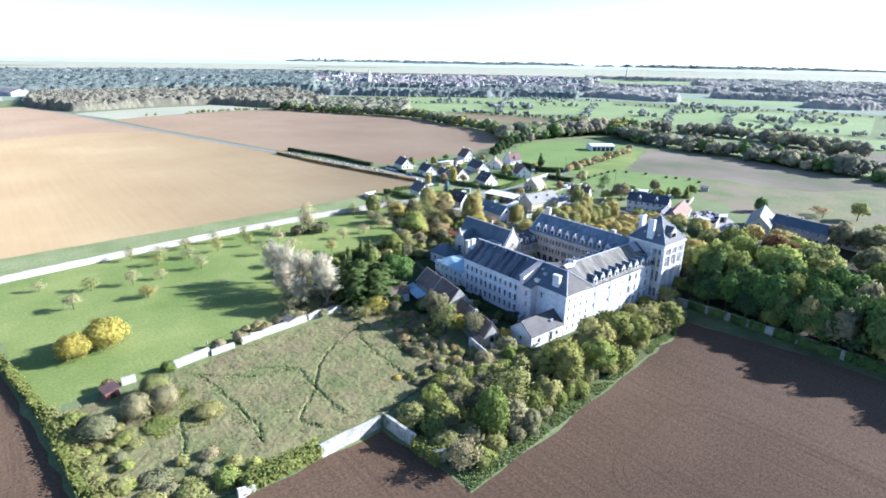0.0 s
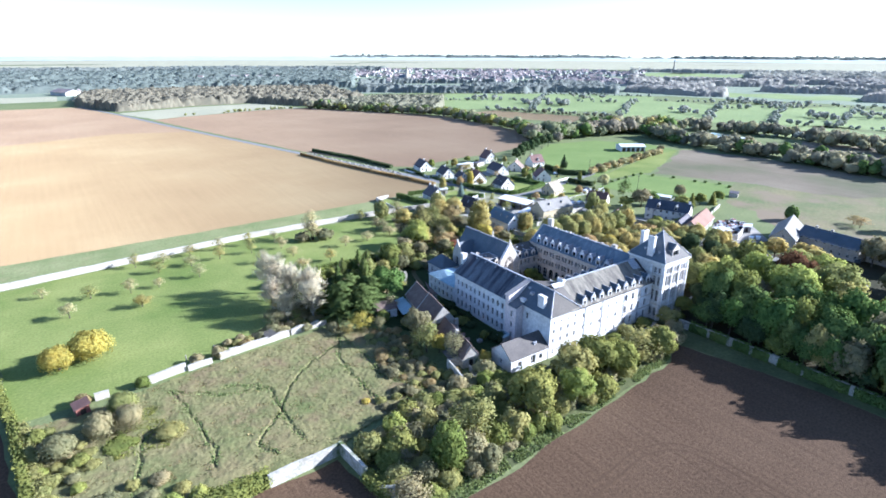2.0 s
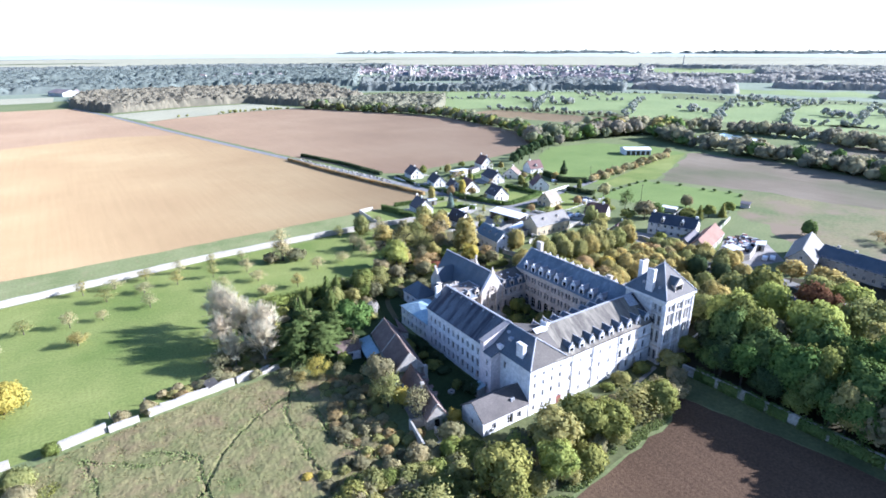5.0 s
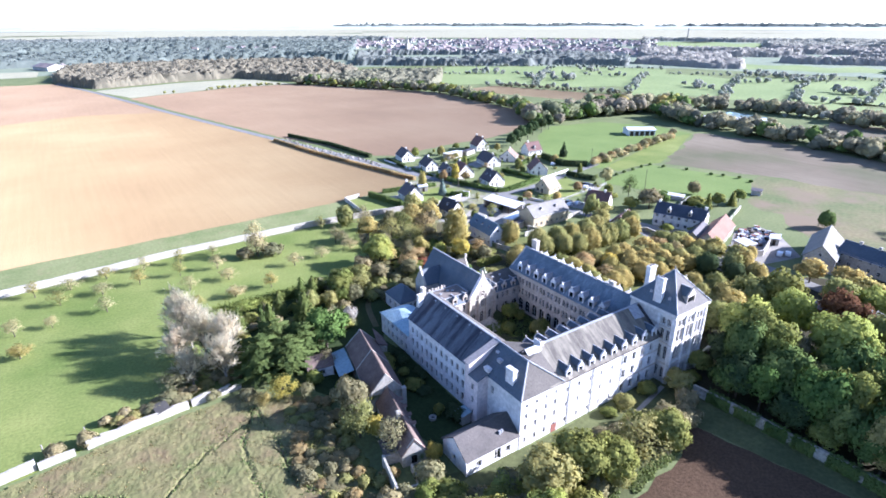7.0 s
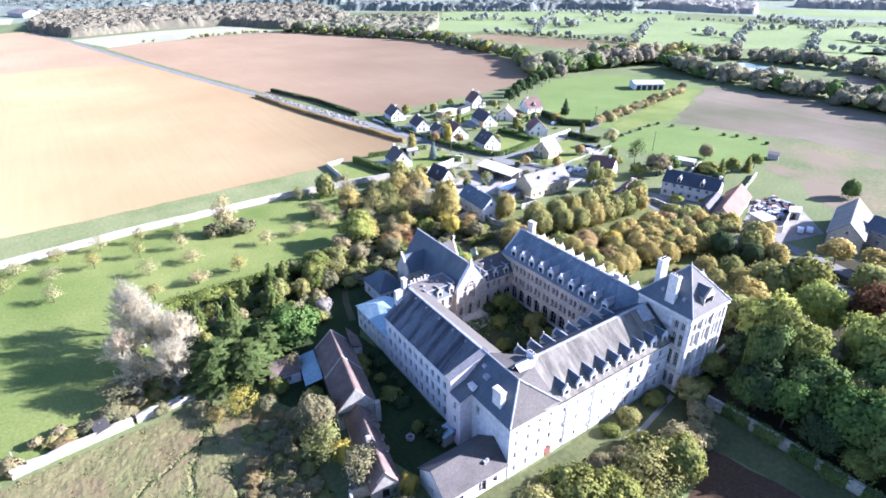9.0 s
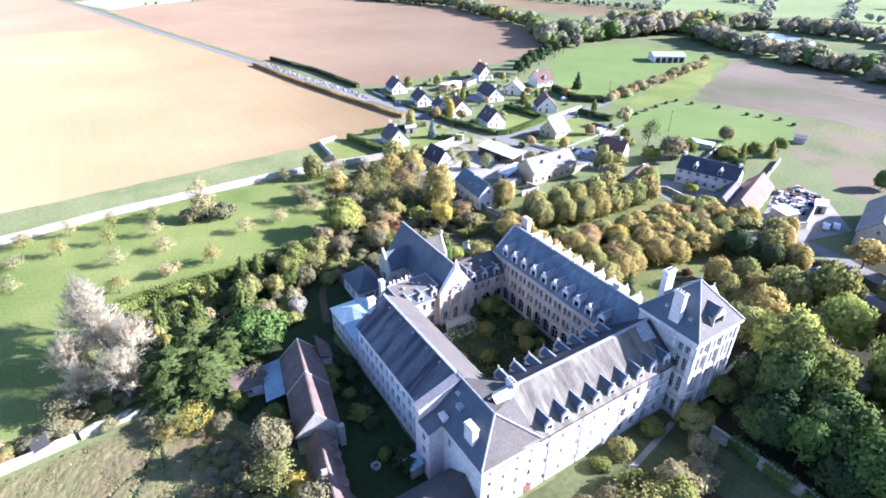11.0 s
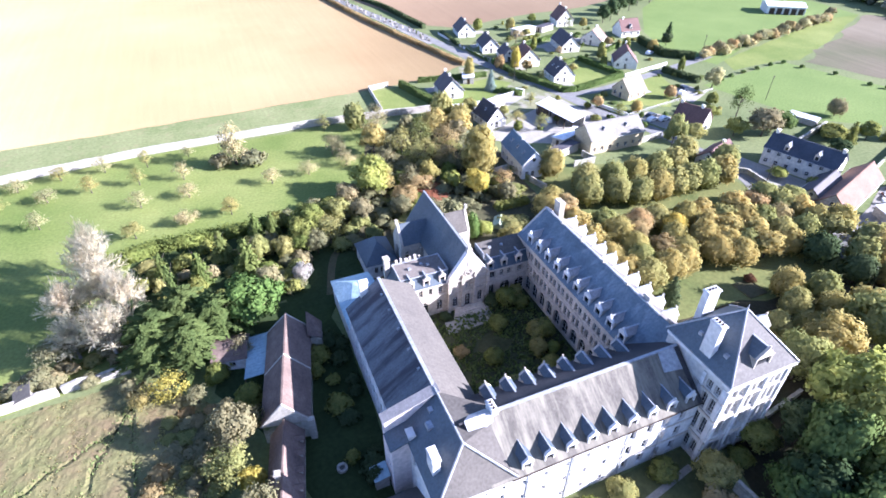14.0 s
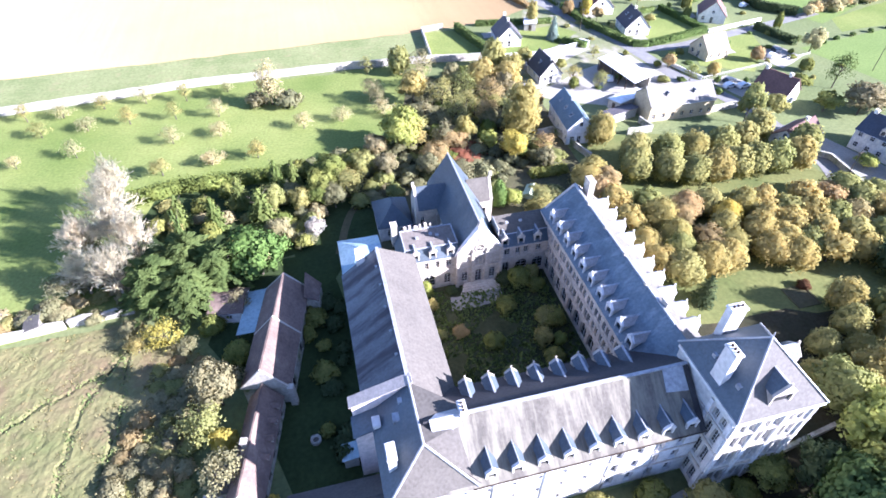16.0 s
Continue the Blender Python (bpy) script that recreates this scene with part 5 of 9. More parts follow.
masonry(P_, "stair_bay", [((101.4, 90.0), (101.4, 87.2), 0, 11.0, [(0.9, 2.0, 0.7, 1.4, 0), (0.9, 5.0, 0.7, 1.4, 0), (0.9, 8.0, 0.7, 1.4, 0)]), ((101.4, 87.2), (104, 87.2), 0, 11.0, [])], PINK, "pale rendered stair bay")
bm = bmesh.new()
slab(bm, [(101.1, 86.9, 10.9), (104.6, 86.9, 12.1), (104.6, 90.0, 12.1), (101.1, 90.0, 10.9)], 0.2)
part("bay_roof", bm, SLATE, P_, "dark slate lean-to roof")

# annex at the corner
A_ = thing("gabled_annex", "low white gabled annex with a grey slate roof", "building")
masonry(A_, "wall", [((91.8, 77.6), (103.9, 77.6), 0, 3.6, [(6.4, 0.3, 1.6, 2.4, 0), (9.0, 0.9, 1.2, 1.4, 0), (2.2, 0.9, 1.2, 1.4, 0)]), ((91.8, 84.9), (91.8, 77.6), 0, 3.6, [(3.0, 0.9, 1.0, 1.4, 0)]), ((103.9, 84.9), (91.8, 84.9), 0, 3.6, [])], RENDER, "white rendered wall")
bm = bmesh.new()
gable_end(bm, (91.8, 84.9), (91.8, 77.6), 3.6, 6.4)
part("gable", bm, RENDER, A_, "white gable wall")
bm = bmesh.new()
gable_roof(bm, 91.5, 104.0, 77.6, 84.9, 3.7, 6.5, 0.2, 0.4, "x")
part("roof", bm, surface("annex slate", (0.118, 0.104, 0.094), (0.086, 0.077, 0.071), 0.3, 3.0, 0.8, 0.02), A_, "grey-brown slate roof")
part("vent", boxes((100.1, 78.7, 4.6, 100.5, 79.1, 5.3), (100.7, 78.8, 4.7, 101.1, 79.2, 5.3)), LEAD, A_, "small pale roof vents")
part("bargeboard", boxes((91.38, 77.2, 3.2, 91.5, 77.5, 3.5)), RENDER, A_)

# west range
W = thing("west_range", "long abbey wing with small windows under a blue-grey slate roof", "building")
wx0, wx1, wy0, wy1, we, wr = 103.2, 115.0, 91.3, 116.0, 10.9, 15.7
hw = []
for v, h in ((1.0, 1.9), (4.2, 1.85), (7.3, 1.6)):
    hw += rows_of(1.15, 2.0, 12, v, 0.95, h)
hc = []
for v, h in ((4.9, 1.9), (8.0, 1.7)):
    hc += rows_of(1.2, 2.4, 11, v, 1.05, h, 0.5)
hc += rows_of(0.9, 3.2, 8, 0.5, 2.0, 3.1, 1.0)
masonry(W, "wall", [((wx0, wy1), (wx0, wy0), 0, we, hw), ((wx1, wy1), (wx0, wy1), 0, we, [])], RENDER, "pale lime-rendered outer wall", (2, 3), 0.35)
masonry(W, "court_wall", [((wx1, 90.4), (wx1, 119.4), 0, we, hc)], STONE, "pale stone courtyard wall with arches")
bm = bmesh.new()
slab(bm, [(wx0 - 0.4, wy0, we - 0.15), (109, wy0, wr), (109, wy1, wr), (wx0 - 0.4, wy1, we - 0.15)], 0.25)
part("west_roof", bm, STAINEDSLATE, W, "blue-grey slate slope with dark stains")
bm = bmesh.new()
slab(bm, [(wx1 + 0.4, 85.5, we - 0.15), (wx1 + 0.4, 118, we - 0.15), (109, wy1, wr), (109, 85.5, wr)], 0.25)
part("east_roof", bm, SLATEGREY, W, "weathered pale grey slate slope")
part("ridge", boxes((108.75, wy0, wr - 0.1, 109.25, wy1, wr + 0.16)), LEAD, W, "pale ridge capping")
cornice(W, [(wx0 - 0.3, wy0, we - 0.55, wx0, wy1, we - 0.2)], mat=RENDER, label="white eaves cornice")
bm = bmesh.new()
gable_end(bm, (wx1, wy1), (wx0, wy1), we - 0.1, wr - 0.2)
part("gable", bm, RENDER, W, "pale gable wall")
for yy in (95, 99, 103.5, 108, 112):
    part("roof_hook", boxes((108.1, yy, 15.1, 108.5, yy + 0.25, 15.5)), LEAD, W, "small pale roof vent")
chimney(W, 106.2, 115.6, 11.5, 16.2, 1.4, 0.9, RENDER)

# zinc-roofed wing
Z_ = thing("zinc_roofed_wing", "low pale wing with a light blue zinc roof", "building")
masonry(Z_, "wall", [((103.3, 130.2), (103.3, 116.1), 0, 5.6, rows_of(0.9, 2.2, 6, 1.0, 0.9, 1.6) + rows_of(0.9, 2.2, 6, 3.6, 0.9, 1.2)), ((110.4, 130.2), (103.3, 130.2), 0, 5.6, [(2.5, 1, 1.1, 1.8, 0)]), ((110.4, 116.1), (110.4, 130.2), 0, 5.6, [])], RENDER, "pale rendered wall")
bm = bmesh.new()
slab(bm, [(103.0, 116.1, 5.6), (110.2, 116.1, 7.0), (106.6, 126.6, 7.1), (103.0, 130.5, 5.6)], 0.12)
slab(bm, [(103.0, 130.5, 5.6), (106.6, 126.6, 7.1), (110.7, 126.8, 6.9), (110.7, 130.5, 5.6)], 0.12)
slab(bm, [(106.6, 126.6, 7.1), (110.2, 116.1, 7.0), (110.7, 116.1, 6.9), (110.7, 126.8, 6.9)], 0.12)
part("roof", bm, ZINC, Z_, "light blue standing-seam zinc roof")
for i in range(24):
    y = 116.6 + i * 0.58
    t = max(0.0, (y - 126.6) / 3.9)
    bm = bmesh.new()
    top = Vector((103.0 + (1 - t) * (3.6 + (126.6 - min(y, 126.6)) * 0.3), y if t else y, 5.66 + (1 - t) * 1.45))
    tube(bm, (103.0, y, 5.66), top, 0.03, 0.03, 4)
    part("seam", bm, ZINC, Z_)

# north range, west half
N = thing("north_range", "carved limestone abbey wing with a flat-topped slate roof and dormers", "building")
ny = 119.4
h1 = [(2.2, 0.6, 2.2, 3.0, 1.0), (6.1, 0.7, 1.2, 2.7, 0.5), (2.4, 5.2, 0.8, 1.7, 0), (4.4, 5.2, 0.8, 1.7, 0), (6.4, 5.2, 1.0, 1.8, 0.3), (0.5, 5.2, 0.7, 1.7, 0)]
h2 = [(0.7, 0.6, 1.3, 2.9, 0.4), (3.2, 0.6, 2.4, 3.1, 1.0), (6.6, 0.6, 2.2, 3.0, 1.0), (0.8, 5.2, 1.2, 1.9, 0.3), (3.0, 5.2, 0.9, 1.8, 0.2), (4.6, 5.2, 0.9, 1.8, 0.2), (7.0, 5.2, 1.0, 1.8, 0.2)]
NC, NB = 7.6, 9.7
masonry(N, "wall", [((115.0, ny), (123.4, ny), 0, NC, h1)], STONE, "pale carved limestone wall", (2, 4))
masonry(N, "wall", [((131.6, ny), (140.8, ny), 0, NC, h2)], STONE, "pale carved limestone wall", (2, 4))
masonry(N, "back_wall", [((123.4, 126), (113.2, 126), 0, NC + 1.2, rows_of(1.5, 2.4, 3, 4.6, 0.9, 1.7)), ((113.2, 126), (113.2, 116), 0, NC, [])], STONE, "pale limestone rear wall")
masonry(N, "back_wall", [((141.8, 125.7), (131.6, 125.7), 0, NC + 0.6, []), ((141.8, 123.9), (141.8, 125.7), 0, NC + 1.4, [])], STONE, "pale limestone rear wall")
bm = bmesh.new()
slab(bm, [(112.9, ny - 0.3, NC), (123.6, ny - 0.3, NC), (123.6, ny + 0.9, NB), (114.2, ny + 0.9, NB)], 0.2)
slab(bm, [(112.9, 126, NC), (112.9, ny - 0.3, NC), (114.2, ny + 0.9, NB), (114.2, 125.2, NB + 0.2)], 0.2)
part("mansard_slope", bm, SLATE, N, "steep dark slate slope")
bm = bmesh.new()
slab(bm, [(131.4, ny - 0.3, NC), (140.8, ny - 0.3, NC), (140.8, ny + 1.1, NB - 0.2), (131.4, ny + 1.1, NB - 0.2)], 0.2)
part("mansard_slope", bm, SLATE, N, "steep dark slate slope")
bm = bmesh.new()
slab(bm, [(114.2, ny + 0.9, NB + 0.04), (123.5, ny + 0.9, NB + 0.04), (123.5, 125.2, NB + 0.24), (114.2, 125.2, NB + 0.24)], 0.25)
part("flat_roof", bm, surface("brown roofing felt", (0.205, 0.175, 0.15), (0.15, 0.13, 0.115), 0.3, 2.5, 0.9, 0.01), N, "worn brown flat roof")
bm = bmesh.new()
slab(bm, [(131.4, ny + 1.1, NB - 0.16), (140.8, ny + 1.1, NB - 0.16), (142.0, 124.4, 10.9), (131.4, 124.4, 10.9)], 0.2)
slab(bm, [(131.4, 124.4, 10.9), (142.0, 124.4, 10.9), (142.0, 126.0, NC + 0.5), (131.4, 126.0, NC + 0.5)], 0.2)
part("upper_roof", bm, SLATEGREY, N, "weathered grey slate upper slope")
for b in ((114.1, ny + 0.8, NB, 123.5, ny + 0.98, NB + 0.16), (123.5, ny + 0.8, NB, 123.72, 125.3, NB + 0.4), (131.5, ny + 1.02, NB - 0.2, 140.8, ny + 1.18, NB - 0.06), (131.28, ny + 1.1, NB - 0.2, 131.45, 124.4, 11.0), (114.1, 125.1, NB + 0.1, 123.5, 125.3, NB + 0.42)):
    part("roof_edge", boxes(b), LEAD, N, "pale lead edge")
bm = bmesh.new()
tube(bm, (114.2, ny + 0.9, NB + 0.08), (112.9, ny - 0.3, NC + 0.05), 0.12, 0.12, 5)
tube(bm, (114.2, ny + 0.9, NB + 0.08), (114.2, 125.2, NB + 0.28), 0.12, 0.12, 5)
part("hip", bm, LEAD, N, "pale lead hip and roll")
for x0, x1 in ((115.0, 123.4), (131.6, 140.8)):
    part("cornice", boxes((x0, ny - 0.35, NC - 0.4, x1, ny, NC - 0.02)), STONE, N, "moulded stone cornice")
    part("string_course", boxes((x0, ny - 0.2, 4.5, x1, ny, 4.8)), STONE, N, "moulded stone string course")
for x in (115.9, 119.0, 122.2, 132.4, 135.4, 138.6):
    dormer(N, "stone", x, ny - 0.1, NC, 0)
part("turret_stack", boxes((112.7, 124.9, 7.0, 113.7, 126.1, 11.6), (112.6, 124.8, 11.6, 113.8, 126.2, 11.85)), STONE, N, "square stone stack")
for i, (w, h) in enumerate(((0.5, 0.7), (0.4, 0.9), (0.7, 0.6), (0.35, 0.8), (0.5, 1.0), (0.4, 0.6))):
    part("crest_block", boxes((115.0 + i * 0.95, 125.5, NB - 0.9, 115.0 + i * 0.95 + w, 125.9, NB + 0.1 + h)), STONE, N, "small pale stone crest block")
for x, y in ((116.6, 122.6), (119.2, 123.2), (120.3, 122.6)):
    part("roof_light", boxes((x, y, NB + 0.1, x + 0.55, y + 0.5, NB + 0.5)), LEAD, N, "small roof light")
for x in (133.2, 135.8):
    part("roof_light", boxes((x, 122.1, 10.6, x + 0.5, 122.5, 10.95)), LEAD, N, "small roof light")

# chapel
C = thing("chapel", "limestone chapel with a steep blue slate roof and carved gable", "building")
cx0, cx1, cy0, cy1, ce, cr = 123.4, 131.6, 118.9, 142.4, 7.6, 13.9
hf = [(0.9, 0.8, 1.1, 2.6, 0.5), (3.5, 0.3, 1.2, 3.2, 0.6), (6.2, 0.8, 1.1, 2.6, 0.5)] + [(2.95 + i * 0.62, 5.0, 0.4, 2.0, 1.0) for i in range(4)]
side = rows_of(2.0, 3.4, 4, 2.6, 1.1, 3.8, 1.2)
masonry(C, "wall", [((cx0, cy0), (cx1, cy0), 0, ce, hf), ((cx1, cy0), (cx1, cy1), 0, ce, side), ((cx0, cy1), (cx0, cy0), 0, ce, side), ((cx1, cy1), (cx0, cy1), 0, ce, [(3.1, 2.2, 2.0, 5.0, 1.2)])], STONE, "pale limestone wall with arched windows", (2, 4))
bm = bmesh.new()
gable_end(bm, (cx0 - 0.3, cy0), (cx1 + 0.3, cy0), ce, cr + 0.15, 0.7)
part("gable", bm, STONE, C, "pale limestone gable")
bm = bmesh.new()
gable_end(bm, (cx1, cy1), (cx0, cy1), ce, cr - 0.2, 0.4)
part("gable", bm, STONE, C, "pale limestone gable")
bm = bmesh.new()
gable_roof(bm, cx0, cx1, cy0 + 0.7, cy1, ce + 0.1, cr, 0.22, 0.35, "y")
part("roof", bm, SLATE, C, "steep blue slate roof")
part("ridge", boxes((127.35, cy0 + 0.7, cr - 0.1, 127.65, cy1, cr + 0.12)), LEAD, C, "pale lead ridge")
bm = bmesh.new()
for s in (-1, 1):
    a, b = Vector((127.5 + s * 4.6, cy0 - 0.05, ce + 0.05)), Vector((127.5, cy0 - 0.05, cr + 0.35))
    slab(bm, [a, b, b + Vector((0, 0.9, 0)), a + Vector((0, 0.9, 0))], 0.22)
part("coping", bm, RENDER, C, "white raking stone coping")
part("finial", boxes((127.2, cy0 + 0.05, cr + 0.1, 127.8, cy0 + 0.6, cr + 0.75), (127.41, cy0 + 0.25, cr + 0.75, 127.59, cy0 + 0.42, cr + 1.6), (127.15, cy0 + 0.27, cr + 1.1, 127.85, cy0 + 0.4, cr + 1.26)), STONE, C, "stone cross finial")
bm = bmesh.new()
ring = [[bm.verts.new((127.5 + q * math.cos(k * math.tau / 20), cy0 - dy, 8.95 + q * math.sin(k * math.tau / 20))) for q, dy in ((0.7, 0.02), (0.7, 0.12), (0.95, 0.12), (0.95, 0.02))] for k in range(20)]
for k in range(20):
    for i in range(3):
        bm.faces.new((ring[k][i], ring[k][i + 1], ring[(k + 1) % 20][i + 1], ring[(k + 1) % 20][i]))
rose = part("rose_window", bm, STONE, C, "round carved stone rose window")
for k in range(6):
    d = Vector((math.cos(k * math.pi / 6), 0, math.sin(k * math.pi / 6)))
    bm = bmesh.new()
    tube(bm, Vector((127.5, cy0 - 0.06, 8.95)) - d * 0.72, Vector((127.5, cy0 - 0.06, 8.95)) + d * 0.72, 0.045, 0.045, 4)
    part("spoke", bm, STONE, rose)
bm = bmesh.new()
bm.faces.new([bm.verts.new((127.5 + 0.75 * math.cos(k * math.tau / 24), cy0 - 0.03, 8.95 + 0.75 * math.sin(k * math.tau / 24))) for k in range(24)])
part("pane", bm, GLASS, rose)
part("string_course", boxes((cx0 - 0.3, cy0 - 0.25, 4.4, cx1 + 0.3, cy0, 4.7), (cx0 - 0.3, cy0 - 0.2, 7.35, cx1 + 0.3, cy0, 7.58)), STONE, C, "moulded stone string course")
for x in (cx0, 126.2, 128.8, cx1):
    part("buttress", boxes((x - 0.28, cy0 - 0.4, 0, x + 0.28, cy0, 7.34)), STONE, C, "stone pilaster")
part("niche", boxes((127.2, cy0 - 0.1, 10.5, 127.8, cy0 + 0.02, 11.6)), FRAME, C, "shallow carved niche")
for x in (cx0, 126.2, 128.8, cx1):
    bm = boxes((x - 0.24, cy0 - 0.36, 7.58, x + 0.24, cy0 - 0.02, 8.2))
    tube(bm, (x, cy0 - 0.19, 8.2), (x, cy0 - 0.19, 9.0), 0.22, 0.02, 6)
    part("pinnacle", bm, STONE, C, "small stone pinnacle")
part("shoulder", boxes((126.95, cy0 - 0.1, cr - 0.7, 128.05, cy0 + 0.72, cr + 0.3)), STONE, C, "stepped stone base of the finial")
for x in (cx0 - 0.6, cx1 + 0.1):
    for y in (122.5, 126, 129.5, 133.0, 139.8):
        part("buttress", boxes((x, y - 0.3, 0, x + 0.5, y + 0.3, 6.4)), STONE, C, "stone buttress")
for nm, x0, x1, s in (("west_transept", 118.9, 123.4, 0), ("east_transept", 131.6, 134.6, 1)):
    t0, t1 = 133.6, 138.6
    a, b = ((x0, t1), (x0, t0)) if s == 0 else ((x1, t0), (x1, t1))
    masonry(C, nm, [(a, b, 0, 7.6, [(1.7, 2.4, 1.5, 3.8, 1.2)]), ((x0, t0), (x1, t0), 0, 7.6, [(0.9, 3, 0.8, 2.6, 1.2)]), ((x1, t1), (x0, t1), 0, 7.6, [])], STONE, "limestone transept wall")
    bm = bmesh.new()
    gable_end(bm, a, b, 7.6, 11.6, 0.5)
    part("transept_gable", bm, STONE, C, "pale limestone gable")
    bm = bmesh.new()
    gable_roof(bm, x0 + (0.5 if s == 0 else -2), x1 - (0.5 if s else -2), t0, t1, 7.7, 11.3, 0.2, 0.25, "x")
    part("transept_roof", bm, SLATE if s == 0 else SLATEGREY, C, "slate transept roof")
    gx = x0 if s == 0 else x1
    part("transept_finial", boxes((gx - 0.25, 135.85, 11.5, gx + 0.25, 136.35, 12.4)), STONE, C, "stone finial")

# pavilion beside the chapel
Q = thing("garden_pavilion", "small pale pavilion with a hipped blue slate roof", "building")
masonry(Q, "wall", [((111.6, 134.6), (118.2, 134.6), 0, 3.8, rows_of(1.6, 1.3, 3, 1.0, 0.8, 1.7)), ((111.6, 143.2), (111.6, 134.6), 0, 3.8, [(2, 1, 1, 1.6, 0), (5, 1, 1, 1.6, 0)]), ((118.2, 134.6), (118.2, 143.2), 0, 3.8, []), ((118.2, 143.2), (111.6, 143.2), 0, 3.8, [])], RENDER, "pale rendered wall")
bm = bmesh.new()
gable_roof(bm, 111.6, 118.2, 134.6, 143.2, 3.9, 6.9, 0.2, 0.35, "y", 3.3, 3.3)
part("roof", bm, SLATE, Q, "hipped blue slate roof")

# east range
E_ = thing("east_range", "long limestone abbey wing with rows of arched windows and dormers", "building")
ex0, ex1, ey0, ey1, ee, er = 140.7, 152.0, 88.0, 123.5, 11.4, 16.3
hc = []
for v, h in ((5.0, 1.9), (8.2, 1.8)):
    for i in range(12):
        hc += [(1.3 + 2.75 * i + (35.9 - 36), v, 0.85, h, 1.0), (2.5 + 2.75 * i - 0.1, v, 0.85, h, 1.0)]
hc += [(1.3 + 2.75 * i, 0.5, 1.9, 3.4, 1.0) for i in range(12)]
ho = []
for v, h in ((1.0, 2.2), (4.8, 2.1), (8.2, 1.9)):
    ho += rows_of(1.5, 3.0, 11, v, 1.1, h, 0.3)
masonry(E_, "court_wall", [((ex0, ey1), (ex0, ey0 + 1.6), 0, ee, hc)], STONE, "pale stone courtyard wall with twin arched windows", (2, 3))
masonry(E_, "wall", [((ex1, ey0), (ex1, ey1), 0, ee, ho), ((ex1, ey1), (ex0, ey1), 0, ee, [(4.8, 5, 1.2, 2.2, 0.4), (4.8, 8.3, 1.2, 2.0, 0.4)])], STONE, "pale limestone outer wall")
bm = bmesh.new()
slab(bm, [(ex0 - 0.35, ey0 - 3, ee - 0.1), (146.3, ey0 - 3, er), (146.3, ey1, er), (ex0 - 0.35, ey1, ee - 0.1)], 0.22)
part("west_roof", bm, EASTSLATE, E_, "mottled pale blue slate slope")
bm = bmesh.new()
slab(bm, [(ex1 + 0.35, ey0 - 2, ee - 0.1), (ex1 + 0.35, ey1, ee - 0.1), (146.3, ey1, er), (146.3, ey0 - 2, er)], 0.22)
part("east_roof", bm, SUNSLATE, E_, "grey slate slope, sunlight in its colour")
bm = bmesh.new()
gable_end(bm, (ex1 + 0.2, ey1), (ex0 - 0.2, ey1), ee, er + 0.25, 0.5)
part("gable", bm, STONE, E_, "pale stone gable with raised coping")
part("ridge", boxes((146.1, 90, er - 0.1, 146.5, ey1, er + 0.16)), LEAD, E_, "pale lead ridge")
part("cornice", boxes((ex0 - 0.3, ey0 + 2, ee - 0.5, ex0, ey1, ee - 0.15), (ex1, ey0, ee - 0.5, ex1 + 0.3, ey1, ee - 0.15), (ex0 - 0.14, ey0 + 2, 4.35, ex0, ey1, 4.6), (ex0 - 0.1, ey0 + 2, 7.5, ex0, ey1, 7.7)), STONE, E_, "moulded stone cornice")
for i in range(10):
    dormer(E_, "east", ex0 + 0.1, 119.6 - 3.16 * i, ee, -90)
    dormer(E_, "east", ex1 - 0.1, 120.6 - 3.2 * i, ee, 90)
chimney(E_, 148.2, 121.6, 13.0, 18.4, 1.1, 1.9, STONE)
chimney(E_, 147.0, 93.5, 14.5, 17.2, 0.9, 1.4, STONE)
for y in (97.5, 104, 110.5, 117):
    part("ridge_vent", boxes((145.9, y, er, 146.6, y + 0.5, er + 0.55)), STONE, E_, "small pale ridge vent")

# tower
T = thing("corner_tower", "tall square limestone tower with a pyramid slate roof", "building")
tx0, tx1, ty0, ty1, te, tz = 144.6, 156.2, 74.6, 86.2, 17.5, 24.7
hs = []
for v, h, n in ((0.9, 2.9, 0), (5.6, 3.6, 0), (10.4, 3.0, 0), (14.0, 1.7, 0)):
    for g in (1.3, 4.7, 8.0):
        hs += [(g, v, 0.95, h, 0.4), (g + 1.25, v, 0.95, h, 0.4)]
hwst = []
for v, h in ((5.6, 3.4), (10.2, 2.9), (14.0, 1.7)):
    hwst += [(8.4, v, 0.9, h, 0.4), (9.8, v, 0.9, h, 0.4)]
hwst += [(8.4, 0.9, 0.9, 2.8, 0.4), (9.8, 0.9, 0.9, 2.8, 0.4)]
he = [(g, v, 1.0, h, 0.4) for v, h in ((0.9, 2.9), (5.6, 3.6), (10.4, 3.0), (14.0, 1.7)) for g in (1.5, 4.0, 6.6, 9.2)]
masonry(T, "wall", [((tx0, ty0), (tx1, ty0), 0, te, hs), ((tx0, ty1), (tx0, ty0), 0, te, hwst), ((tx1, ty0), (tx1, ty1), 0, te, he), ((tx1, ty1), (tx0, ty1), 0, te, [])], TOWERSTONE, "pale limestone tower wall", (2, 4), 0.45)
ax, ay = 150.0, 80.0
bm = bmesh.new()
slab(bm, [(tx0 - 0.35, ty0 - 0.35, te), (ax, ay, tz), (tx0 - 0.35, ty1 + 0.35, te)], 0.25)
slab(bm, [(tx1 + 0.35, ty1 + 0.35, te), (tx0 - 0.35, ty1 + 0.35, te), (ax, ay, tz)], 0.25)
part("west_roof", bm, SLATE, T, "dark blue slate slopes")
# sun side of the pyramid, its sunlight painted by a slate of its own
bm = bmesh.new()
slab(bm, [(tx0 - 0.35, ty0 - 0.35, te), (tx1 + 0.35, ty0 - 0.35, te), (ax, ay, tz)], 0.25)
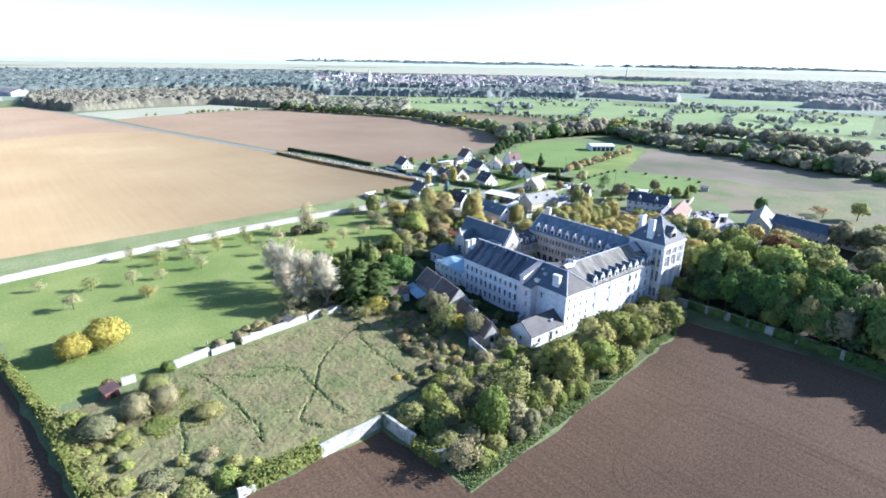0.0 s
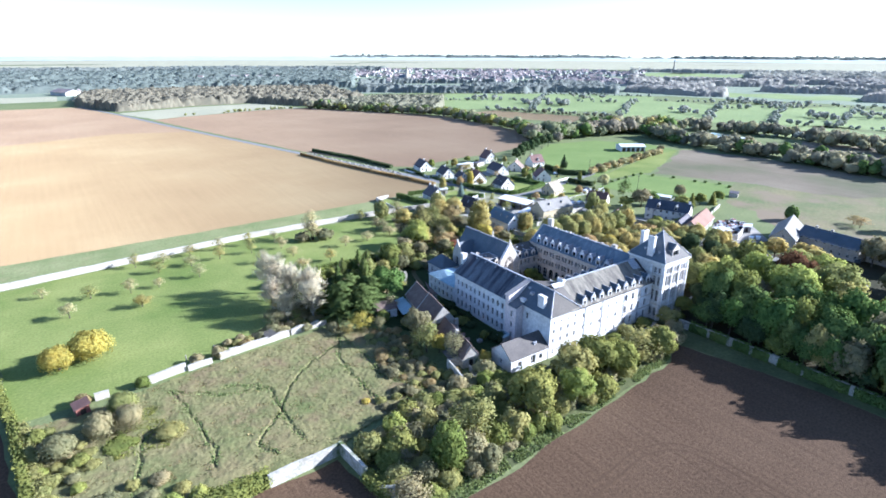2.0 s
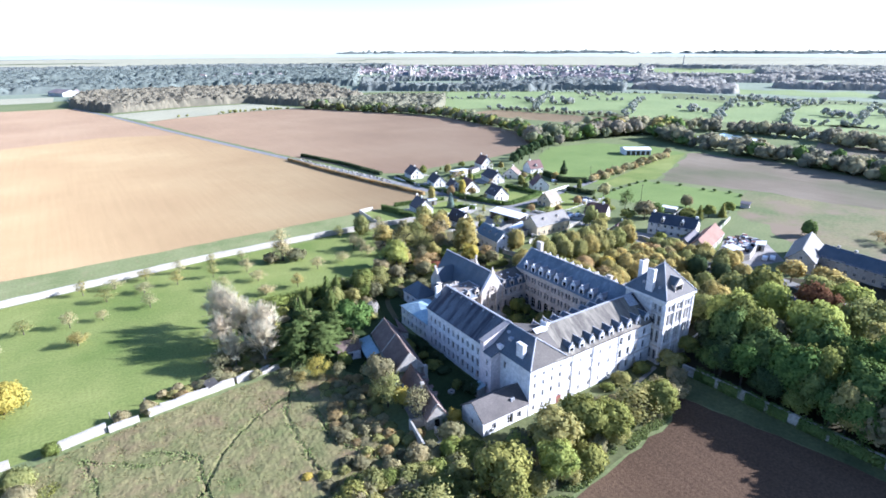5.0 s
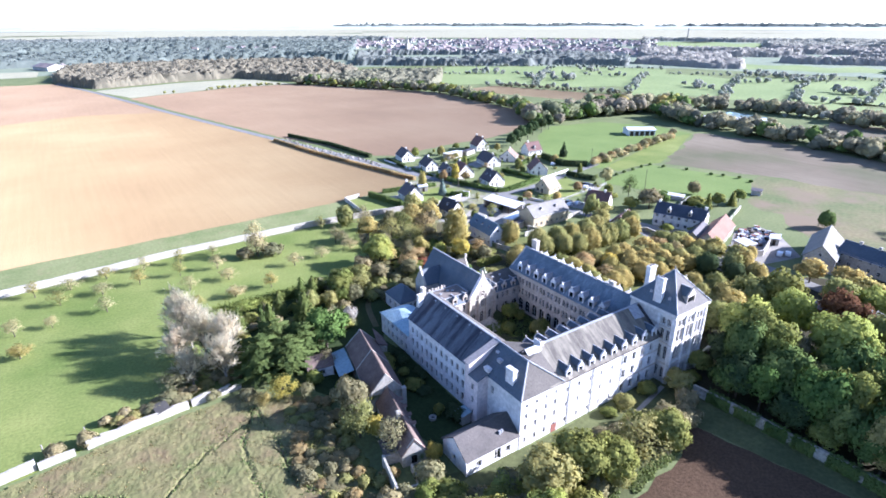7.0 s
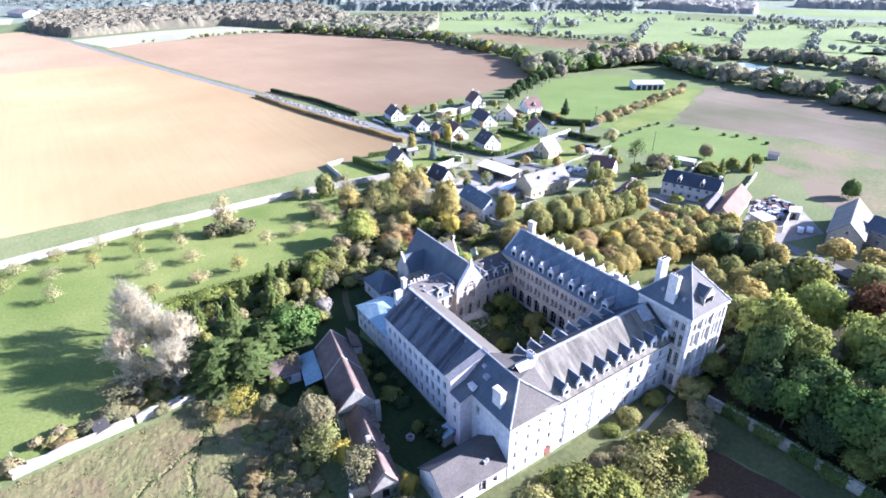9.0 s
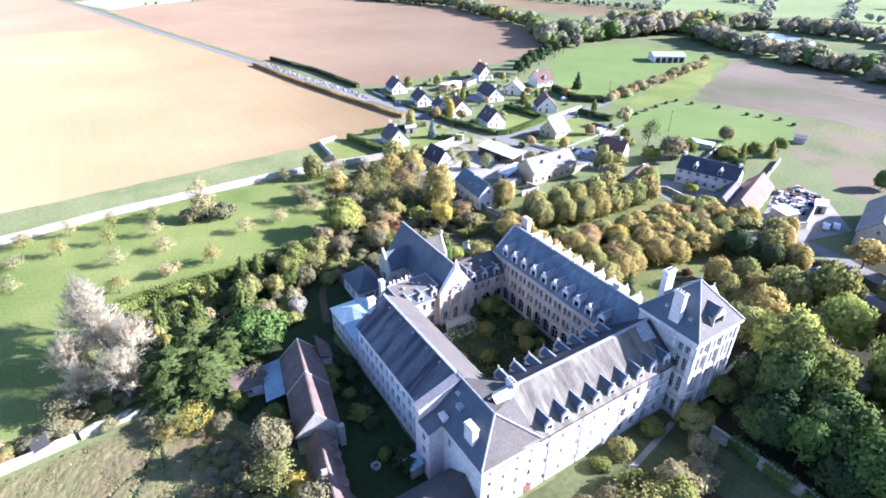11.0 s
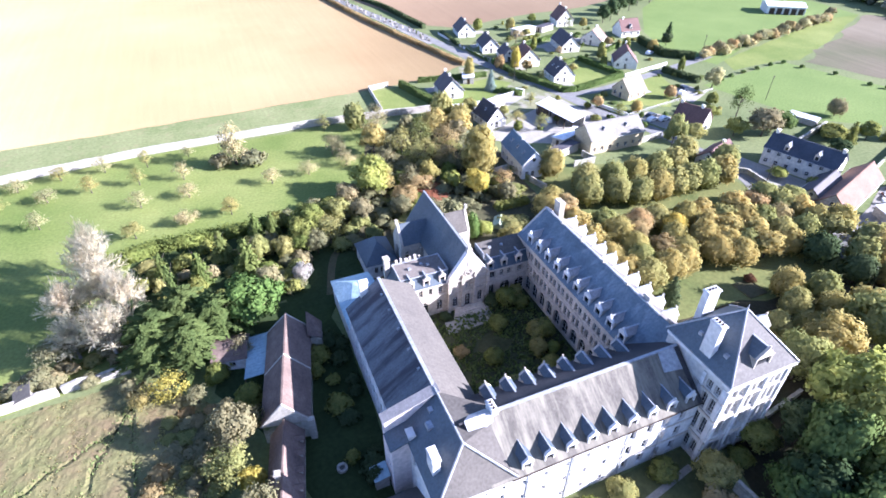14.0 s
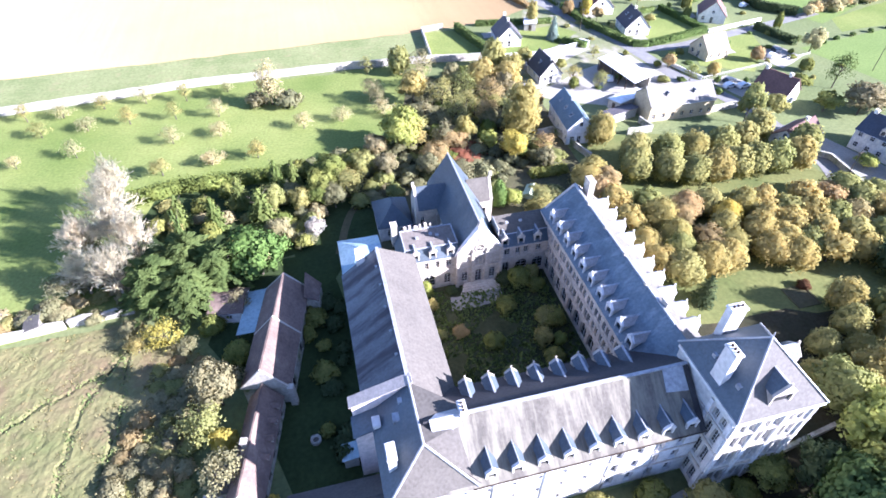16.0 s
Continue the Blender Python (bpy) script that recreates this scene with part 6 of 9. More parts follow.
slab(bm, [(tx1 + 0.35, ty0 - 0.35, te), (tx1 + 0.35, ty1 + 0.35, te), (ax, ay, tz)], 0.25)
part("south_roof", bm, SUNSLATE, T, "pale grey slate slopes, sunlight in their colour")
part("cornice", boxes((tx0 - 0.4, ty0 - 0.4, te - 0.6, tx1 + 0.4, ty0, te - 0.12), (tx0 - 0.4, ty0, te - 0.6, tx0, ty1, te - 0.12), (tx1, ty0, te - 0.6, tx1 + 0.4, ty1, te - 0.12)), RENDER, T, "deep moulded cornice")
part("string_course", boxes((tx0 - 0.2, ty0 - 0.2, 4.6, tx1 + 0.2, ty0, 4.95), (tx0 - 0.2, ty0, 4.6, tx0, ty1 - 8, 4.95), (tx0 - 0.2, ty0 - 0.2, 9.6, tx1 + 0.2, ty0, 9.9), (tx0 - 0.2, ty0, 9.6, tx0, ty1, 9.9), (tx0 - 0.2, ty0 - 0.2, 13.5, tx1 + 0.2, ty0, 13.75), (tx0 - 0.2, ty0, 13.5, tx0, ty1, 13.75)), STONE, T, "moulded stone string courses")
for x in (tx0 + 0.35, tx0 + 4.1, tx0 + 7.4, tx1 - 0.35):
    part("pilaster", boxes((x - 0.3, ty0 - 0.22, 0, x + 0.3, ty0, 16.2)), RENDER, T, "pale stone pilaster")
for y in (ty0 + 0.3, ty0 + 3.9):
    part("pilaster", boxes((tx0 - 0.2, y - 0.3, 0, tx0, y + 0.3, 16.2)), RENDER, T, "pale stone pilaster")
dormer(T, "tower", 150.0, ty0 + 0.5, te + 0.3, 0)
dormer(T, "big", tx1 - 0.6, 80.4, te + 0.5, 90)
chimney(T, 145.3, 79.9, 16.5, 24.1, 0.95, 1.9, RENDER, 3, "tall white rendered chimney stack")
chimney(T, 150.4, 86.0, 10, 23.3, 2.2, 1.1, RENDER, 3, "tall white rendered chimney stack")
bm = bmesh.new()
for c in ((tx0 - 0.4, ty0 - 0.4), (tx1 + 0.4, ty0 - 0.4), (tx0 - 0.4, ty1 + 0.4), (tx1 + 0.4, ty1 + 0.4)):
    tube(bm, (ax, ay, tz + 0.05), (*c, te + 0.05), 0.13, 0.13, 5)
tube(bm, (ax, ay, tz), (ax, ay, tz + 0.9), 0.12, 0.05, 6)
part("hip", bm, LEAD, T, "pale lead hips and spike")
for y in (77.6, 82.2):
    part("skylight", boxes((145.75, y - 0.32, 19.1, 146.35, y + 0.32, 19.95)), LEAD, T, "small framed roof light")


# ---- barns beside the abbey ----
B = thing("tiled_barn", "long stone barn with a brown clay-tile roof", "barn", at=(91.2, 111.8, 0), turn=-11.5)
masonry(B, "wall", [((3.5, -10), (3.5, 10.2), 0, 4.4, [(1.6, 0.1, 1.8, 2.8, 0), (5.4, 1.2, 0.9, 1.2, 0), (8.6, 0.1, 1.6, 2.6, 0), (13.0, 1.2, 0.9, 1.2, 0), (16.6, 0.1, 1.8, 2.8, 0)]), ((-3.5, 10.2), (-3.5, -10), 0, 4.4, []), ((-3.5, -10), (3.5, -10), 0, 4.4, []), ((3.5, 10.2), (-3.5, 10.2), 0, 4.4, [])], RUBBLE, "old pale rubble wall", frame_mat=WOODDARK)
for y0, y1, nm in ((-10, 0, "south"), (0, 10.2, "north")):
    bm = bmesh.new()
    gable_roof(bm, -3.5, 3.5, y0 + 0.02, y1 - 0.02, 4.5, 8.5 if nm == "south" else 8.1, 0.22, 0.3, "y")
    part("roof", bm, TILE, B, "brown clay-tile roof")
for y, zr in ((-10.2, 8.9), (0.0, 8.75), (10.0, 8.3)):
    bm = bmesh.new()
    gable_end(bm, (-3.8, y), (3.8, y), 4.2, zr - 0.12, 0.3)
    part("gable", bm, LIMEWALL, B, "pale gable with raised coping")
part("ridge", boxes((-0.14, -10, 8.42, 0.14, 0, 8.62), (-0.12, 0, 8.02, 0.12, 10.2, 8.2)), TILE, B)
part("kneeler", boxes((3.2, -10.6, 0, 4.2, -9.7, 4.6)), LIMEWALL, B, "pale stone corner pier")
bm = bmesh.new()
slab(bm, [(3.3, 7.2, 5.0), (5.8, 7.2, 4.0), (5.8, 11.4, 4.0), (3.3, 11.4, 7.0)], 0.2)
part("side_roof", bm, TILE, B, "small brown side roof")
part("side_wall", boxes((3.5, 7.4, 0, 5.6, 11.2, 3.9)), RUBBLE, B, "old rubble side wall")

B2 = thing("low_barn", "long low tiled barn with small stone wall piers", "barn", at=(91.2, 111.8, 0), turn=-11.5)
masonry(B2, "wall", [((2.3, -27), (2.3, -10.6), 0, 2.9, rows_of(1.0, 3.2, 5, 0.2, 1.3, 2.0)), ((-2.3, -10.6), (-2.3, -27), 0, 2.9, []), ((-2.3, -27), (2.3, -27), 0, 2.9, [(1.7, 0.2, 1.2, 2.0, 0)])], RUBBLE, "old pale rubble wall", frame_mat=WOODDARK)
bm = bmesh.new()
gable_roof(bm, -2.3, 2.3, -27.2, -10.6, 3.0, 6.0, 0.2, 0.3, "y")
part("roof", bm, TILE, B2, "brown clay-tile roof with worn patches")
bm = bmesh.new()
gable_end(bm, (-2.4, -27.1), (2.4, -27.1), 2.8, 6.1, 0.35)
part("gable", bm, LIMEWALL, B2, "pale gable wall")
part("ridge", boxes((-0.12, -27, 5.94, 0.12, -10.6, 6.12)), TILE, B2)
for y in (-12.8, -15.2, -17.9, -20.6):
    bm = boxes((1.5, y - 0.3, 3.1, 2.4, y + 0.3, 4.0))
    dm = part("dormer", bm, LIMEWALL, B2, "small pale roof dormer")
    bm = bmesh.new()
    slab(bm, [(0.9, y, 4.5), (2.6, y, 4.4), (2.6, y + 0.55, 3.9), (0.9, y + 0.55, 4.0)], 0.08)
    slab(bm, [(0.9, y, 4.5), (2.6, y, 4.4), (2.6, y - 0.55, 3.9), (0.9, y - 0.55, 4.0)], 0.08)
    part("dormer_roof", bm, TILE, dm, "brown tiled dormer roof")
chimney(B2, -0.6, -19.8, 4.5, 6.9, 0.7, 0.7, LIMEWALL)

R_ = thing("ruined_shed", "roofless ruined shed with overgrown stone walls", "ruin", at=(91.2, 111.8, 0), turn=-11.5)
for i, (x0, y0, x1, y1, h) in enumerate(((-5.6, -33.5, -5.2, -25, 2.6), (-5.2, -33.5, -1.0, -33.1, 1.9), (-1.2, -33.1, -0.8, -28, 1.5), (-5.2, -25.3, -2.3, -24.9, 2.3))):
    part("wall", boxes((x0, y0, 0, x1, y1, h)), RUBBLE, R_, "broken rubble wall")
bm = bmesh.new()
slab(bm, [(-5.2, -25, 2.4), (-2.4, -25, 3.0), (-2.4, -21, 3.0), (-5.2, -21, 2.4)], 0.15)
part("roof", bm, SLATEGREY, R_, "sagging grey roof remnant")

Y_ = thing("garden_shed", "small white shed with a grey-brown tiled roof", "shed", at=(83.0, 122.6, 0), turn=-11.5)
masonry(Y_, "wall", [((-3, -2.6), (2.6, -2.6), 0, 2.6, [(0.8, 0.6, 0.8, 1.2, 0), (2.6, 0.7, 1.1, 1.2, 0)]), ((-3, 3), (-3, -2.6), 0, 2.6, []), ((2.6, -2.6), (2.6, 3), 0, 2.6, []), ((2.6, 3), (-3, 3), 0, 2.6, [])], RENDER, "white rendered wall")
bm = bmesh.new()
slab(bm, [(-3.3, -2.9, 2.5), (2.9, -2.9, 2.7), (2.9, 0.5, 4.2), (-3.3, 0.5, 4.0)], 0.18)
slab(bm, [(-3.3, 0.5, 4.0), (2.9, 0.5, 4.2), (2.9, 3.4, 2.6), (-3.3, 3.4, 2.5)], 0.18)
part("roof", bm, TILE, Y_, "grey-brown tiled roof")
L_ = thing("zinc_lean_to", "light blue corrugated metal lean-to against the barn", "shed", at=(86.9, 119.2, 0), turn=-11.5)
bm = bmesh.new()
slab(bm, [(-1.7, -5, 2.6), (1.8, -5, 3.4), (1.8, 4.8, 3.4), (-1.7, 4.8, 2.6)], 0.08)
part("roof", bm, ZINC, L_, "light blue corrugated sheet roof")
for i in range(15):
    y = -4.8 + i * 0.67
    bm = bmesh.new()
    tube(bm, (-1.68, y, 2.64), (1.78, y, 3.44), 0.06, 0.06, 4)
    part("rib", bm, ZINC, L_)
for x, y in ((-1.6, -4.8), (-1.6, 0), (-1.6, 4.6), (1.6, -4.8), (1.6, 4.6)):
    part("post", boxes((x - 0.08, y - 0.08, 0, x + 0.08, y + 0.08, 2.6 if x < 0 else 3.3)), WOODDARK, L_)
K = thing("store_box", "small pale blue sheet-metal store against the wall", "shed", at=(100.1, 89.9, 0))
part("body", boxes((-1.0, -1.1, 0, 1.0, 1.1, 2.3)), LIMEWALL, K, "pale panelled body")
part("door", boxes((-1.05, -0.6, 0.1, -1.0, 0.5, 2.0)), FRAME, K)
bm = bmesh.new()
slab(bm, [(-1.2, -1.3, 2.35), (1.2, -1.3, 2.75), (1.2, 1.3, 2.75), (-1.2, 1.3, 2.35)], 0.1)
part("roof", bm, ZINC, K, "light blue metal roof")
wl = thing("stone_well", "round mossy stone well head on the grass", "well", at=(95.4, 94.0, 0))
for k in range(14):
    a0, a1 = k * math.tau / 14, (k + 0.92) * math.tau / 14
    bm = bmesh.new()
    prism(bm, [(r * math.cos(a), r * math.sin(a)) for r, a in ((0.45, a0), (0.8, a0), (0.8, a1), (0.45, a1))], 0, 0.46 + 0.06 * (k % 3))
    part("stone", bm, RUBBLE, wl)
bm = bmesh.new()
prism(bm, [(0.46 * math.cos(k * math.tau / 14), 0.46 * math.sin(k * math.tau / 14)) for k in range(14)], 0, 0.25)
part("cover", bm, SLATEGREY, wl, "grey stone cover")


# ---- walls of the grounds ----
def stone_wall(name, line, h, thick, mat, label, uneven=0.12, seed=1):
    """A free-standing wall with an uneven top and a coping of its own."""
    r = random.Random(seed)
    e = thing(name, label, "wall")
    bm, cp = bmesh.new(), bmesh.new()
    for (ax, ay), (bx, by) in zip(line[:-1], line[1:]):
        ln = math.dist((ax, ay), (bx, by))
        k = max(1, int(ln / 2.5))
        d = Vector((bx - ax, by - ay)) / ln
        s = Vector((-d.y, d.x)) * thick / 2
        hs = [h + r.uniform(-uneven, uneven) for _ in range(k + 1)]
        for i in range(k):
            p, q = Vector((ax, ay)) + d * ln * i / k, Vector((ax, ay)) + d * ln * (i + 1) / k
            for b, z0, z1, sc, lift in ((bm, -0.1, None, 1.0, 0.0), (cp, None, None, 1.18, 0.12)):
                c = []
                for pt, hh in ((p - s * sc, hs[i]), (q - s * sc, hs[i + 1]), (q + s * sc, hs[i + 1]), (p + s * sc, hs[i])):
                    c.append((pt.x, pt.y, hh))
                lo = [b.verts.new((x, y, -0.1 if lift == 0 else z)) for x, y, z in c]
                hi = [b.verts.new((x, y, z + lift)) for x, y, z in c]
                b.faces.new(hi), b.faces.new(lo[::-1])
                for j in range(4):
                    b.faces.new((lo[j], lo[(j + 1) % 4], hi[(j + 1) % 4], hi[j]))
    bmesh.ops.remove_doubles(bm, verts=bm.verts, dist=0.001)
    bmesh.ops.remove_doubles(cp, verts=cp.verts, dist=0.001)
    part("masonry", bm, mat, e)
    part("coping", cp, mat, e)
    return e


stone_wall("estate_wall", [(-90, 201), (-8, 206.5), (30, 211), (70, 215.2), (115, 216), (142, 214.5), (160, 212)], 2.1, 0.5, LIMEWALL, "long high whitewashed estate wall beside the orchard", 0.1, 1)
for i, ln in enumerate(([(20.2, 121.7), (24.5, 122.4), (28.6, 123.0)], [(28.9, 122.5), (34.6, 123.2)], [(36.5, 123.6), (39, 124), (55, 125.6)], [(55.6, 125.8), (66, 126.5)])):
    stone_wall("garden_wall", ln, (1.8, 1.2, 1.9, 1.7)[i], 0.5, LIMEWALL, "broken whitewashed garden wall above the meadow", 0.35, 5 + i)
stone_wall("garden_wall", [(9.6, 121.3), (12.4, 121.4)], 1.7, 0.5, LIMEWALL, "broken stump of the whitewashed garden wall", 0.3, 9)
stone_wall("boundary_wall", [(-13, 163), (-4.9, 120.5), (-1.6, 89), (0, 74)], 1.3, 0.5, RUBBLE, "low overgrown boundary wall beside the ploughed field", 0.2, 11)
stone_wall("boundary_wall", [(32.5, 74.3), (46.3, 75.1)], 2.6, 0.5, RUBBLE, "patched pale boundary wall with ivy", 0.2, 12)
stone_wall("boundary_wall", [(46.5, 75.3), (47.3, 66.0)], 2.8, 0.5, RUBBLE, "pale boundary wall turning at the field corner", 0.15, 13)
stone_wall("boundary_wall", [(47.6, 61.6), (49.6, 59.8)], 2.2, 0.6, RUBBLE, "broken pale wall stump beside the field", 0.4, 14)
stone_wall("boundary_wall", [(17.5, 73.6), (20.5, 73.9)], 1.6, 0.5, RUBBLE, "broken pale wall stump beside the field", 0.4, 15)
stone_wall("boundary_wall", [(146.6, 69), (147.8, 55), (148.4, 40), (149, 18), (150, -30)], 2.3, 0.5, RUBBLE, "ivy-grown stone wall between wood and field", 0.15, 16)
stone_wall("terrace_wall", [(156.3, 75.5), (170, 77.5)], 1.2, 0.5, RUBBLE, "low stone wall beside the tower", 0.1, 17)
stone_wall("lane_wall", [(219.5, 141), (222.7, 138.1), (221.7, 127.3)], 1.4, 0.5, RUBBLE, "grey stone lane wall before the manor", 0.05, 18)
stone_wall("yard_wall", [(224.7, 104.2), (234.7, 99.9), (253.6, 106)], 2.2, 0.4, LIMEWALL, "pale yard wall round the cluttered yard", 0.05, 19)
stone_wall("plot_wall", [(143.1, 239), (141.4, 217.5)], 1.7, 0.3, LIMEWALL, "white wall round a walled plot", 0.02, 20)
stone_wall("plot_wall", [(143.1, 239), (151, 240.5)], 1.7, 0.3, LIMEWALL, "white wall round a walled plot", 0.02, 21)
stone_wall("farm_wall", [(252, 146), (271, 151.7)], 2.0, 0.5, RUBBLE, "pale garden wall behind the manor", 0.1, 22)
stone_wall("farm_wall", [(250, 123), (279, 132.5)], 1.5, 0.4, RUBBLE, "pale garden wall beside the orange barn", 0.1, 23)
for i, (x, y) in enumerate(((36.5, 128.8), (44.0, 130.4), (29.5, 127.6), (51.5, 131.6))):
    fp = thing("fence_post", "weathered pale fence post in the orchard grass", "fence post", "orchard fence posts", at=(x, y, 0), turn=i * 17)
    part("post", boxes((-0.09, -0.09, -0.2, 0.09, 0.09, 1.6 - 0.2 * (i % 2))), PALEBARK, fp)
    part("cap", boxes((-0.12, -0.12, 1.6 - 0.2 * (i % 2), 0.12, 0.12, 1.66 - 0.2 * (i % 2))), PALEBARK, fp)
stone_wall("garden_wall", [(154, 165), (162, 166), (166, 152)], 1.6, 0.4, RUBBLE, "old garden wall behind the chapel", 0.1, 24)
hedge([(19, 75), (33, 75.4)], 2.6, 2.3, "ivy", "thick ivy-covered wall beside the ploughed field", "ivy_hedge", 3, 22, 0.25)
hedge([(47.2, 66.2), (48.4, 60)], 1.8, 2.0, "ivy", "ivy heap over a fallen wall", "ivy_hedge", 4, 22, 0.3)
for i, (y0, y1) in enumerate(((66, 61), (60, 55.8), (54, 50), (49, 45.2), (43, 38), (37.2, 28), (27, 8))):
    hedge([(147.2 + (64 - y0) * 0.04, y0), (147.2 + (64 - y1) * 0.04, y1)], 1.3, 2.45, "hedge", "ivy climbing over the stone wall", "ivy_hedge", 30 + i, 22, 0.2)
hedge([(-13, 163), (-4.9, 120.5), (-1.6, 89), (0, 74)], 1.5, 1.75, "ivy", "ivy covering the low boundary wall", "ivy_hedge", 6, 12, 0.25)
hedge([(-3.5, 119), (0, 92), (1.2, 80)], 1.6, 1.4, "olive", "bramble hedge along the low wall", "hedge", 5, 18, 0.3)


# ---- meadow with trodden paths ----
PATHS = [[(23.6, 115.6), (26.1, 101.3), (26.9, 91.1), (25.9, 84.5)], [(34, 111), (41.5, 104.7), (41.9, 94.3), (42.2, 83.8)], [(41.9, 94.3), (46.7, 102.2), (53.7, 108.5), (64.2, 114.5)],
         [(66.5, 118), (61.5, 107.9), (60.3, 93.3), (60.8, 86)], [(66.5, 118), (67, 104), (66.5, 93.6), (72, 85)], [(16.3, 101.8), (14.8, 94.3), (13, 86.2)], [(23.6, 115.6), (32, 108), (41.5, 104.7)], [(41.9, 94.3), (35, 88), (36, 82)]]
MEADOW = [(1, 75.5), (46.3, 76), (52, 79), (66, 82), (77, 86), (78, 104), (78, 114), (67, 124), (39, 122.5), (20, 119.5), (8, 117), (-3, 118)]


def winding(ln, k):
    """A path that wanders a little, as feet do."""
    return [(x + 0.7 * noise.noise((x * 0.25, y * 0.25, 3)) + 0.3 * noise.noise((x * 0.8, y * 0.8, 4)), y + 0.7 * noise.noise((x * 0.25, y * 0.25, 8)) + 0.3 * noise.noise((x * 0.8, y * 0.8, 9))) for x, y in smooth(ln, k)]


TRODDEN = np.array([p for ln in PATHS for p in winding(ln, 24)])


def off_path(x, y):
    return float(np.min(np.hypot(TRODDEN[:, 0] - x, TRODDEN[:, 1] - y)))


step = 0.5
nx, ny_ = int(84 / step), int(52 / step)
gv, gf = [], []
for j in range(ny_ + 1):
    for i in range(nx + 1):
        x, y = -5 + i * step, 74.5 + j * step
        d = off_path(x, y)
        hgt = 0.1 + 0.16 * noise.noise((x * 0.35, y * 0.35, 0)) + 0.12 * noise.noise((x * 1.1, y * 1.1, 5))
        gv.append((x, y, 0.05 + max(0.0, hgt + 0.15) * min(1.0, max(0.0, (d - 0.15) / 0.35))))
for j in range(ny_):
    for i in range(nx):
        if inside(-5 + (i + 0.5) * step, 74.5 + (j + 0.5) * step, MEADOW):
            a = j * (nx + 1) + i
            gf.append((a, a + 1, a + nx + 2, a + nx + 1))
tagged(new("meadow", raw("meadow", gv, gf, ROUGH)), "rough dry meadow of tussocks crossed by trodden paths", "meadow", kind="structure")
# path ribbons, dark to paint the shade between the tussocks
for ln in PATHS:
    ribbon("footpath", winding(ln, 12), 0.6, 0.1, TRACK, "narrow trodden path through the meadow", "path")


def tufts(name, n, poly, size, leaf, label, seed, clear=0.55, tall=1.4):
    r = np.random.default_rng(seed)
    xs, ys = [p[0] for p in poly], [p[1] for p in poly]
    pts = []
    while len(pts) < n:
        x, y = r.uniform(min(xs), max(xs)), r.uniform(min(ys), max(ys))
        if inside(x, y, poly) and (clear <= 0 or off_path(x, y) > clear) and noise.noise((x * 0.2, y * 0.2, seed)) > -0.25:
            pts.append((x, y))
    c = np.array([(x, y, size * 0.55) for x, y in pts])
    out = []
    for k in range(3):
        nm = unit(n, r) * (1, 1, 0.2)
        out.append(cards(c + r.normal(scale=(size * 0.4, size * 0.4, 0.05), size=(n, 3)), nm, size, r, tall, 0.8))
    v, f, _ = merge(out)
    return tagged(new(name, raw(name, v, f, LEAF[leaf])), label, "grass", kind="stuff")


tufts("dry_grass", 15000, MEADOW, 0.17, "grass", "tussocks of dry meadow grass", 41)
tufts("dry_stalks", 1500, MEADOW, 0.2, "brown", "brown dead stalks among the grass", 46)
def path_edges(n, leaf, label, seed):
    """Rank grass lining the trodden paths."""
    r = np.random.default_rng(seed)
    c = TRODDEN[r.integers(0, len(TRODDEN), n)] + r.normal(size=(n, 2)) * 0.5
    c = c[np.hypot(*(c[:, None, :] - TRODDEN[None]).transpose(2, 0, 1)).min(1) > 0.3]
    c = np.concatenate([c, np.full((len(c), 1), 0.14)], 1)
    v, f, _ = merge([cards(c, unit(len(c), r) * (1, 1, 0.2), 0.2, r, 1.4, 0.8) for _ in range(2)])
    return tagged(new("path_grass", raw("path_grass", v, f, LEAF[leaf])), label, "grass", kind="stuff")


path_edges(4200, "weed", "rank green grass along the trodden paths", 52)
tufts("lush_patch", 1300, [(11, 97), (20, 96), (24, 104), (20, 112), (13, 111), (10, 104)], 0.22, "ivy", "lush green grass beside the round bushes", 53)
tufts("weeds", 4000, MEADOW, 0.16, "weed", "green weeds among the dry grass", 42)
tufts("bramble", 900, [(68, 84), (77, 86), (78, 112), (70, 112)], 0.28, "olive", "tangled brambles beside the barn", 43, 0.3)
tufts("verge_grass", 3000, [(48, 51.5), (76, 54), (128, 59.5), (137, 64), (142, 67), (142, 69), (128, 62), (76, 57), (49, 56)], 0.17, "weed", "rank green grass on the field edge", 44, 0)
tufts("courtyard_weeds", 3200, [(116, 92), (140, 92), (140, 118.5), (116, 118.5)], 0.2, "hedge", "weeds over the courtyard", 45, 0)


# ---- trees of the grounds ----
ORCHARD = [(31.9, 181), (44.7, 182.6), (34, 194.7), (44.7, 195.6), (54.8, 196.6), (66.8, 183.8), (78.3, 184.6), (66.3, 196.4), (57.3, 207.6), (46.6, 207), (79.2, 209), (77.4, 195.1), (65.9, 169.8), (76.9, 171.6),
           (87.6, 171.9), (99.3, 183.5), (109.5, 185), (120, 211), (7, 171.4), (25.2, 168), (0.7, 192), (23.8, 181), (13, 183.7), (36.9, 204.4), (28, 204.5), (120.8, 196), (120.6, 186), (68.2, 206.3)]
for i, (x, y) in enumerate(ORCHARD):
    plant("open", ("orchard", "orchard", "olive", "orchard", "gold")[i % 5], x, y, 3.4 + (i * 37 % 10) * 0.24, 4.8 + (i * 53 % 10) * 0.3, "standing in the orchard grass", "orchard trees")
grove([("ball", "yellow", 3.6, 140.6, 6.4, 8.6), ("ball", "yellow", 10.6, 142.4, 7.6, 10.6)], "in the orchard by the wall")
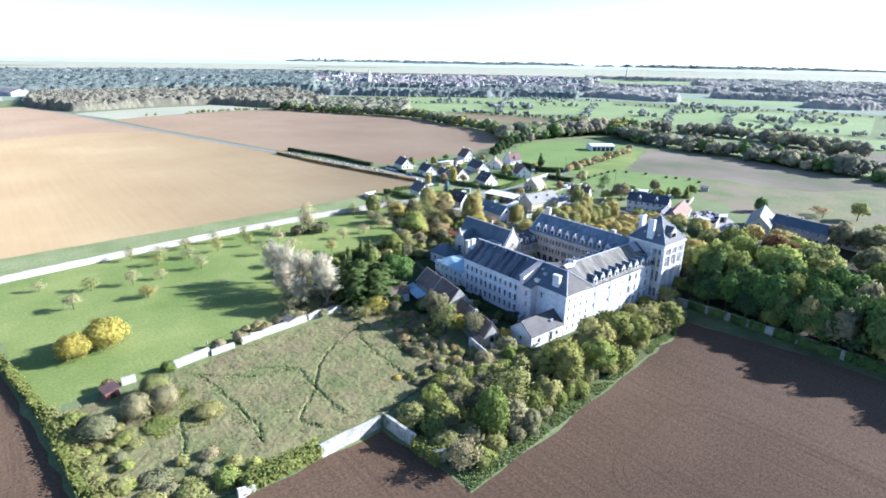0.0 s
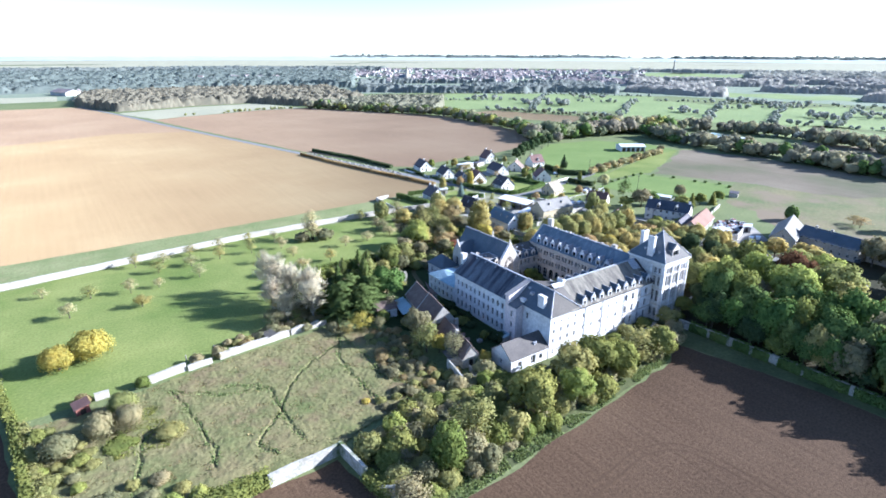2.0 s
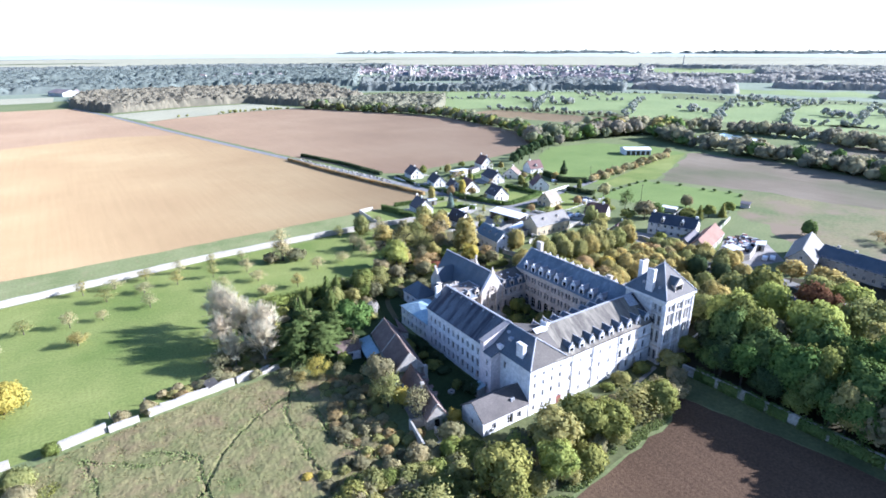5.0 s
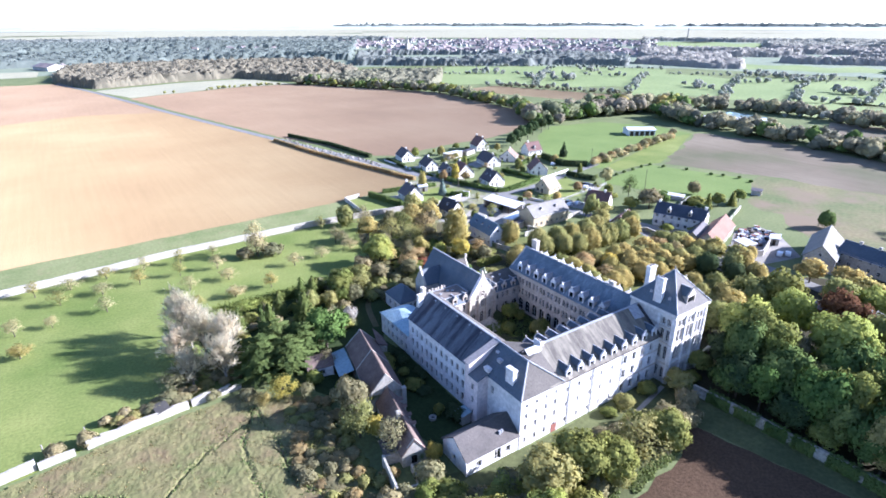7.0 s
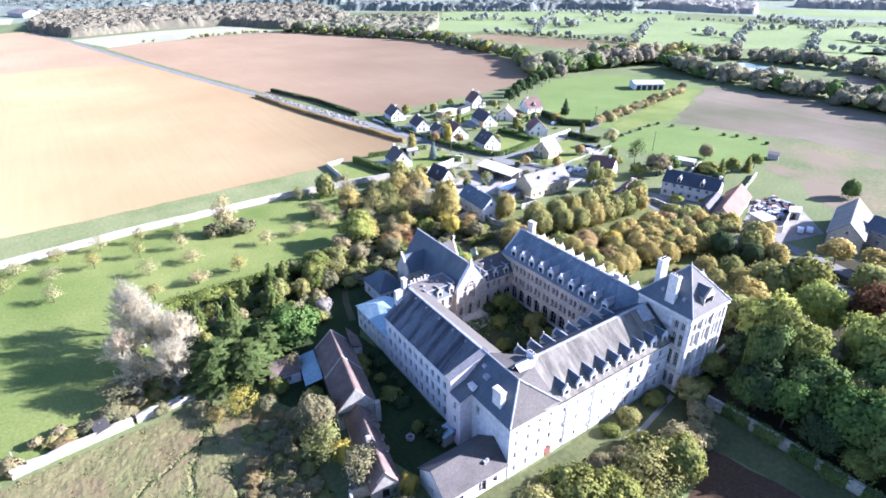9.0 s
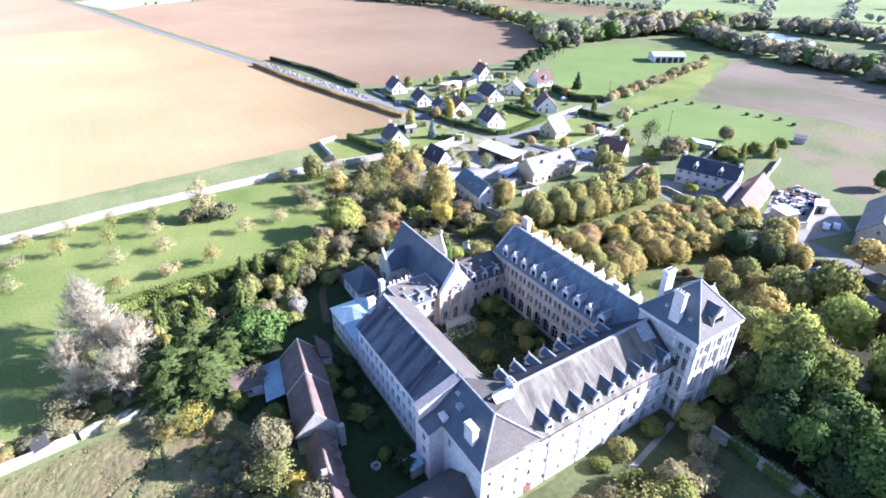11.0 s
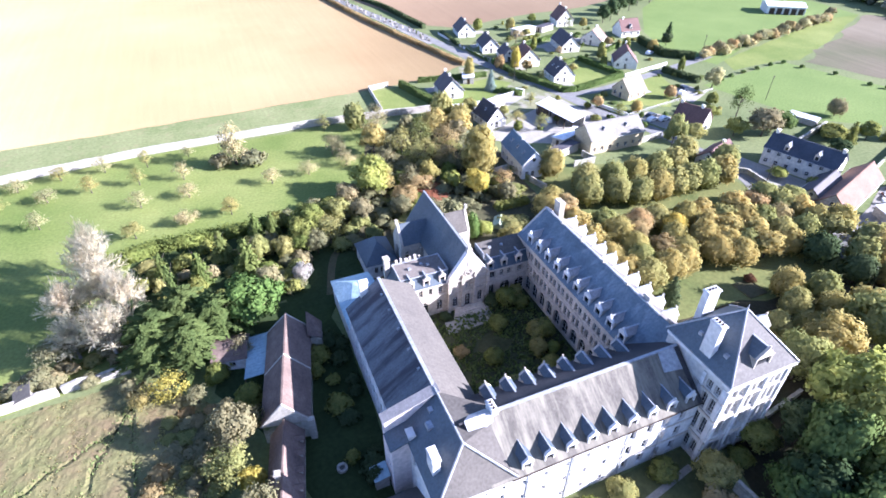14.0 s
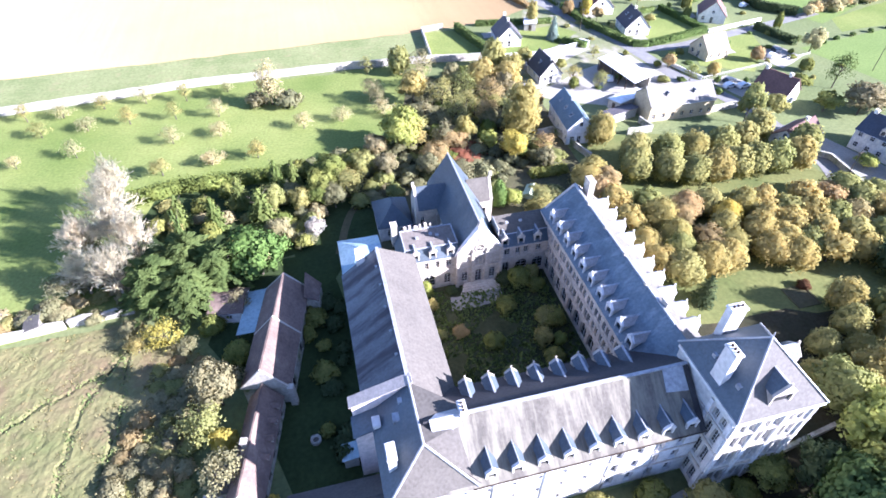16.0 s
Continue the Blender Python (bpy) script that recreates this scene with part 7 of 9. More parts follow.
grove([("open", "orchard", 91.4, 198.5, 11.8, 7.4), ("open", "beige", 91.8, 198.2, 7.8, 7.8), ("shrub", "brush", 96.2, 196.6, 4.8, 7), ("shrub", "brush", 87.6, 199.4, 4.2, 5.5), ("round", "olive", 129.5, 209, 7.5, 7), ("open", "beige", 136, 206, 7.5, 7)], "by the estate wall", "", (1.1, 1.2))
grove([("ball", "beige", 9.6, 106.4, 5.2, 5.4), ("ball", "beige", 14.6, 106.6, 5.0, 5.2), ("ball", "beige", 2.6, 104.5, 4.2, 5.8), ("ball", "olive", 14.2, 112.5, 4.8, 5.4), ("shrub", "ivy", 19, 121.6, 2.8, 3.2), ("shrub", "green", -1, 112, 3, 3.4),
       ("ball", "olive", 21, 99.5, 2.0, 5.2), ("shrub", "brown", 7.2, 121.2, 2.8, 3.2), ("shrub", "beige", 31.5, 125, 2.8, 3.2), ("shrub", "beige", 36.8, 125.2, 3.4, 3.4), ("shrub", "olive", 6, 80, 2.6, 5), ("shrub", "olive", 12, 79, 2.4, 5), ("shrub", "lime", 17.5, 78.5, 3.4, 4.2),
       ("shrub", "olive", 3, 88, 2.4, 3.6), ("shrub", "lime", 22, 78, 3.0, 3.6), ("shrub", "olive", 0.5, 97, 2.2, 3.2), ("shrub", "beige", 8, 86, 1.6, 5), ("shrub", "green", 5.5, 100, 2.2, 3.4), ("shrub", "ivy", 12, 101.5, 1.0, 6), ("shrub", "yellow", 58, 87, 0.9, 2.0), ("shrub", "ivy", 24, 76.6, 2.6, 3.6)], "at the meadow's edge", "", (1.1, 1.2))
grove([("twigs", "silver", 59.8, 157, 13, 10.5), ("open", "brush", 58, 148.5, 6, 7), ("open", "beige", 57.6, 141.5, 6.5, 7), ("shrub", "brush", 56.6, 135.6, 4, 6), ("open", "brush", 61.5, 133, 6, 7), ("shrub", "beige", 52, 129.8, 3, 6), ("twigs", "silver", 56.6, 141.5, 11, 10.5), ("twigs", "silver", 57.5, 133.5, 8.5, 9.5), ("twigs", "silver", 60.5, 150, 13.5, 13), ("twigs", "silver", 62.5, 143, 12.5, 12.5), ("twigs", "silver", 66.5, 138, 13, 11), ("twigs", "silver", 64, 130.5, 11.5, 12.5), ("open", "beige", 54, 133.5, 5.5, 8), ("shrub", "beige", 49, 128, 2.4, 5), ("shrub", "beige", 54, 128, 2.6, 5), ("shrub", "brown", 44, 127, 1.8, 4.5), ("shrub", "beige", 66, 122, 3, 4), ("shrub", "beige", 60, 126, 2.6, 4)], "above the broken wall")
grove([("wild", "conifer", 71, 127, 8.2, 11), ("wild", "conifer", 76.5, 125, 7.4, 10), ("wild", "conifer", 81.5, 129, 7.6, 9.5), ("broad", "laurel", 88.2, 131, 8.4, 10), ("wild", "conifer", 76, 132.5, 8, 10), ("shrub", "lime", 82.5, 122.5, 3.2, 4.2), ("shrub", "ivy", 84, 134.5, 4.5, 6), ("shrub", "green", 68, 134, 3.6, 6), ("cone", "spruce", 72.3, 149.5, 6.2, 5), ("cone", "spruce", 79.4, 147.1, 6.2, 5), ("cone", "spruce", 84.2, 153.6, 6, 5),
       ("cone", "spruce", 88.8, 146.8, 6.8, 7), ("cone", "spruce", 92, 157.7, 6, 4.6), ("cone", "spruce", 95.7, 158.4, 5.4, 4.4), ("broad", "olive", 97, 148.5, 4.5, 4.5), ("shrub", "haze", 98.8, 140.5, 3.4, 3.8), ("shrub", "ivy", 80, 118.5, 3.4, 3.4), ("cone", "conifer", 75, 137, 10.5, 4.0)], "in the walled garden", "", (1.35, 1.3))
hedge([(60.5, 159.8), (70.5, 162.6), (81, 162.4), (91, 162.4), (103, 161.8)], 2.6, 2.4, "ivy", "overgrown leafy hedge between garden and orchard", "hedge", 12, 16, 0.4)
grove([("broad", "green", 101.5, 151, 7.5, 7), ("open", "olive", 107.5, 150.5, 7, 7), ("broad", "green", 104, 157, 7, 7.5), ("broad", "brush", 116.5, 156.6, 5.6, 5.8), ("broad", "brush", 126, 154.6, 5.4, 5.6), ("broad", "lime", 123, 168, 9.5, 10.5), ("broad", "brown", 129, 160, 4.5, 7), ("broad", "brown", 135, 166, 4, 9),
       ("broad", "yellow", 147.5, 156.5, 7, 6.5), ("column", "gold", 153, 167, 12.5, 10), ("broad", "gold", 150.6, 193, 8, 9), ("broad", "gold", 130, 190, 8, 8), ("open", "olive", 137, 185, 8, 8), ("open", "olive", 144, 188, 8, 8), ("open", "brown", 150, 182, 8, 8), ("broad", "gold", 157, 190, 8, 8)], "in the chapel garden", "", (1.14, 1.18))
grove([("open", "beige", 118.5, 194, 6, 5), ("open", "beige", 120, 190, 5.5, 4.5), ("open", "olive", 139, 177, 7, 7), ("open", "brown", 146, 174, 7, 7), ("broad", "brown", 160, 177, 6, 6), ("broad", "lime", 143, 162, 5, 4.5), ("shrub", "red", 137, 161, 2.4, 9), ("column", "laurel", 138.2, 139.6, 6.2, 3.6), ("shrub", "lime", 142, 141, 3.4, 4.2), ("shrub", "olive", 150, 140, 2.4, 8),
       ("open", "brown", 156, 158, 5, 5), ("shrub", "green", 110, 163, 4.5, 6), ("shrub", "olive", 128, 177, 4, 6), ("round", "olive", 158, 205, 8, 7.5), ("open", "beige", 133, 199, 7, 7)], "in the chapel garden", "", (1.14, 1.18))
LIMES = [(170.8, 158, 8.4), (172, 142, 8), (178.5, 139.5, 8), (184, 137.5, 7.5), (189.5, 137, 8.4), (195, 137, 8), (199.6, 137.5, 8), (205, 137, 8.2), (211, 136.5, 8.4), (216, 141, 8.5), (175, 148, 8), (182, 146, 8), (189, 146, 7.6), (197, 146, 7.6), (204, 147, 7.2), (211, 151, 7.4)]
for i, (x, y, h) in enumerate(LIMES):
    plant("round", "olive" if i % 4 else "gold", x, y, h, 8.6, "in the clipped avenue row", "lime avenue")
AVENUE = [(160.5, 110), (216, 106.5), (219, 124), (190, 126), (172, 128), (165, 133), (162, 144), (158.5, 143)]
r = random.Random(54)
front = []
for k in range(900):
    x, y = r.uniform(158, 220), r.uniform(106, 145)
    if inside(x, y, AVENUE) and all(math.dist((x, y), q) > 4.0 for q in front):
        front.append((x, y))
for i, (x, y) in enumerate(front):
    plant(("round", "broad", "ball")[i % 3], "yellow" if i == 8 else ("gold", "gold", "olive", "gold", "brown", "gold", "olive")[i % 7], x, y, r.uniform(5.8, 6.9), r.uniform(7.0, 8.8), "in the autumn avenue", "autumn avenue trees")
sheet("leaf_litter", [(160, 108), (168, 108), (216, 108), (218, 126), (216, 152), (172, 162), (160, 146)], 0.033, PARK, "mossy grass and fallen leaves below the avenue", "grass", 0.8)
grove([("cone", "dark", 165.8, 104.5, 7, 6), ("ball", "dark", 204, 102.2, 8, 8.5), ("ball", "dark", 205.5, 94.2, 7.2, 8), ("shrub", "yellow", 167, 93, 3, 5), ("round", "gold", 188.2, 97, 7, 7), ("round", "gold", 182.4, 87, 6, 6), ("round", "olive", 177.5, 89.5, 5.5, 6), ("round", "olive", 194, 93, 7, 7), ("round", "olive", 211.5, 97.5, 7.5, 8), ("round", "gold", 216, 97, 8, 8), ("shrub", "copper", 186, 103, 1.8, 3), ("round", "gold", 171, 84, 6.5, 7), ("round", "olive", 185, 92, 6.5, 7), ("round", "gold", 190, 88, 7, 7.5), ("round", "gold", 197, 86.5, 7, 7.5), ("round", "gold", 211, 90, 7, 8), ("round", "gold", 219, 108.5, 7.5, 8), ("round", "olive", 217.5, 100, 8, 8.5), ("round", "gold", 228, 101, 5, 5.5)], "on the park lawn")
WOOD = [("broad", "olive", 171.5, 80.5, 8, 8.5), ("broad", "lime", 170.5, 71.6, 11.5, 12), ("broad", "dark", 160.5, 71, 7.5, 7), ("broad", "green", 164.5, 64, 13.5, 11.5), ("broad", "gold", 180, 81, 8, 9), ("broad", "olive", 190.5, 81, 9, 10), ("broad", "lime", 184, 68.5, 12, 11), ("broad", "lime", 175, 53.5, 14, 13),
        ("broad", "hedge", 157.5, 56.5, 11, 10.5), ("broad", "laurel", 154.5, 48.5, 11.5, 10), ("broad", "dark", 152.8, 63, 8.5, 9), ("broad", "copper", 190.5, 59.5, 12.5, 12.5), ("broad", "olive", 211, 68, 8, 9), ("broad", "gold", 222, 66, 6.5, 10), ("broad", "gold", 229, 72, 6, 8), ("broad", "green", 196, 76, 11, 10), ("broad", "hedge", 168, 49, 12, 11), ("broad", "olive", 190, 48, 13, 12),
        ("broad", "laurel", 172, 36, 13, 12), ("broad", "hedge", 158, 36, 12, 11), ("broad", "laurel", 156, 22, 13, 12), ("broad", "green", 154.5, 73.5, 4.5, 6), ("broad", "gold", 226, 81, 6, 8), ("broad", "lime", 215, 60, 7.5, 10)]
grove(WOOD, "in the park wood", "park wood", (1.3, 1.25))
r = random.Random(21)
taken = [(w[2], w[3]) for w in WOOD]
for i in range(48):
    x, y = 152.5 + (i % 4) * 5.2 + r.uniform(-1.5, 1.5), 66 - (i // 4) * 7.4 + r.uniform(-2, 2)
    if min(math.dist((x, y), t) for t in taken) > 4.2:
        taken.append((x, y))
        plant("broad", r.choice(("green", "hedge", "green", "olive", "brush", "ivy")), x, y, r.uniform(11, 16.5), r.uniform(8, 11.5), "at the wood's edge", "park wood")
for i in range(11):
    x, y = 151.8 + 0.8 * math.sin(i * 2.3), 64 - i * 6.2
    taken.append((x, y))
    plant("broad", ("hedge", "laurel", "dark", "green")[i % 4], x, y, 9.5 + 2.5 * math.sin(i * 1.7), 9.0, "overhanging the wood's wall", "park wood")
while len(taken) < 100:
    x, y = r.uniform(158, 300), r.uniform(-45, 78)
    if min(math.dist((x, y), t) for t in taken) > 7.2 and y < 78 - (x - 170) * 0.12 and not (196 < x < 214 and 70 < y < 88) and not (225 < x < 275 and y > 58):
        taken.append((x, y))
        plant("broad", r.choice(("green", "olive", "green", "olive", "lime", "brush")), x, y, r.uniform(12, 16) * (1 if x < 195 else 0.72), r.uniform(10.5, 14), "in the park wood", "park wood")
grove([("column", "ivy", 61, 60, 7.2, 6.0), ("open", "beige", 50.5, 56.5, 4.6, 5.5), ("shrub", "olive", 52, 62.5, 3.4, 5), ("open", "olive", 69.5, 63, 7.5, 8.5), ("shrub", "beige", 66, 60, 5.6, 6), ("shrub", "ivy", 73, 60.5, 4.4, 5), ("shrub", "olive", 63.2, 71, 4.6, 4.6), ("shrub", "lime", 57.5, 74.2, 4.2, 4.2), ("shrub", "green", 62, 76, 4, 5), ("shrub", "olive", 67, 77, 3.6, 5), ("broad", "green", 84.5, 62.5, 8.2, 9), ("shrub", "olive", 77, 60, 5.5, 5.5)], "beside the ploughed field", "", (1.4, 1.35))
grove([("broad", "lime", 95, 60, 6.6, 6.5), ("shrub", "green", 75, 67, 5, 5.5), ("shrub", "olive", 86, 69.5, 4.6, 5), ("shrub", "olive", 81, 71, 4, 5), ("broad", "olive", 100, 66, 8, 8.5), ("broad", "green", 107, 65.5, 8, 8.5), ("broad", "ivy", 112, 62.5, 7, 7.5), ("open", "olive", 120, 63, 7.5, 8.5), ("broad", "green", 126.5, 62, 6.5, 7.5), ("shrub", "green", 102.5, 59.5, 4.5, 6), ("shrub", "beige", 131.5, 64.5, 5.5, 6),
       ("shrub", "lime", 96, 71, 3, 5), ("shrub", "green", 110, 71, 2.4, 5), ("shrub", "olive", 73, 75, 3.4, 4.6), ("shrub", "beige", 77, 79, 3.6, 4.6), ("shrub", "green", 56, 68.5, 4.5, 6), ("shrub", "olive", 51, 72, 4, 5), ("shrub", "lime", 78, 73.5, 3.4, 4), ("shrub", "lime", 84, 77.5, 3, 3.6)], "beside the ploughed field", "", (1.4, 1.35))
grove([("broad", "olive", 144.5, 71.5, 5, 6), ("shrub", "green", 138.5, 74.8, 3, 4), ("shrub", "olive", 131, 74.6, 2.8, 4), ("shrub", "beige", 137.5, 64.5, 4, 5.5), ("shrub", "beige", 142, 67.5, 4, 5), ("shrub", "green", 126, 74.5, 1.8, 3), ("shrub", "green", 151, 72.3, 2.4, 3.5)], "before the white wing", "", (1.15, 1.2))
grove([("broad", "brush", 82, 103.5, 7.4, 7.2), ("open", "olive", 80.8, 97.5, 6.6, 7), ("broad", "yellow", 83.2, 95.2, 4, 4), ("open", "beige", 83.5, 90, 6, 6), ("shrub", "ivy", 84.4, 111.5, 3.6, 4.4), ("open", "yellow", 72.4, 117.4, 4.4, 5.6), ("open", "beige", 76.6, 114.6, 3, 3.4), ("open", "gold", 68.2, 116.8, 2.8, 3.6), ("open", "beige", 84.6, 122.0, 4.4, 3.6),
       ("shrub", "yellow", 89.5, 84.5, 3.4, 3.2), ("shrub", "beige", 86, 80.5, 4, 5)], "beside the tiled barn", "", (1.35, 1.2))
grove([("broad", "green", 134, 115.6, 5.5, 5), ("broad", "olive", 137.2, 117, 4.2, 3.6), ("shrub", "green", 137.4, 106, 5, 4.4), ("shrub", "olive", 134.2, 103, 4.2, 3.8), ("shrub", "green", 125.8, 104.3, 3.2, 4), ("shrub", "lime", 117, 118, 4, 3.4), ("shrub", "gold", 117.4, 114.5, 3, 3), ("shrub", "green", 136.4, 107.3, 3.6, 4), ("shrub", "lime", 136.9, 102, 3, 2.6), ("shrub", "dark", 132.5, 117.8, 3, 4), ("shrub", "green", 137.3, 115, 3.4, 4), ("shrub", "ivy", 125.6, 104.8, 1.4, 3), ("shrub", "dark", 122, 117.6, 1.8, 2.6), ("shrub", "olive", 117.6, 108, 2, 2.6), ("shrub", "olive", 138.2, 96, 2.6, 3), ("shrub", "green", 130.5, 111.5, 3.6, 4.2), ("shrub", "olive", 136, 106.8, 4.6, 4.4), ("shrub", "green", 134.5, 99, 3, 4), ("shrub", "brown", 121, 108, 1.6, 3.4), ("shrub", "olive", 127, 98, 1.4, 3.6)], "in the overgrown courtyard")
def thicket(n, poly, gap, leafs, h0, h1, w0, w1, where, group, seed, avoid=()):
    """Shrubs strewn over an outline, no two too close."""
    rr = random.Random(seed)
    got, rows, tries = [], [], 0
    xs, ys = [p[0] for p in poly], [p[1] for p in poly]
    while len(got) < n and tries < 4000:
        tries += 1
        x, y = rr.uniform(min(xs), max(xs)), rr.uniform(min(ys), max(ys))
        if inside(x, y, poly) and all(math.dist((x, y), q) > gap for q in got) and all(math.dist((x, y), q[:2]) > q[2] for q in avoid):
            got.append((x, y))
            rows.append((rr.choice(leafs), x, y, rr.uniform(h0, h1), rr.uniform(w0, w1)))
    if group:
        for leaf, x, y, h, w in rows:
            plant("shrub", leaf, x, y, h, w, where, group)
    else:
        undergrowth("undergrowth", rows, "uncounted low shrubs " + where)


thicket(105, [(50, 54.5), (76, 57.5), (128, 62.5), (136, 67), (112, 71.5), (92, 73), (80, 80), (58, 79), (50, 69)], 2.7, ("olive", "green", "brush", "beige", "ivy", "brush", "green"), 3.0, 5.8, 4.5, 6.5, "beside the ploughed field", "field-edge shrubs", 5)
thicket(34, [(0, 76), (22, 77), (20, 86), (9, 92), (7, 112), (-3, 117)], 2.6, ("olive", "beige", "olive", "lime", "beige"), 1.0, 2.4, 2.6, 4.2, "at the meadow's edge", "meadow-edge shrubs", 6)
thicket(15, [(97.5, 89), (102.3, 89), (102.3, 118), (96, 124), (95.5, 112)], 2.2, ("green", "dark", "olive", "dark"), 1.2, 4.2, 2.4, 5.0, "in the shaded yard", "", 9)
thicket(30, [(84, 134), (99, 136), (100, 146), (92, 158), (66, 158), (68, 140)], 3.4, ("green", "ivy", "olive", "beige", "green"), 1.4, 4.2, 3.0, 5.5, "in the walled garden", "", 10)
thicket(26, [(69, 84), (78, 86), (80, 112), (72, 114)], 2.6, ("beige", "olive", "beige", "brown"), 0.8, 1.8, 2.4, 3.8, "at the meadow's edge", "meadow-edge shrubs", 7)
thicket(44, [(66, 94), (75, 113), (80, 110), (80, 100), (76, 88), (82, 86), (77, 80), (61, 79.5), (60, 85), (70, 88)], 2.3, ("brush", "beige", "brush", "olive", "brown"), 1.0, 2.6, 2.4, 4.2, "between meadow and barn", "", 71)
thicket(16, [(40, 127.5), (66, 130), (66, 133), (40, 130.5)], 2.2, ("beige", "beige", "olive"), 1.4, 2.6, 2.6, 4.0, "above the broken wall", "", 8)
GARDEN = [(101, 146), (112, 146), (122, 147), (134, 146), (146, 132), (156, 132), (158, 156), (152, 178), (160, 192), (150, 204), (138, 203), (128, 186), (121, 172), (108, 168), (92, 160), (88, 138), (98, 136)]
CLEARING = [(139.5, 136), (160, 136), (160, 150), (147, 152), (140, 147)]
r = random.Random(77)
made, low = [], []
while len(made) < 108:
    x, y = r.uniform(86, 162), r.uniform(130, 206)
    if inside(x, y, GARDEN) and not inside(x, y, CLEARING) and all(math.dist((x, y), q) > 3.2 for q in made):
        made.append((x, y))
        if r.random() < 0.82:
            low.append((r.choice(("olive", "beige", "beige", "ivy", "olive", "brush", "brush")), x, y, r.uniform(1.6, 4.2), r.uniform(4.0, 6.5)))
        else:
            plant(r.choice(("broad", "open")), r.choice(("olive", "beige", "brush", "ivy", "gold")), x, y, r.uniform(5, 8), r.uniform(5.5, 7.5), "in the chapel garden", "garden trees")
for k in range(900):
    x, y = r.uniform(110, 162), r.uniform(134, 206)
    if inside(x, y, GARDEN) and not inside(x, y, CLEARING) and len(low) < 230 and all(math.dist((x, y), q[1:3]) > 2.3 for q in low):
        low.append((r.choice(("brush", "beige", "brush", "olive")), x, y, r.uniform(1.0, 2.2), r.uniform(2.6, 4.2)))
hedge([(149.1, 148.4), (158.3, 148.7)], 2.0, 1.6, "ivy", "rough low hedge behind the chapel", "hedge", 13, 16, 0.3)
undergrowth("undergrowth", low, "mixed autumn shrubs filling the chapel garden")
# garden shade between the conifers is painted by this darker sheet
sheet("walled_garden_ground", [(66, 128.5), (84, 133), (100, 136), (103, 150), (118, 164), (92, 160), (66, 163), (62, 150)], 0.026, LUSHSHADE, "garden ground painted dark as shade between the conifers", "ground", 0.8)
# tree shade on the strip beside the field, painted as darker grass
sheet("field_edge_grass", [(48.5, 52), (76, 54.2), (128, 59.8), (137, 64.5), (143.8, 36), (146.5, 10), (149, 10), (147.5, 68), (146, 77.2), (104, 77.2), (80, 82), (50, 77), (47.8, 62)], 0.024, SHADEGRASS, "rank grass between wing and field, painted darker as shade", "grass", 0.3)
# these two sheets paint the shade beside pavilion, barn and abbey
sheet("chapel_lawn", [(97, 118), (104, 130.5), (111, 133), (112, 150), (100, 153), (94, 138)], 0.0295, LUSHSHADE, "grass painted dark as shade beside the garden pavilion", "grass", 0.5)
sheet("yard_grass", [(92, 86), (103, 86), (103, 117), (100, 134), (86, 134), (79, 116), (88, 100)], 0.027, LUSHSHADE, "lush grass with painted shade between barn and abbey", "grass", 0.6)
sheet("park_lawn", [(156, 88), (158, 128), (215, 128), (222, 104), (190, 90), (172, 86)], 0.028, PARK, "shady park lawn", "grass", 0.6)
ribbon("garden_path", smooth([(143.5, 74.2), (139, 73.3), (126, 70.8), (116, 68.4), (108, 68.5)]), 1.0, 0.05, GRAVEL, "pale narrow path before the white wing", "path")
ribbon("garden_path", smooth([(103, 133), (108, 147), (118, 148)]), 1.6, 0.05, DIRT, "dark earth path beside the pavilion", "path")
GF = thing("polytunnel", "small pale-covered polytunnel among the shrubs", "polytunnel", at=(146.9, 142.3, 0), turn=-34)
part("side", boxes((-1.4, -2.0, 0, 1.4, 2.0, 0.9)), PALECOVER, GF)
bm = bmesh.new()
gable_roof(bm, -1.4, 1.4, -2.1, 2.1, 0.92, 1.7, 0.08, 0.15, "y")
part("cover", bm, PALECOVER, GF, "pale greenish sheet cover")
st = thing("chapel_steps", "worn pale stone steps to the chapel door", "steps")
for i in range(5):
    part("step", boxes((124.6 - 0.25 * i, 118.2 - 0.45 * i, 0, 130.4 + 0.25 * i, 118.65 - 0.45 * i, 0.8 - 0.16 * i)), STONE, st)
sheet("terrace", [(121, 113.2), (131.5, 113.4), (131, 116.4), (121.5, 116.4)], 0.05, GRAVEL, "broken pale paving before the chapel steps", "paving", 0.3, 1.2)
bd = thing("flower_bed", "square planted bed with a low stone edge on the lawn", "flower bed", at=(184, 101, 0))
part("edge", boxes((-2.4, -2.4, 0, 2.4, -2.1, 0.25), (-2.4, 2.1, 0, 2.4, 2.4, 0.25), (-2.4, -2.1, 0, -2.1, 2.1, 0.25), (2.1, -2.1, 0, 2.4, 2.1, 0.25)), DIRT, bd, "low earth edge")
part("soil", boxes((-2.1, -2.1, 0, 2.1, 2.1, 0.12)), DIRT, bd, "dark soil")


# ---- village ----
HOMES = []

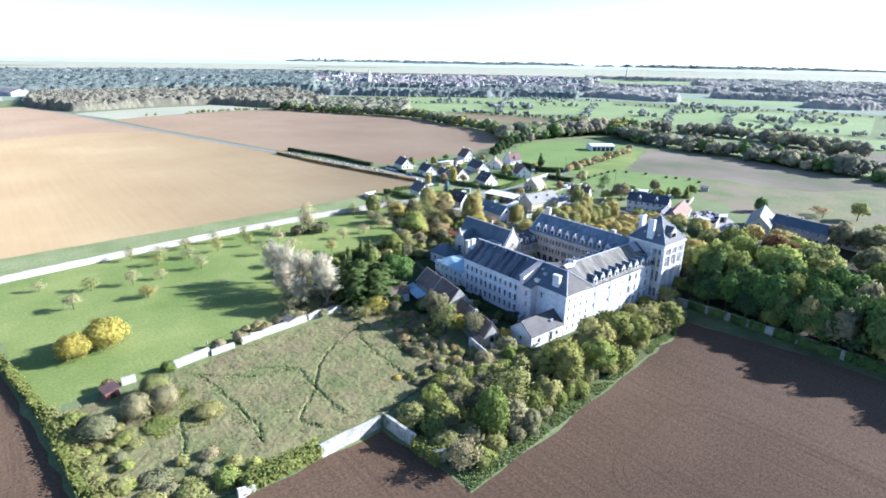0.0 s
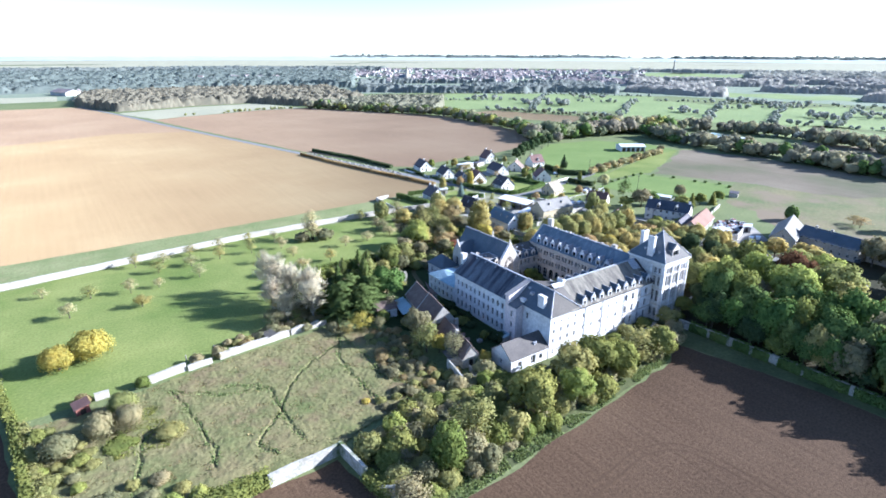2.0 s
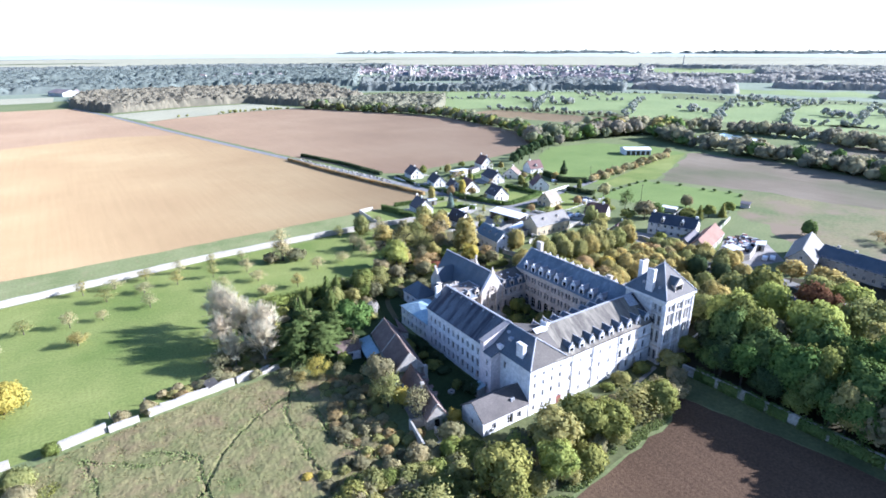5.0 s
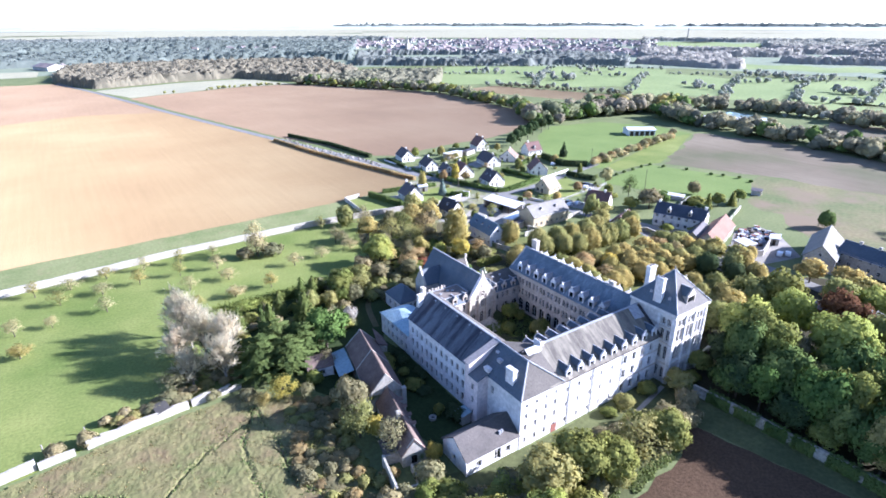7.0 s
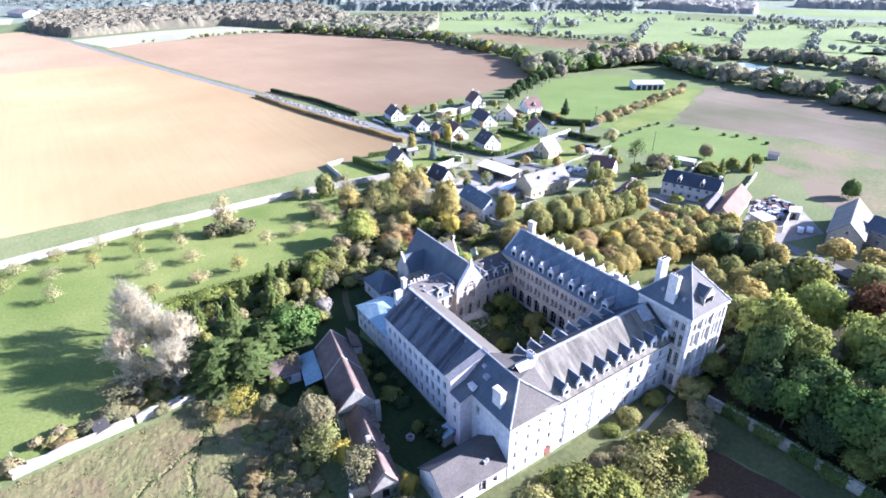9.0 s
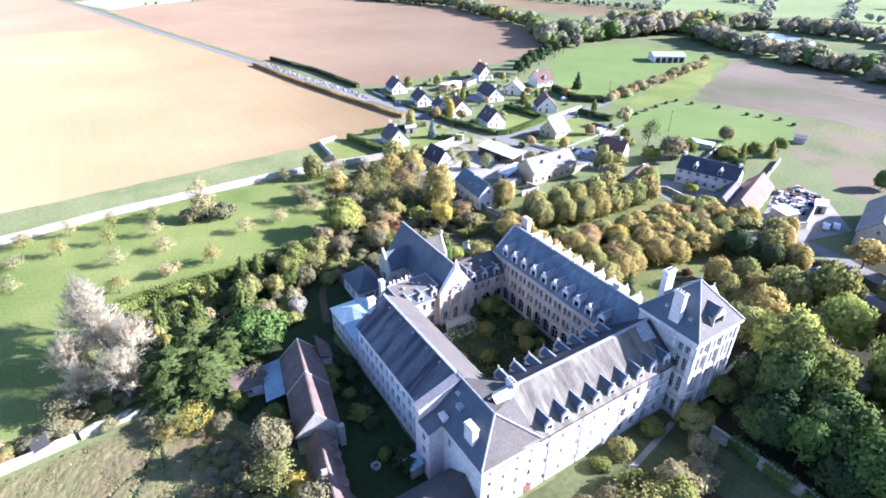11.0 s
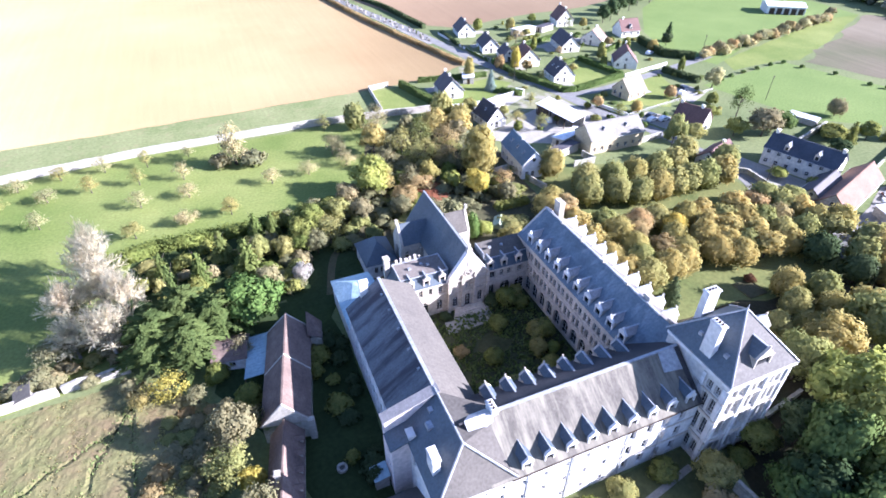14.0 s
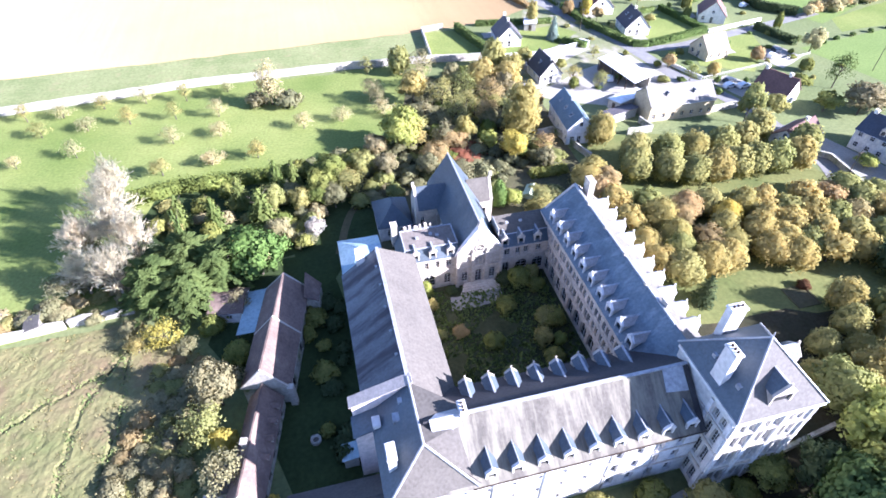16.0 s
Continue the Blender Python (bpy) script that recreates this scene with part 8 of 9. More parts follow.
def house(name, x, y, turn, ln, w, eaves, ridge, wall_mat, roof_mat, label, roof_label, chimneys=(0.9,), roof_lights=0, rows=1, shutters=False, dormers=0):
    """A gabled house, its ridge along local y, the gable front towards local -y."""
    e = thing(name, label, "house", at=(x, y, 0), turn=turn)
    for k in (-0.3, 0.0, 0.3):
        HOMES.append((x - math.sin(radians(turn)) * ln * k, y + math.cos(radians(turn)) * ln * k, w / 2 + 1.8))
    h, v = ln / 2, w / 2
    gap = 2.4
    n = max(2, int((ln - 1.4) / gap))
    long_holes = [(0.9 + i * (ln - 2.0) / max(1, n - 1) - 0.0, 0.9 + 2.8 * k, 1.0, 1.25, 0) for i in range(n) for k in range(rows)]
    long_holes = [(min(u, ln - 1.4), *rest) for u, *rest in long_holes]
    door = (v - 0.5, 0.05, 1.0, 2.05, 0)
    front = [(1.0, 0.9, 1.1, 1.25, 0), door] if w > 6 else [door]
    masonry(e, "wall", [((-v, -h), (v, -h), 0, eaves, front), ((v, -h), (v, h), 0, eaves, long_holes), ((v, h), (-v, h), 0, eaves, []), ((-v, h), (-v, -h), 0, eaves, long_holes)], wall_mat, "", (2, 2), 0.25)
    for a, b in (((-v, -h), (v, -h)), ((v, h), (-v, h))):
        bm = bmesh.new()
        gable_end(bm, a, b, eaves, ridge - 0.15, 0.25)
        part("gable", bm, wall_mat, e)
    bm = bmesh.new()
    box(bm, -0.45, -h - 0.06, eaves + 0.4, 0.45, -h + 0.02, eaves + 1.5)
    g = part("gable_window", bm, FRAME, e)
    part("pane", boxes((-0.36, -h - 0.085, eaves + 0.48, -0.04, -h - 0.062, eaves + 1.42), (0.04, -h - 0.085, eaves + 0.48, 0.36, -h - 0.062, eaves + 1.42)), GLASS, g)
    bm = bmesh.new()
    gable_roof(bm, -v, v, -h - 0.25, h + 0.25, eaves + 0.05, ridge, 0.18, 0.35, "y")
    part("roof", bm, roof_mat, e, roof_label)
    part("ridge", boxes((-0.13, -h - 0.25, ridge - 0.06, 0.13, h + 0.25, ridge + 0.09)), roof_mat, e)
    part("gutter", boxes((-v - 0.46, -h, eaves - 0.32, -v - 0.36, h, eaves - 0.2)), FRAME, e)
    part("gutter", boxes((v + 0.36, -h, eaves - 0.32, v + 0.46, h, eaves - 0.2)), FRAME, e)
    for c in chimneys:
        yy = -h + ln * c
        chimney(e, 0.0, yy, ridge - 0.9, ridge + 0.9, 0.6, 0.8, wall_mat)
    for i in range(roof_lights):
        for s in (-1, 1):
            yy = -h + ln * (i + 0.8) / (roof_lights + 0.6)
            zz = eaves + (ridge - eaves) * 0.5
            bm = bmesh.new()
            t = math.atan2(ridge - eaves, v)
            m = pose(s * (v * 0.5), yy, zz + 0.12, 0, math.degrees(t) * s, 0)
            box(bm, -0.55, -0.4, 0, 0.55, 0.4, 0.09, m)
            f = part("roof_window", bm, FRAME, e)
            bm = bmesh.new()
            box(bm, -0.45, -0.3, 0.09, 0.45, 0.3, 0.11, m)
            part("pane", bm, GLASS, f)
    if shutters:
        for u, z, hw, hh, _ in long_holes:
            for yy in (h - u, h - u - hw - 0.5):
                part("shutter", boxes((-v - 0.07, yy, z, -v - 0.01, yy + 0.5, z + hh)), FRAME, e, "pale open shutter")
    for i in range(dormers):
        for s in (-1,):
            yy = -h + ln * (i + 0.7) / (dormers + 0.4)
            dormer(e, "tiny" if name == "long_stone_barn" else "small", s * (v - 0.4 if name != "long_stone_barn" else v - 1.6), yy, eaves + (0.2 if name != "long_stone_barn" else 1.1), -90 if s < 0 else 90)
    return e


HOUSESLATE = surface("dark house slate", (0.07, 0.078, 0.095), (0.048, 0.054, 0.068), 0.3, 3.0, 0.6, 0.02)
BLUESLATE = surface("clear blue slate", (0.115, 0.165, 0.205), (0.085, 0.125, 0.16), 0.3, 3.0, 0.5, 0.02)
DARKR, REDR = "dark tiled roof", "red-brown tiled roof"
house("house", 206, 292, -10, 11, 8.0, 2.8, 6.8, CREAM, HOUSETILE, "white house with a dark gabled roof beside the road", DARKR, (0.35,))
house("house", 206, 266.5, -12, 11, 7.6, 2.7, 6.4, CREAM, HOUSETILE, "white house with a dark gabled roof beside the road", DARKR, (0.6,))
house("house", 212, 244, -10, 9.5, 9, 2.9, 7.4, CREAM, REDTILE, "white house with a steep brown gabled roof", REDR, (0.8,))
house("cottage", 207.5, 252, -12, 8, 6, 2.6, 5.6, CREAM, HOUSETILE, "low white cottage with a dark roof", DARKR, (0.5,))
house("house", 259, 290, -12, 10, 8.5, 3.2, 8.2, CREAM, REDTILE, "tall white house with a red-brown roof", REDR, (0.1, 0.9))
house("house", 239, 256, -12, 14, 8.2, 2.8, 6.8, CREAM, HOUSETILE, "long white house with a dark gabled roof", DARKR, (0.12,))
house("house", 255, 257, -55, 8, 9, 2.8, 6.6, CREAM, surface("pale brown house tile", (0.22, 0.16, 0.12), (0.18, 0.13, 0.1), 0.3, 3.0, 0.85, 0.02), "cream house with a pale brown roof", "pale brown tiled roof", (0.7,))
house("house", 277, 262, 82, 9.5, 8.5, 3.0, 7.4, CREAM, REDTILE, "white house with a pinkish-brown roof and dormer", REDR, (0.8,), 0, 1, False, 1)
house("house", 248.5, 226.5, -32, 10, 9, 2.9, 7.6, CREAM, REDTILE, "white house with a steep red-brown roof", REDR, (0.9,))
house("house", 215, 223, -8, 9.5, 8.5, 2.9, 7.4, CREAM, HOUSETILE, "white house with a steep dark roof and roof windows", DARKR, (0.55,), 2)
house("stone_house", 229.0, 198.6, -80, 8.8, 8, 3.0, 7.0, YELLOWSTONE, surface("sunlit pale tile", (0.30, 0.25, 0.18), (0.24, 0.2, 0.15), 0.3, 3.0, 0.85, 0.02), "yellow stone house with a steep pale roof", "pale sunlit roof", ())
house("house", 169, 224.5, -6, 9.5, 8.0, 3.0, 7.2, CREAM, HOUSETILE, "white house with a dark roof behind the clipped hedge", DARKR, (0.4, 0.95))
house("house", 171.5, 196.5, 4, 9, 7, 2.9, 7.0, CREAM, HOUSETILE, "white house with a steep dark purple-brown roof", DARKR, (0.1,), 1)
house("house", 230, 168.4, 24, 9.5, 8.5, 3.2, 7.4, CREAM, REDTILE, "white house with a brown tiled roof", REDR, (0.25, 0.95))
house("blue_roofed_house", 166.6, 166.5, -5, 14.6, 6.6, 4.6, 8.0, RENDER, BLUESLATE, "pale stone house with a blue slate roof", "blue slate roof", (0.55,), 3)
house("long_stone_barn", 197.8, 168.6, 90, 19, 8.5, 4.8, 8.2, YELLOWSTONE, PALESLATE, "long yellow stone barn with a pale grey slate roof", "pale grey slate roof", (), 0, 1, False, 2)
house("manor_house", 238.0, 134.2, 19, 18.6, 8.5, 5.3, 8.6, CREAM, HOUSESLATE, "long two-storey manor with rows of shuttered windows", "dark blue slate roof", (0.04, 0.96), 0, 2, True, 2)
house("orange_barn", 235.5, 118.0, -72, 26, 7.6, 3.0, 6.6, RUBBLE, ORANGE, "long barn with an orange clay-tile roof", "sunlit orange clay-tile roof", ())
house("side_barn", 229.5, 121.5, -72, 15, 6, 3.0, 5.6, RUBBLE, HOUSETILE, "low barn with a dark roof beside the orange one", DARKR, ())
house("cottage", 219.5, 147, -70, 12, 6.5, 2.8, 5.4, CREAM, REDTILE, "low cottage with a pale red tiled roof", REDR, (0.7,))
house("farm_barn", 248.2, 87.3, -73, 24, 8.8, 4.8, 9.0, LIMEWALL, PALESLATE, "big stone farm barn with a sunlit pale roof", "bleached grey roof", ())
house("farm_house", 250.3, 71.6, -7, 22.5, 8, 4.8, 8.0, LIMEWALL, SLATE, "long pale farmhouse with a dark slate roof", "dark slate roof", (0.55, 0.8), 0, 2)
house("lodge", 204.5, 78.2, -14, 12, 6.5, 2.6, 5.4, CREAM, SLATE, "low lodge with a dark slate roof among trees", "dark slate roof", (0.9, 0.2), 1)
house("farm_house", 252.5, 51, -7, 17, 7.5, 4.0, 7.0, LIMEWALL, SLATE, "pale farm wing with a dark slate roof", "dark slate roof", (0.5,), 0, 2)

# hangar, outbuildings
HG = thing("open_hangar", "long open-sided hangar with a white sheet roof", "hangar")
bm = bmesh.new()
slab(bm, [(189.1, 197.2, 3.7), (191.8, 179.4, 3.7), (198.4, 181.2, 4.4), (195.4, 199, 4.4)], 0.15)
part("roof", bm, WHITEROOF, HG, "white corrugated sheet roof")
for k in range(6):
    t = k / 5
    x, y = 189.5 + 2.6 * t, 196.8 - 17.0 * t
    part("post", boxes((x - 0.12, y - 0.12, 0, x + 0.12, y + 0.12, 3.6)), WOODDARK, HG)
bm = bmesh.new()
prism(bm, [(197.6, 181.2), (198.0, 181.3), (195.1, 198.7), (194.7, 198.6)], 0, 4.15)
part("back_wall", bm, LIMEWALL, HG, "pale back wall")
bm = bmesh.new()
prism(bm, [(189.4, 196.2), (190.2, 191), (190.4, 191.05), (189.6, 196.25)], 0, 3.4)
part("side_panel", bm, WOODDARK, HG, "dark timber side panel")
for nm, x, y, tn, l, w, h, mt, lb in (("outbuilding", 187.5, 174.5, -70, 11, 4, 2.8, WHITEROOF, "low outbuilding with a white flat roof"), ("outbuilding", 182, 168.5, -75, 9, 3.2, 2.4, HOUSETILE, "low lean-to with a dark roof"), ("outbuilding", 232, 281, -80, 11, 5, 3, WHITEROOF, "long low garage with a white roof"),
                                       ("outbuilding", 176, 206, -65, 13, 4, 2.4, WHITEROOF, "low garage with a white roof"), ("outbuilding", 181, 233.5, -20, 5, 4, 2.4, WHITEROOF, "small white garage beside a lawn"), ("outbuilding", 267.4, 157.2, 20, 8.5, 2.4, 2.0, WHITEROOF, "long low shelter with a pale roof in the paddock garden"), ("garden_shed", 305, 139.5, 20, 4, 3.2, 2.2, HOUSETILE, "small pale shed in the pasture"),
                                       ("outbuilding", 236, 107, -20, 6, 4, 2.6, WHITEROOF, "white store in the cluttered yard"), ("brick_shed", 7.0, 118.2, 10, 3, 2.6, 2.0, REDTILE, "small ruined brick shed by the wall"), ("outbuilding", 250.5, 104, -66, 5, 3, 2.4, WHITEROOF, "white store at the yard's end"), ("outbuilding", 245, 283, -70, 9, 4, 2.4, HOUSETILE, "low garage with a dark roof"), ("garden_hut", 50.0, 126.6, 10, 3.0, 2.0, 1.7, SLATEGREY, "small grey hut against the wall")):
    e = thing(nm, lb, "shed", at=(x, y, 0), turn=tn)
    part("wall", boxes((-w / 2, -l / 2, 0, w / 2, l / 2, h)), BRICK if nm == "brick_shed" else LIMEWALL, e)
    part("door", boxes((-0.5, -l / 2 - 0.04, 0, 0.5, -l / 2, h * 0.8)), WOODDARK, e)
    bm = bmesh.new()
    slab(bm, [(-w / 2 - 0.3, -l / 2 - 0.3, h), (w / 2 + 0.3, -l / 2 - 0.3, h + 0.5), (w / 2 + 0.3, l / 2 + 0.3, h + 0.5), (-w / 2 - 0.3, l / 2 + 0.3, h)], 0.14)
    part("roof", bm, mt, e)
SB = thing("sports_hall", "long white hall beside the sports field", "hall", at=(382.8, 265, 0), turn=56)
part("wall", boxes((-6, -9.5, 0, 6, 9.5, 4.0)), RENDER, SB, "white wall")
for k in range(5):
    part("door", boxes((-6.06, -8.8 + k * 3.6, 0, -6.0, -6.2 + k * 3.6, 3.0)), WOODDARK, SB)
for k in range(3):
    part("window", boxes((-4.6 + k * 3.4, -9.56, 1.2, -3.0 + k * 3.4, -9.5, 2.8)), GLASS, SB)
bm = bmesh.new()
gable_roof(bm, -6, 6, -9.9, 9.9, 4.05, 5.2, 0.2, 0.5, "y")
part("roof", bm, WHITEROOF, SB, "pale sheet roof")
GL = thing("greenhouse", "long white greenhouses in the valley", "greenhouse", at=(487, 258, 0), turn=37)
part("wall", boxes((-4, -26, 0, 4, 26, 2.4)), WHITEROOF, GL)
bm = bmesh.new()
gable_roof(bm, -4, 4, -26, 26, 2.45, 3.8, 0.2, 0.3, "y")
part("roof", bm, WHITEROOF, GL, "white glazed roof")
sheet("pond", [(505, 285), (470, 240), (500, 232), (530, 250), (535, 285)], 0.05, BLUEWATER, "pale blue-green pond in the valley", "water", 1.0)

# hedges
for i, (ln, w, h, lf, lb) in enumerate((
        ([(155.2, 238.4), (160.4, 216)], 1.6, 2.6, "hedge", "tall clipped dark green hedge beside a walled plot"), ([(199.5, 249), (201.2, 232), (208.3, 211)], 1.4, 2.2, "hedge", "dark clipped hedge along the village road"),
        ([(208.5, 210.5), (213.6, 209.2), (238.8, 215)], 1.6, 2.0, "hedge", "clipped green hedge at a garden corner"), ([(239, 215.4), (235, 239)], 1.6, 2.0, "hedge", "clipped dark hedge behind a garden"), ([(257.9, 214), (261.9, 198.4)], 1.6, 2.4, "dark", "high dark hedge beside a drive"),
        ([(275, 250), (271.4, 230), (281, 221)], 2.0, 3.0, "dark", "high dark hedge by the sports field"), ([(187, 219), (193, 213)], 1.2, 2.0, "hedge", "dark clipped hedge by a white gate"), ([(163, 240), (190, 236)], 1.4, 1.8, "hedge", "clipped hedge beside a lawn"),
        ([(196, 296), (196, 276)], 1.2, 1.8, "dark", "dark hedge round a house garden"), ([(197, 270), (199, 252)], 1.0, 1.0, "hedge", "low clipped hedge behind a white fence"), ([(160.6, 388), (170.3, 328), (180, 283), (187.5, 251)], 1.6, 1.8, "brown", "long brown hedge along the road"),
        ([(174, 398), (186, 354), (192, 308)], 1.8, 2.2, "dark", "dark hedge beyond the road"), ([(222, 236), (232, 238)], 1.2, 1.6, "hedge", "clipped hedge between gardens"), ([(216, 262), (246, 272)], 1.4, 1.6, "hedge", "hedge between house gardens"), ([(246, 240), (262, 248)], 1.4, 1.8, "hedge", "hedge between house gardens"))):
    hedge(ln, w, h, lf, lb, "hedge", 60 + i, 10 if math.dist(ln[0], ln[-1]) > 60 else 18, 0.1)
ribbon("verge", [(165, 392), (178, 330), (187, 284)], 5, 0.045, CONCRETE, "grey gravel strip beside the road", "verge")
r = random.Random(64)
for i in range(46):
    t = (i + r.uniform(-0.4, 0.4)) / 45
    gx, gy = 166.5 + 21 * t + r.uniform(-1.9, 1.9), 386 - 98 * t
    g = thing("gravestone", "pale stone grave with an upright headstone", "gravestone", "roadside graves", at=(gx, gy, 0), turn=-14 + math.sin(i * 1.7) * 4)
    part("slab", boxes((-0.45, -1.0, 0, 0.45, 0.9, 0.28)), (SLATEGREY, RUBBLE, CONCRETE)[i % 3], g)
    part("headstone", boxes((-0.4, 0.9, 0, 0.4, 1.1, 0.9 + 0.15 * (i % 4))), (RUBBLE, STONE, SLATEGREY)[i % 3], g)
stone_wall("white_fence", [(196.5, 272), (199, 252)], 0.9, 0.2, RENDER, "low white garden wall along the road", 0.01, 70)
stone_wall("white_fence", [(194.5, 296), (196.5, 274)], 0.9, 0.2, RENDER, "low white garden wall along the road", 0.01, 71)
stone_wall("white_wall", [(240, 214.6), (264.8, 219.6)], 1.2, 0.25, RENDER, "white garden wall beside the lane", 0.01, 72)
stone_wall("white_wall", [(213, 194), (216.9, 183.2)], 1.0, 0.25, RENDER, "pale garden wall", 0.02, 73)
PF = thing("picket_fence", "white picket fence beside a house lawn", "fence")
for k in range(3):
    a, b = Vector((216.9, 183.2, 0)).lerp(Vector((261.2, 190.6, 0)), k / 3), Vector((216.9, 183.2, 0)).lerp(Vector((261.2, 190.6, 0)), (k + 1) / 3)
    bm = bmesh.new()
    tube(bm, a + Vector((0, 0, 0.75)), b + Vector((0, 0, 0.75)), 0.06, 0.06, 4)
    part("rail", bm, FRAME, PF)
for k in range(46):
    x, y = 216.9 + 44.3 * k / 45, 183.2 + 7.4 * k / 45
    part("picket", boxes((x - 0.09, y - 0.05, 0, x + 0.09, y + 0.05, 1.05)), FRAME, PF)
stone_wall("white_wall", [(164, 212), (176, 211), (192, 215)], 1.4, 0.25, RENDER, "white wall beside the drive", 0.01, 74)
stone_wall("white_gate", [(192, 216), (194, 213.5)], 2.0, 0.6, RENDER, "white gate pier at the road corner", 0.01, 75)
stone_wall("yard_wall", [(205, 165), (216, 166)], 1.8, 0.4, RUBBLE, "stone yard wall beside the long barn", 0.05, 76)
stone_wall("yard_wall", [(180, 160), (187, 160), (186, 165)], 1.8, 0.4, RUBBLE, "stone yard wall beside the long barn", 0.05, 77)
sheet("drive", [(164, 208), (178, 212), (192, 222), (194, 212), (180, 204), (168, 202)], 0.05, GRAVEL, "pale gravel drive", "drive", 0.3)
sheet("drive", [(243, 196), (256, 200), (258, 190), (246, 184)], 0.05, GRAVEL, "pale paved drive", "drive", 0.3)
sheet("drive", [(226, 262), (250, 270), (256, 262), (232, 256)], 0.05, GRAVEL, "pale gravel drive", "drive", 0.3)
sheet("drive", [(218, 182), (226, 184), (232, 174), (222, 170)], 0.05, GRAVEL, "pale parking yard", "drive", 0.3)
sheet("house_lawn", [(164, 230), (190, 234), (196, 226), (180, 214), (165, 214)], 0.04, LAWN, "bright house lawn", "lawn", 0.3)
sheet("house_lawn", [(230, 208), (256, 214), (250, 198), (236, 184), (222, 192)], 0.04, LAWN, "bright house lawn", "lawn", 0.3)
sheet("house_lawn", [(203, 228), (224, 234), (236, 236), (238, 217), (214, 211)], 0.04, LAWN, "bright house lawn", "lawn", 0.3)
sheet("plot_lawn", [(143, 238), (154, 238), (159, 218), (142, 218)], 0.04, LAWN, "green walled plot", "lawn")

# village trees
grove([("column", "gold", 182.3, 235.5, 8.5, 5), ("cone", "bluish", 185, 222.5, 8, 6), ("column", "yellow", 205.5, 241, 8, 5), ("broad", "dark", 286, 286, 11, 9), ("broad", "dark", 279, 283, 9, 8), ("broad", "dark", 296, 293, 11, 9), ("broad", "dark", 307, 298, 11, 9), ("broad", "dark", 318, 305, 11, 9), ("broad", "dark", 330, 309, 11, 9), ("broad", "dark", 343, 315, 11, 9), ("cone", "dark", 288, 246, 9, 6.5), ("broad", "dark", 283, 241, 6, 6)], "in a village garden")
grove([("broad", "orchard", 261.5, 191.5, 8.5, 7.5), ("broad", "olive", 223, 160, 6, 8), ("broad", "brush", 246, 154.5, 9, 12), ("broad", "hedge", 253, 154, 7, 10), ("broad", "green", 238, 158, 6, 8), ("broad", "olive", 213, 158, 12, 7), ("broad", "lime", 228, 133, 3.5, 6), ("broad", "green", 231, 124.5, 4, 5), ("broad", "olive", 214, 119, 6, 7), ("broad", "green", 262, 143, 6, 9), ("broad", "dark", 257, 137, 5, 7), ("cone", "green", 268, 141, 7, 6), ("broad", "green", 274, 140, 6, 7)], "in a village garden")
grove([("ball", "brush", 281.5, 156.5, 6.5, 6.5), ("open", "conifer", 250.8, 169.2, 11, 8), ("round", "hedge", 283, 101, 6.8, 7.2), ("broad", "olive", 303, 66, 9, 10), ("open", "brown", 296, 78, 5, 9), ("open", "brown", 300, 82, 4.5, 8), ("round", "green", 266, 146, 4, 7), ("cone", "green", 280, 137, 7, 6), ("broad", "green", 287, 138, 6, 7), ("shrub", "dark", 268, 149, 3, 8), ("open", "brown", 222, 270, 6, 8), ("broad", "olive", 214, 256, 4, 5), ("broad", "brown", 258, 250, 4, 4.5), ("broad", "olive", 224, 227, 3.5, 4.5), ("shrub", "green", 203, 268, 2, 3), ("shrub", "hedge", 240, 205, 2, 3.5), ("shrub", "olive", 205, 185, 2.4, 4), ("open", "gold", 178, 190, 6, 6), ("open", "olive", 184, 185, 6, 6), ("broad", "olive", 178, 199, 4, 4), ("broad", "gold", 162, 199, 7, 8), ("broad", "olive", 168, 205, 6, 6), ("broad", "green", 240, 171, 5, 7), ("shrub", "green", 217, 200, 2, 3.4), ("shrub", "green", 221, 202, 2, 3)], "in a village garden")
for i in range(34):
    t = i / 33
    plant(("broad", "shrub", "open")[i % 3], ("orchard", "brush", "brown")[i * 7 % 5 % 3], 284.5 + 108 * t, 219.5 + 24 * t + math.sin(i) * 1.2, 4.2 + (i * 3 % 5) * 0.5, 6.2, "beside the sports field", "sports field row")
for i, (x, y) in enumerate([(286.7, 200.2), (295.4, 201.5), (304.4, 202.9), (311.6, 202.7), (313.8, 195.6), (319.3, 185), (320.6, 171.5), (323.3, 166.5), (326, 159.4), (323.5, 152), (279, 199), (272, 197)]):
    plant("shrub", "hedge", x, y, 1.8, 2.2, "round on the paddock's edge", "paddock bushes")

VILLAGE = [(166, 204), (176, 186), (212, 170), (262, 168), (272, 196), (276, 250), (258, 300), (200, 302), (199, 240)]
thicket(70, VILLAGE, 3.2, ("hedge", "green", "olive", "hedge", "ivy", "brown"), 0.9, 2.6, 1.6, 3.4, "in the village gardens", "", 90, HOMES)
r = random.Random(91)
spot = []
while len(spot) < 26:
    x, y = r.uniform(166, 276), r.uniform(170, 300)
    if inside(x, y, VILLAGE) and all(math.dist((x, y), q) > 7 for q in spot) and all(math.dist((x, y), q[:2]) > q[2] + 1 for q in HOMES) and math.dist((x, y), (194, 188)) > 12:
        spot.append((x, y))
        plant(r.choice(("broad", "round", "open")), r.choice(("green", "olive", "gold", "brown", "ivy")), x, y, r.uniform(3.0, 6.0), r.uniform(3.0, 5.5), "in a village garden", "village trees")
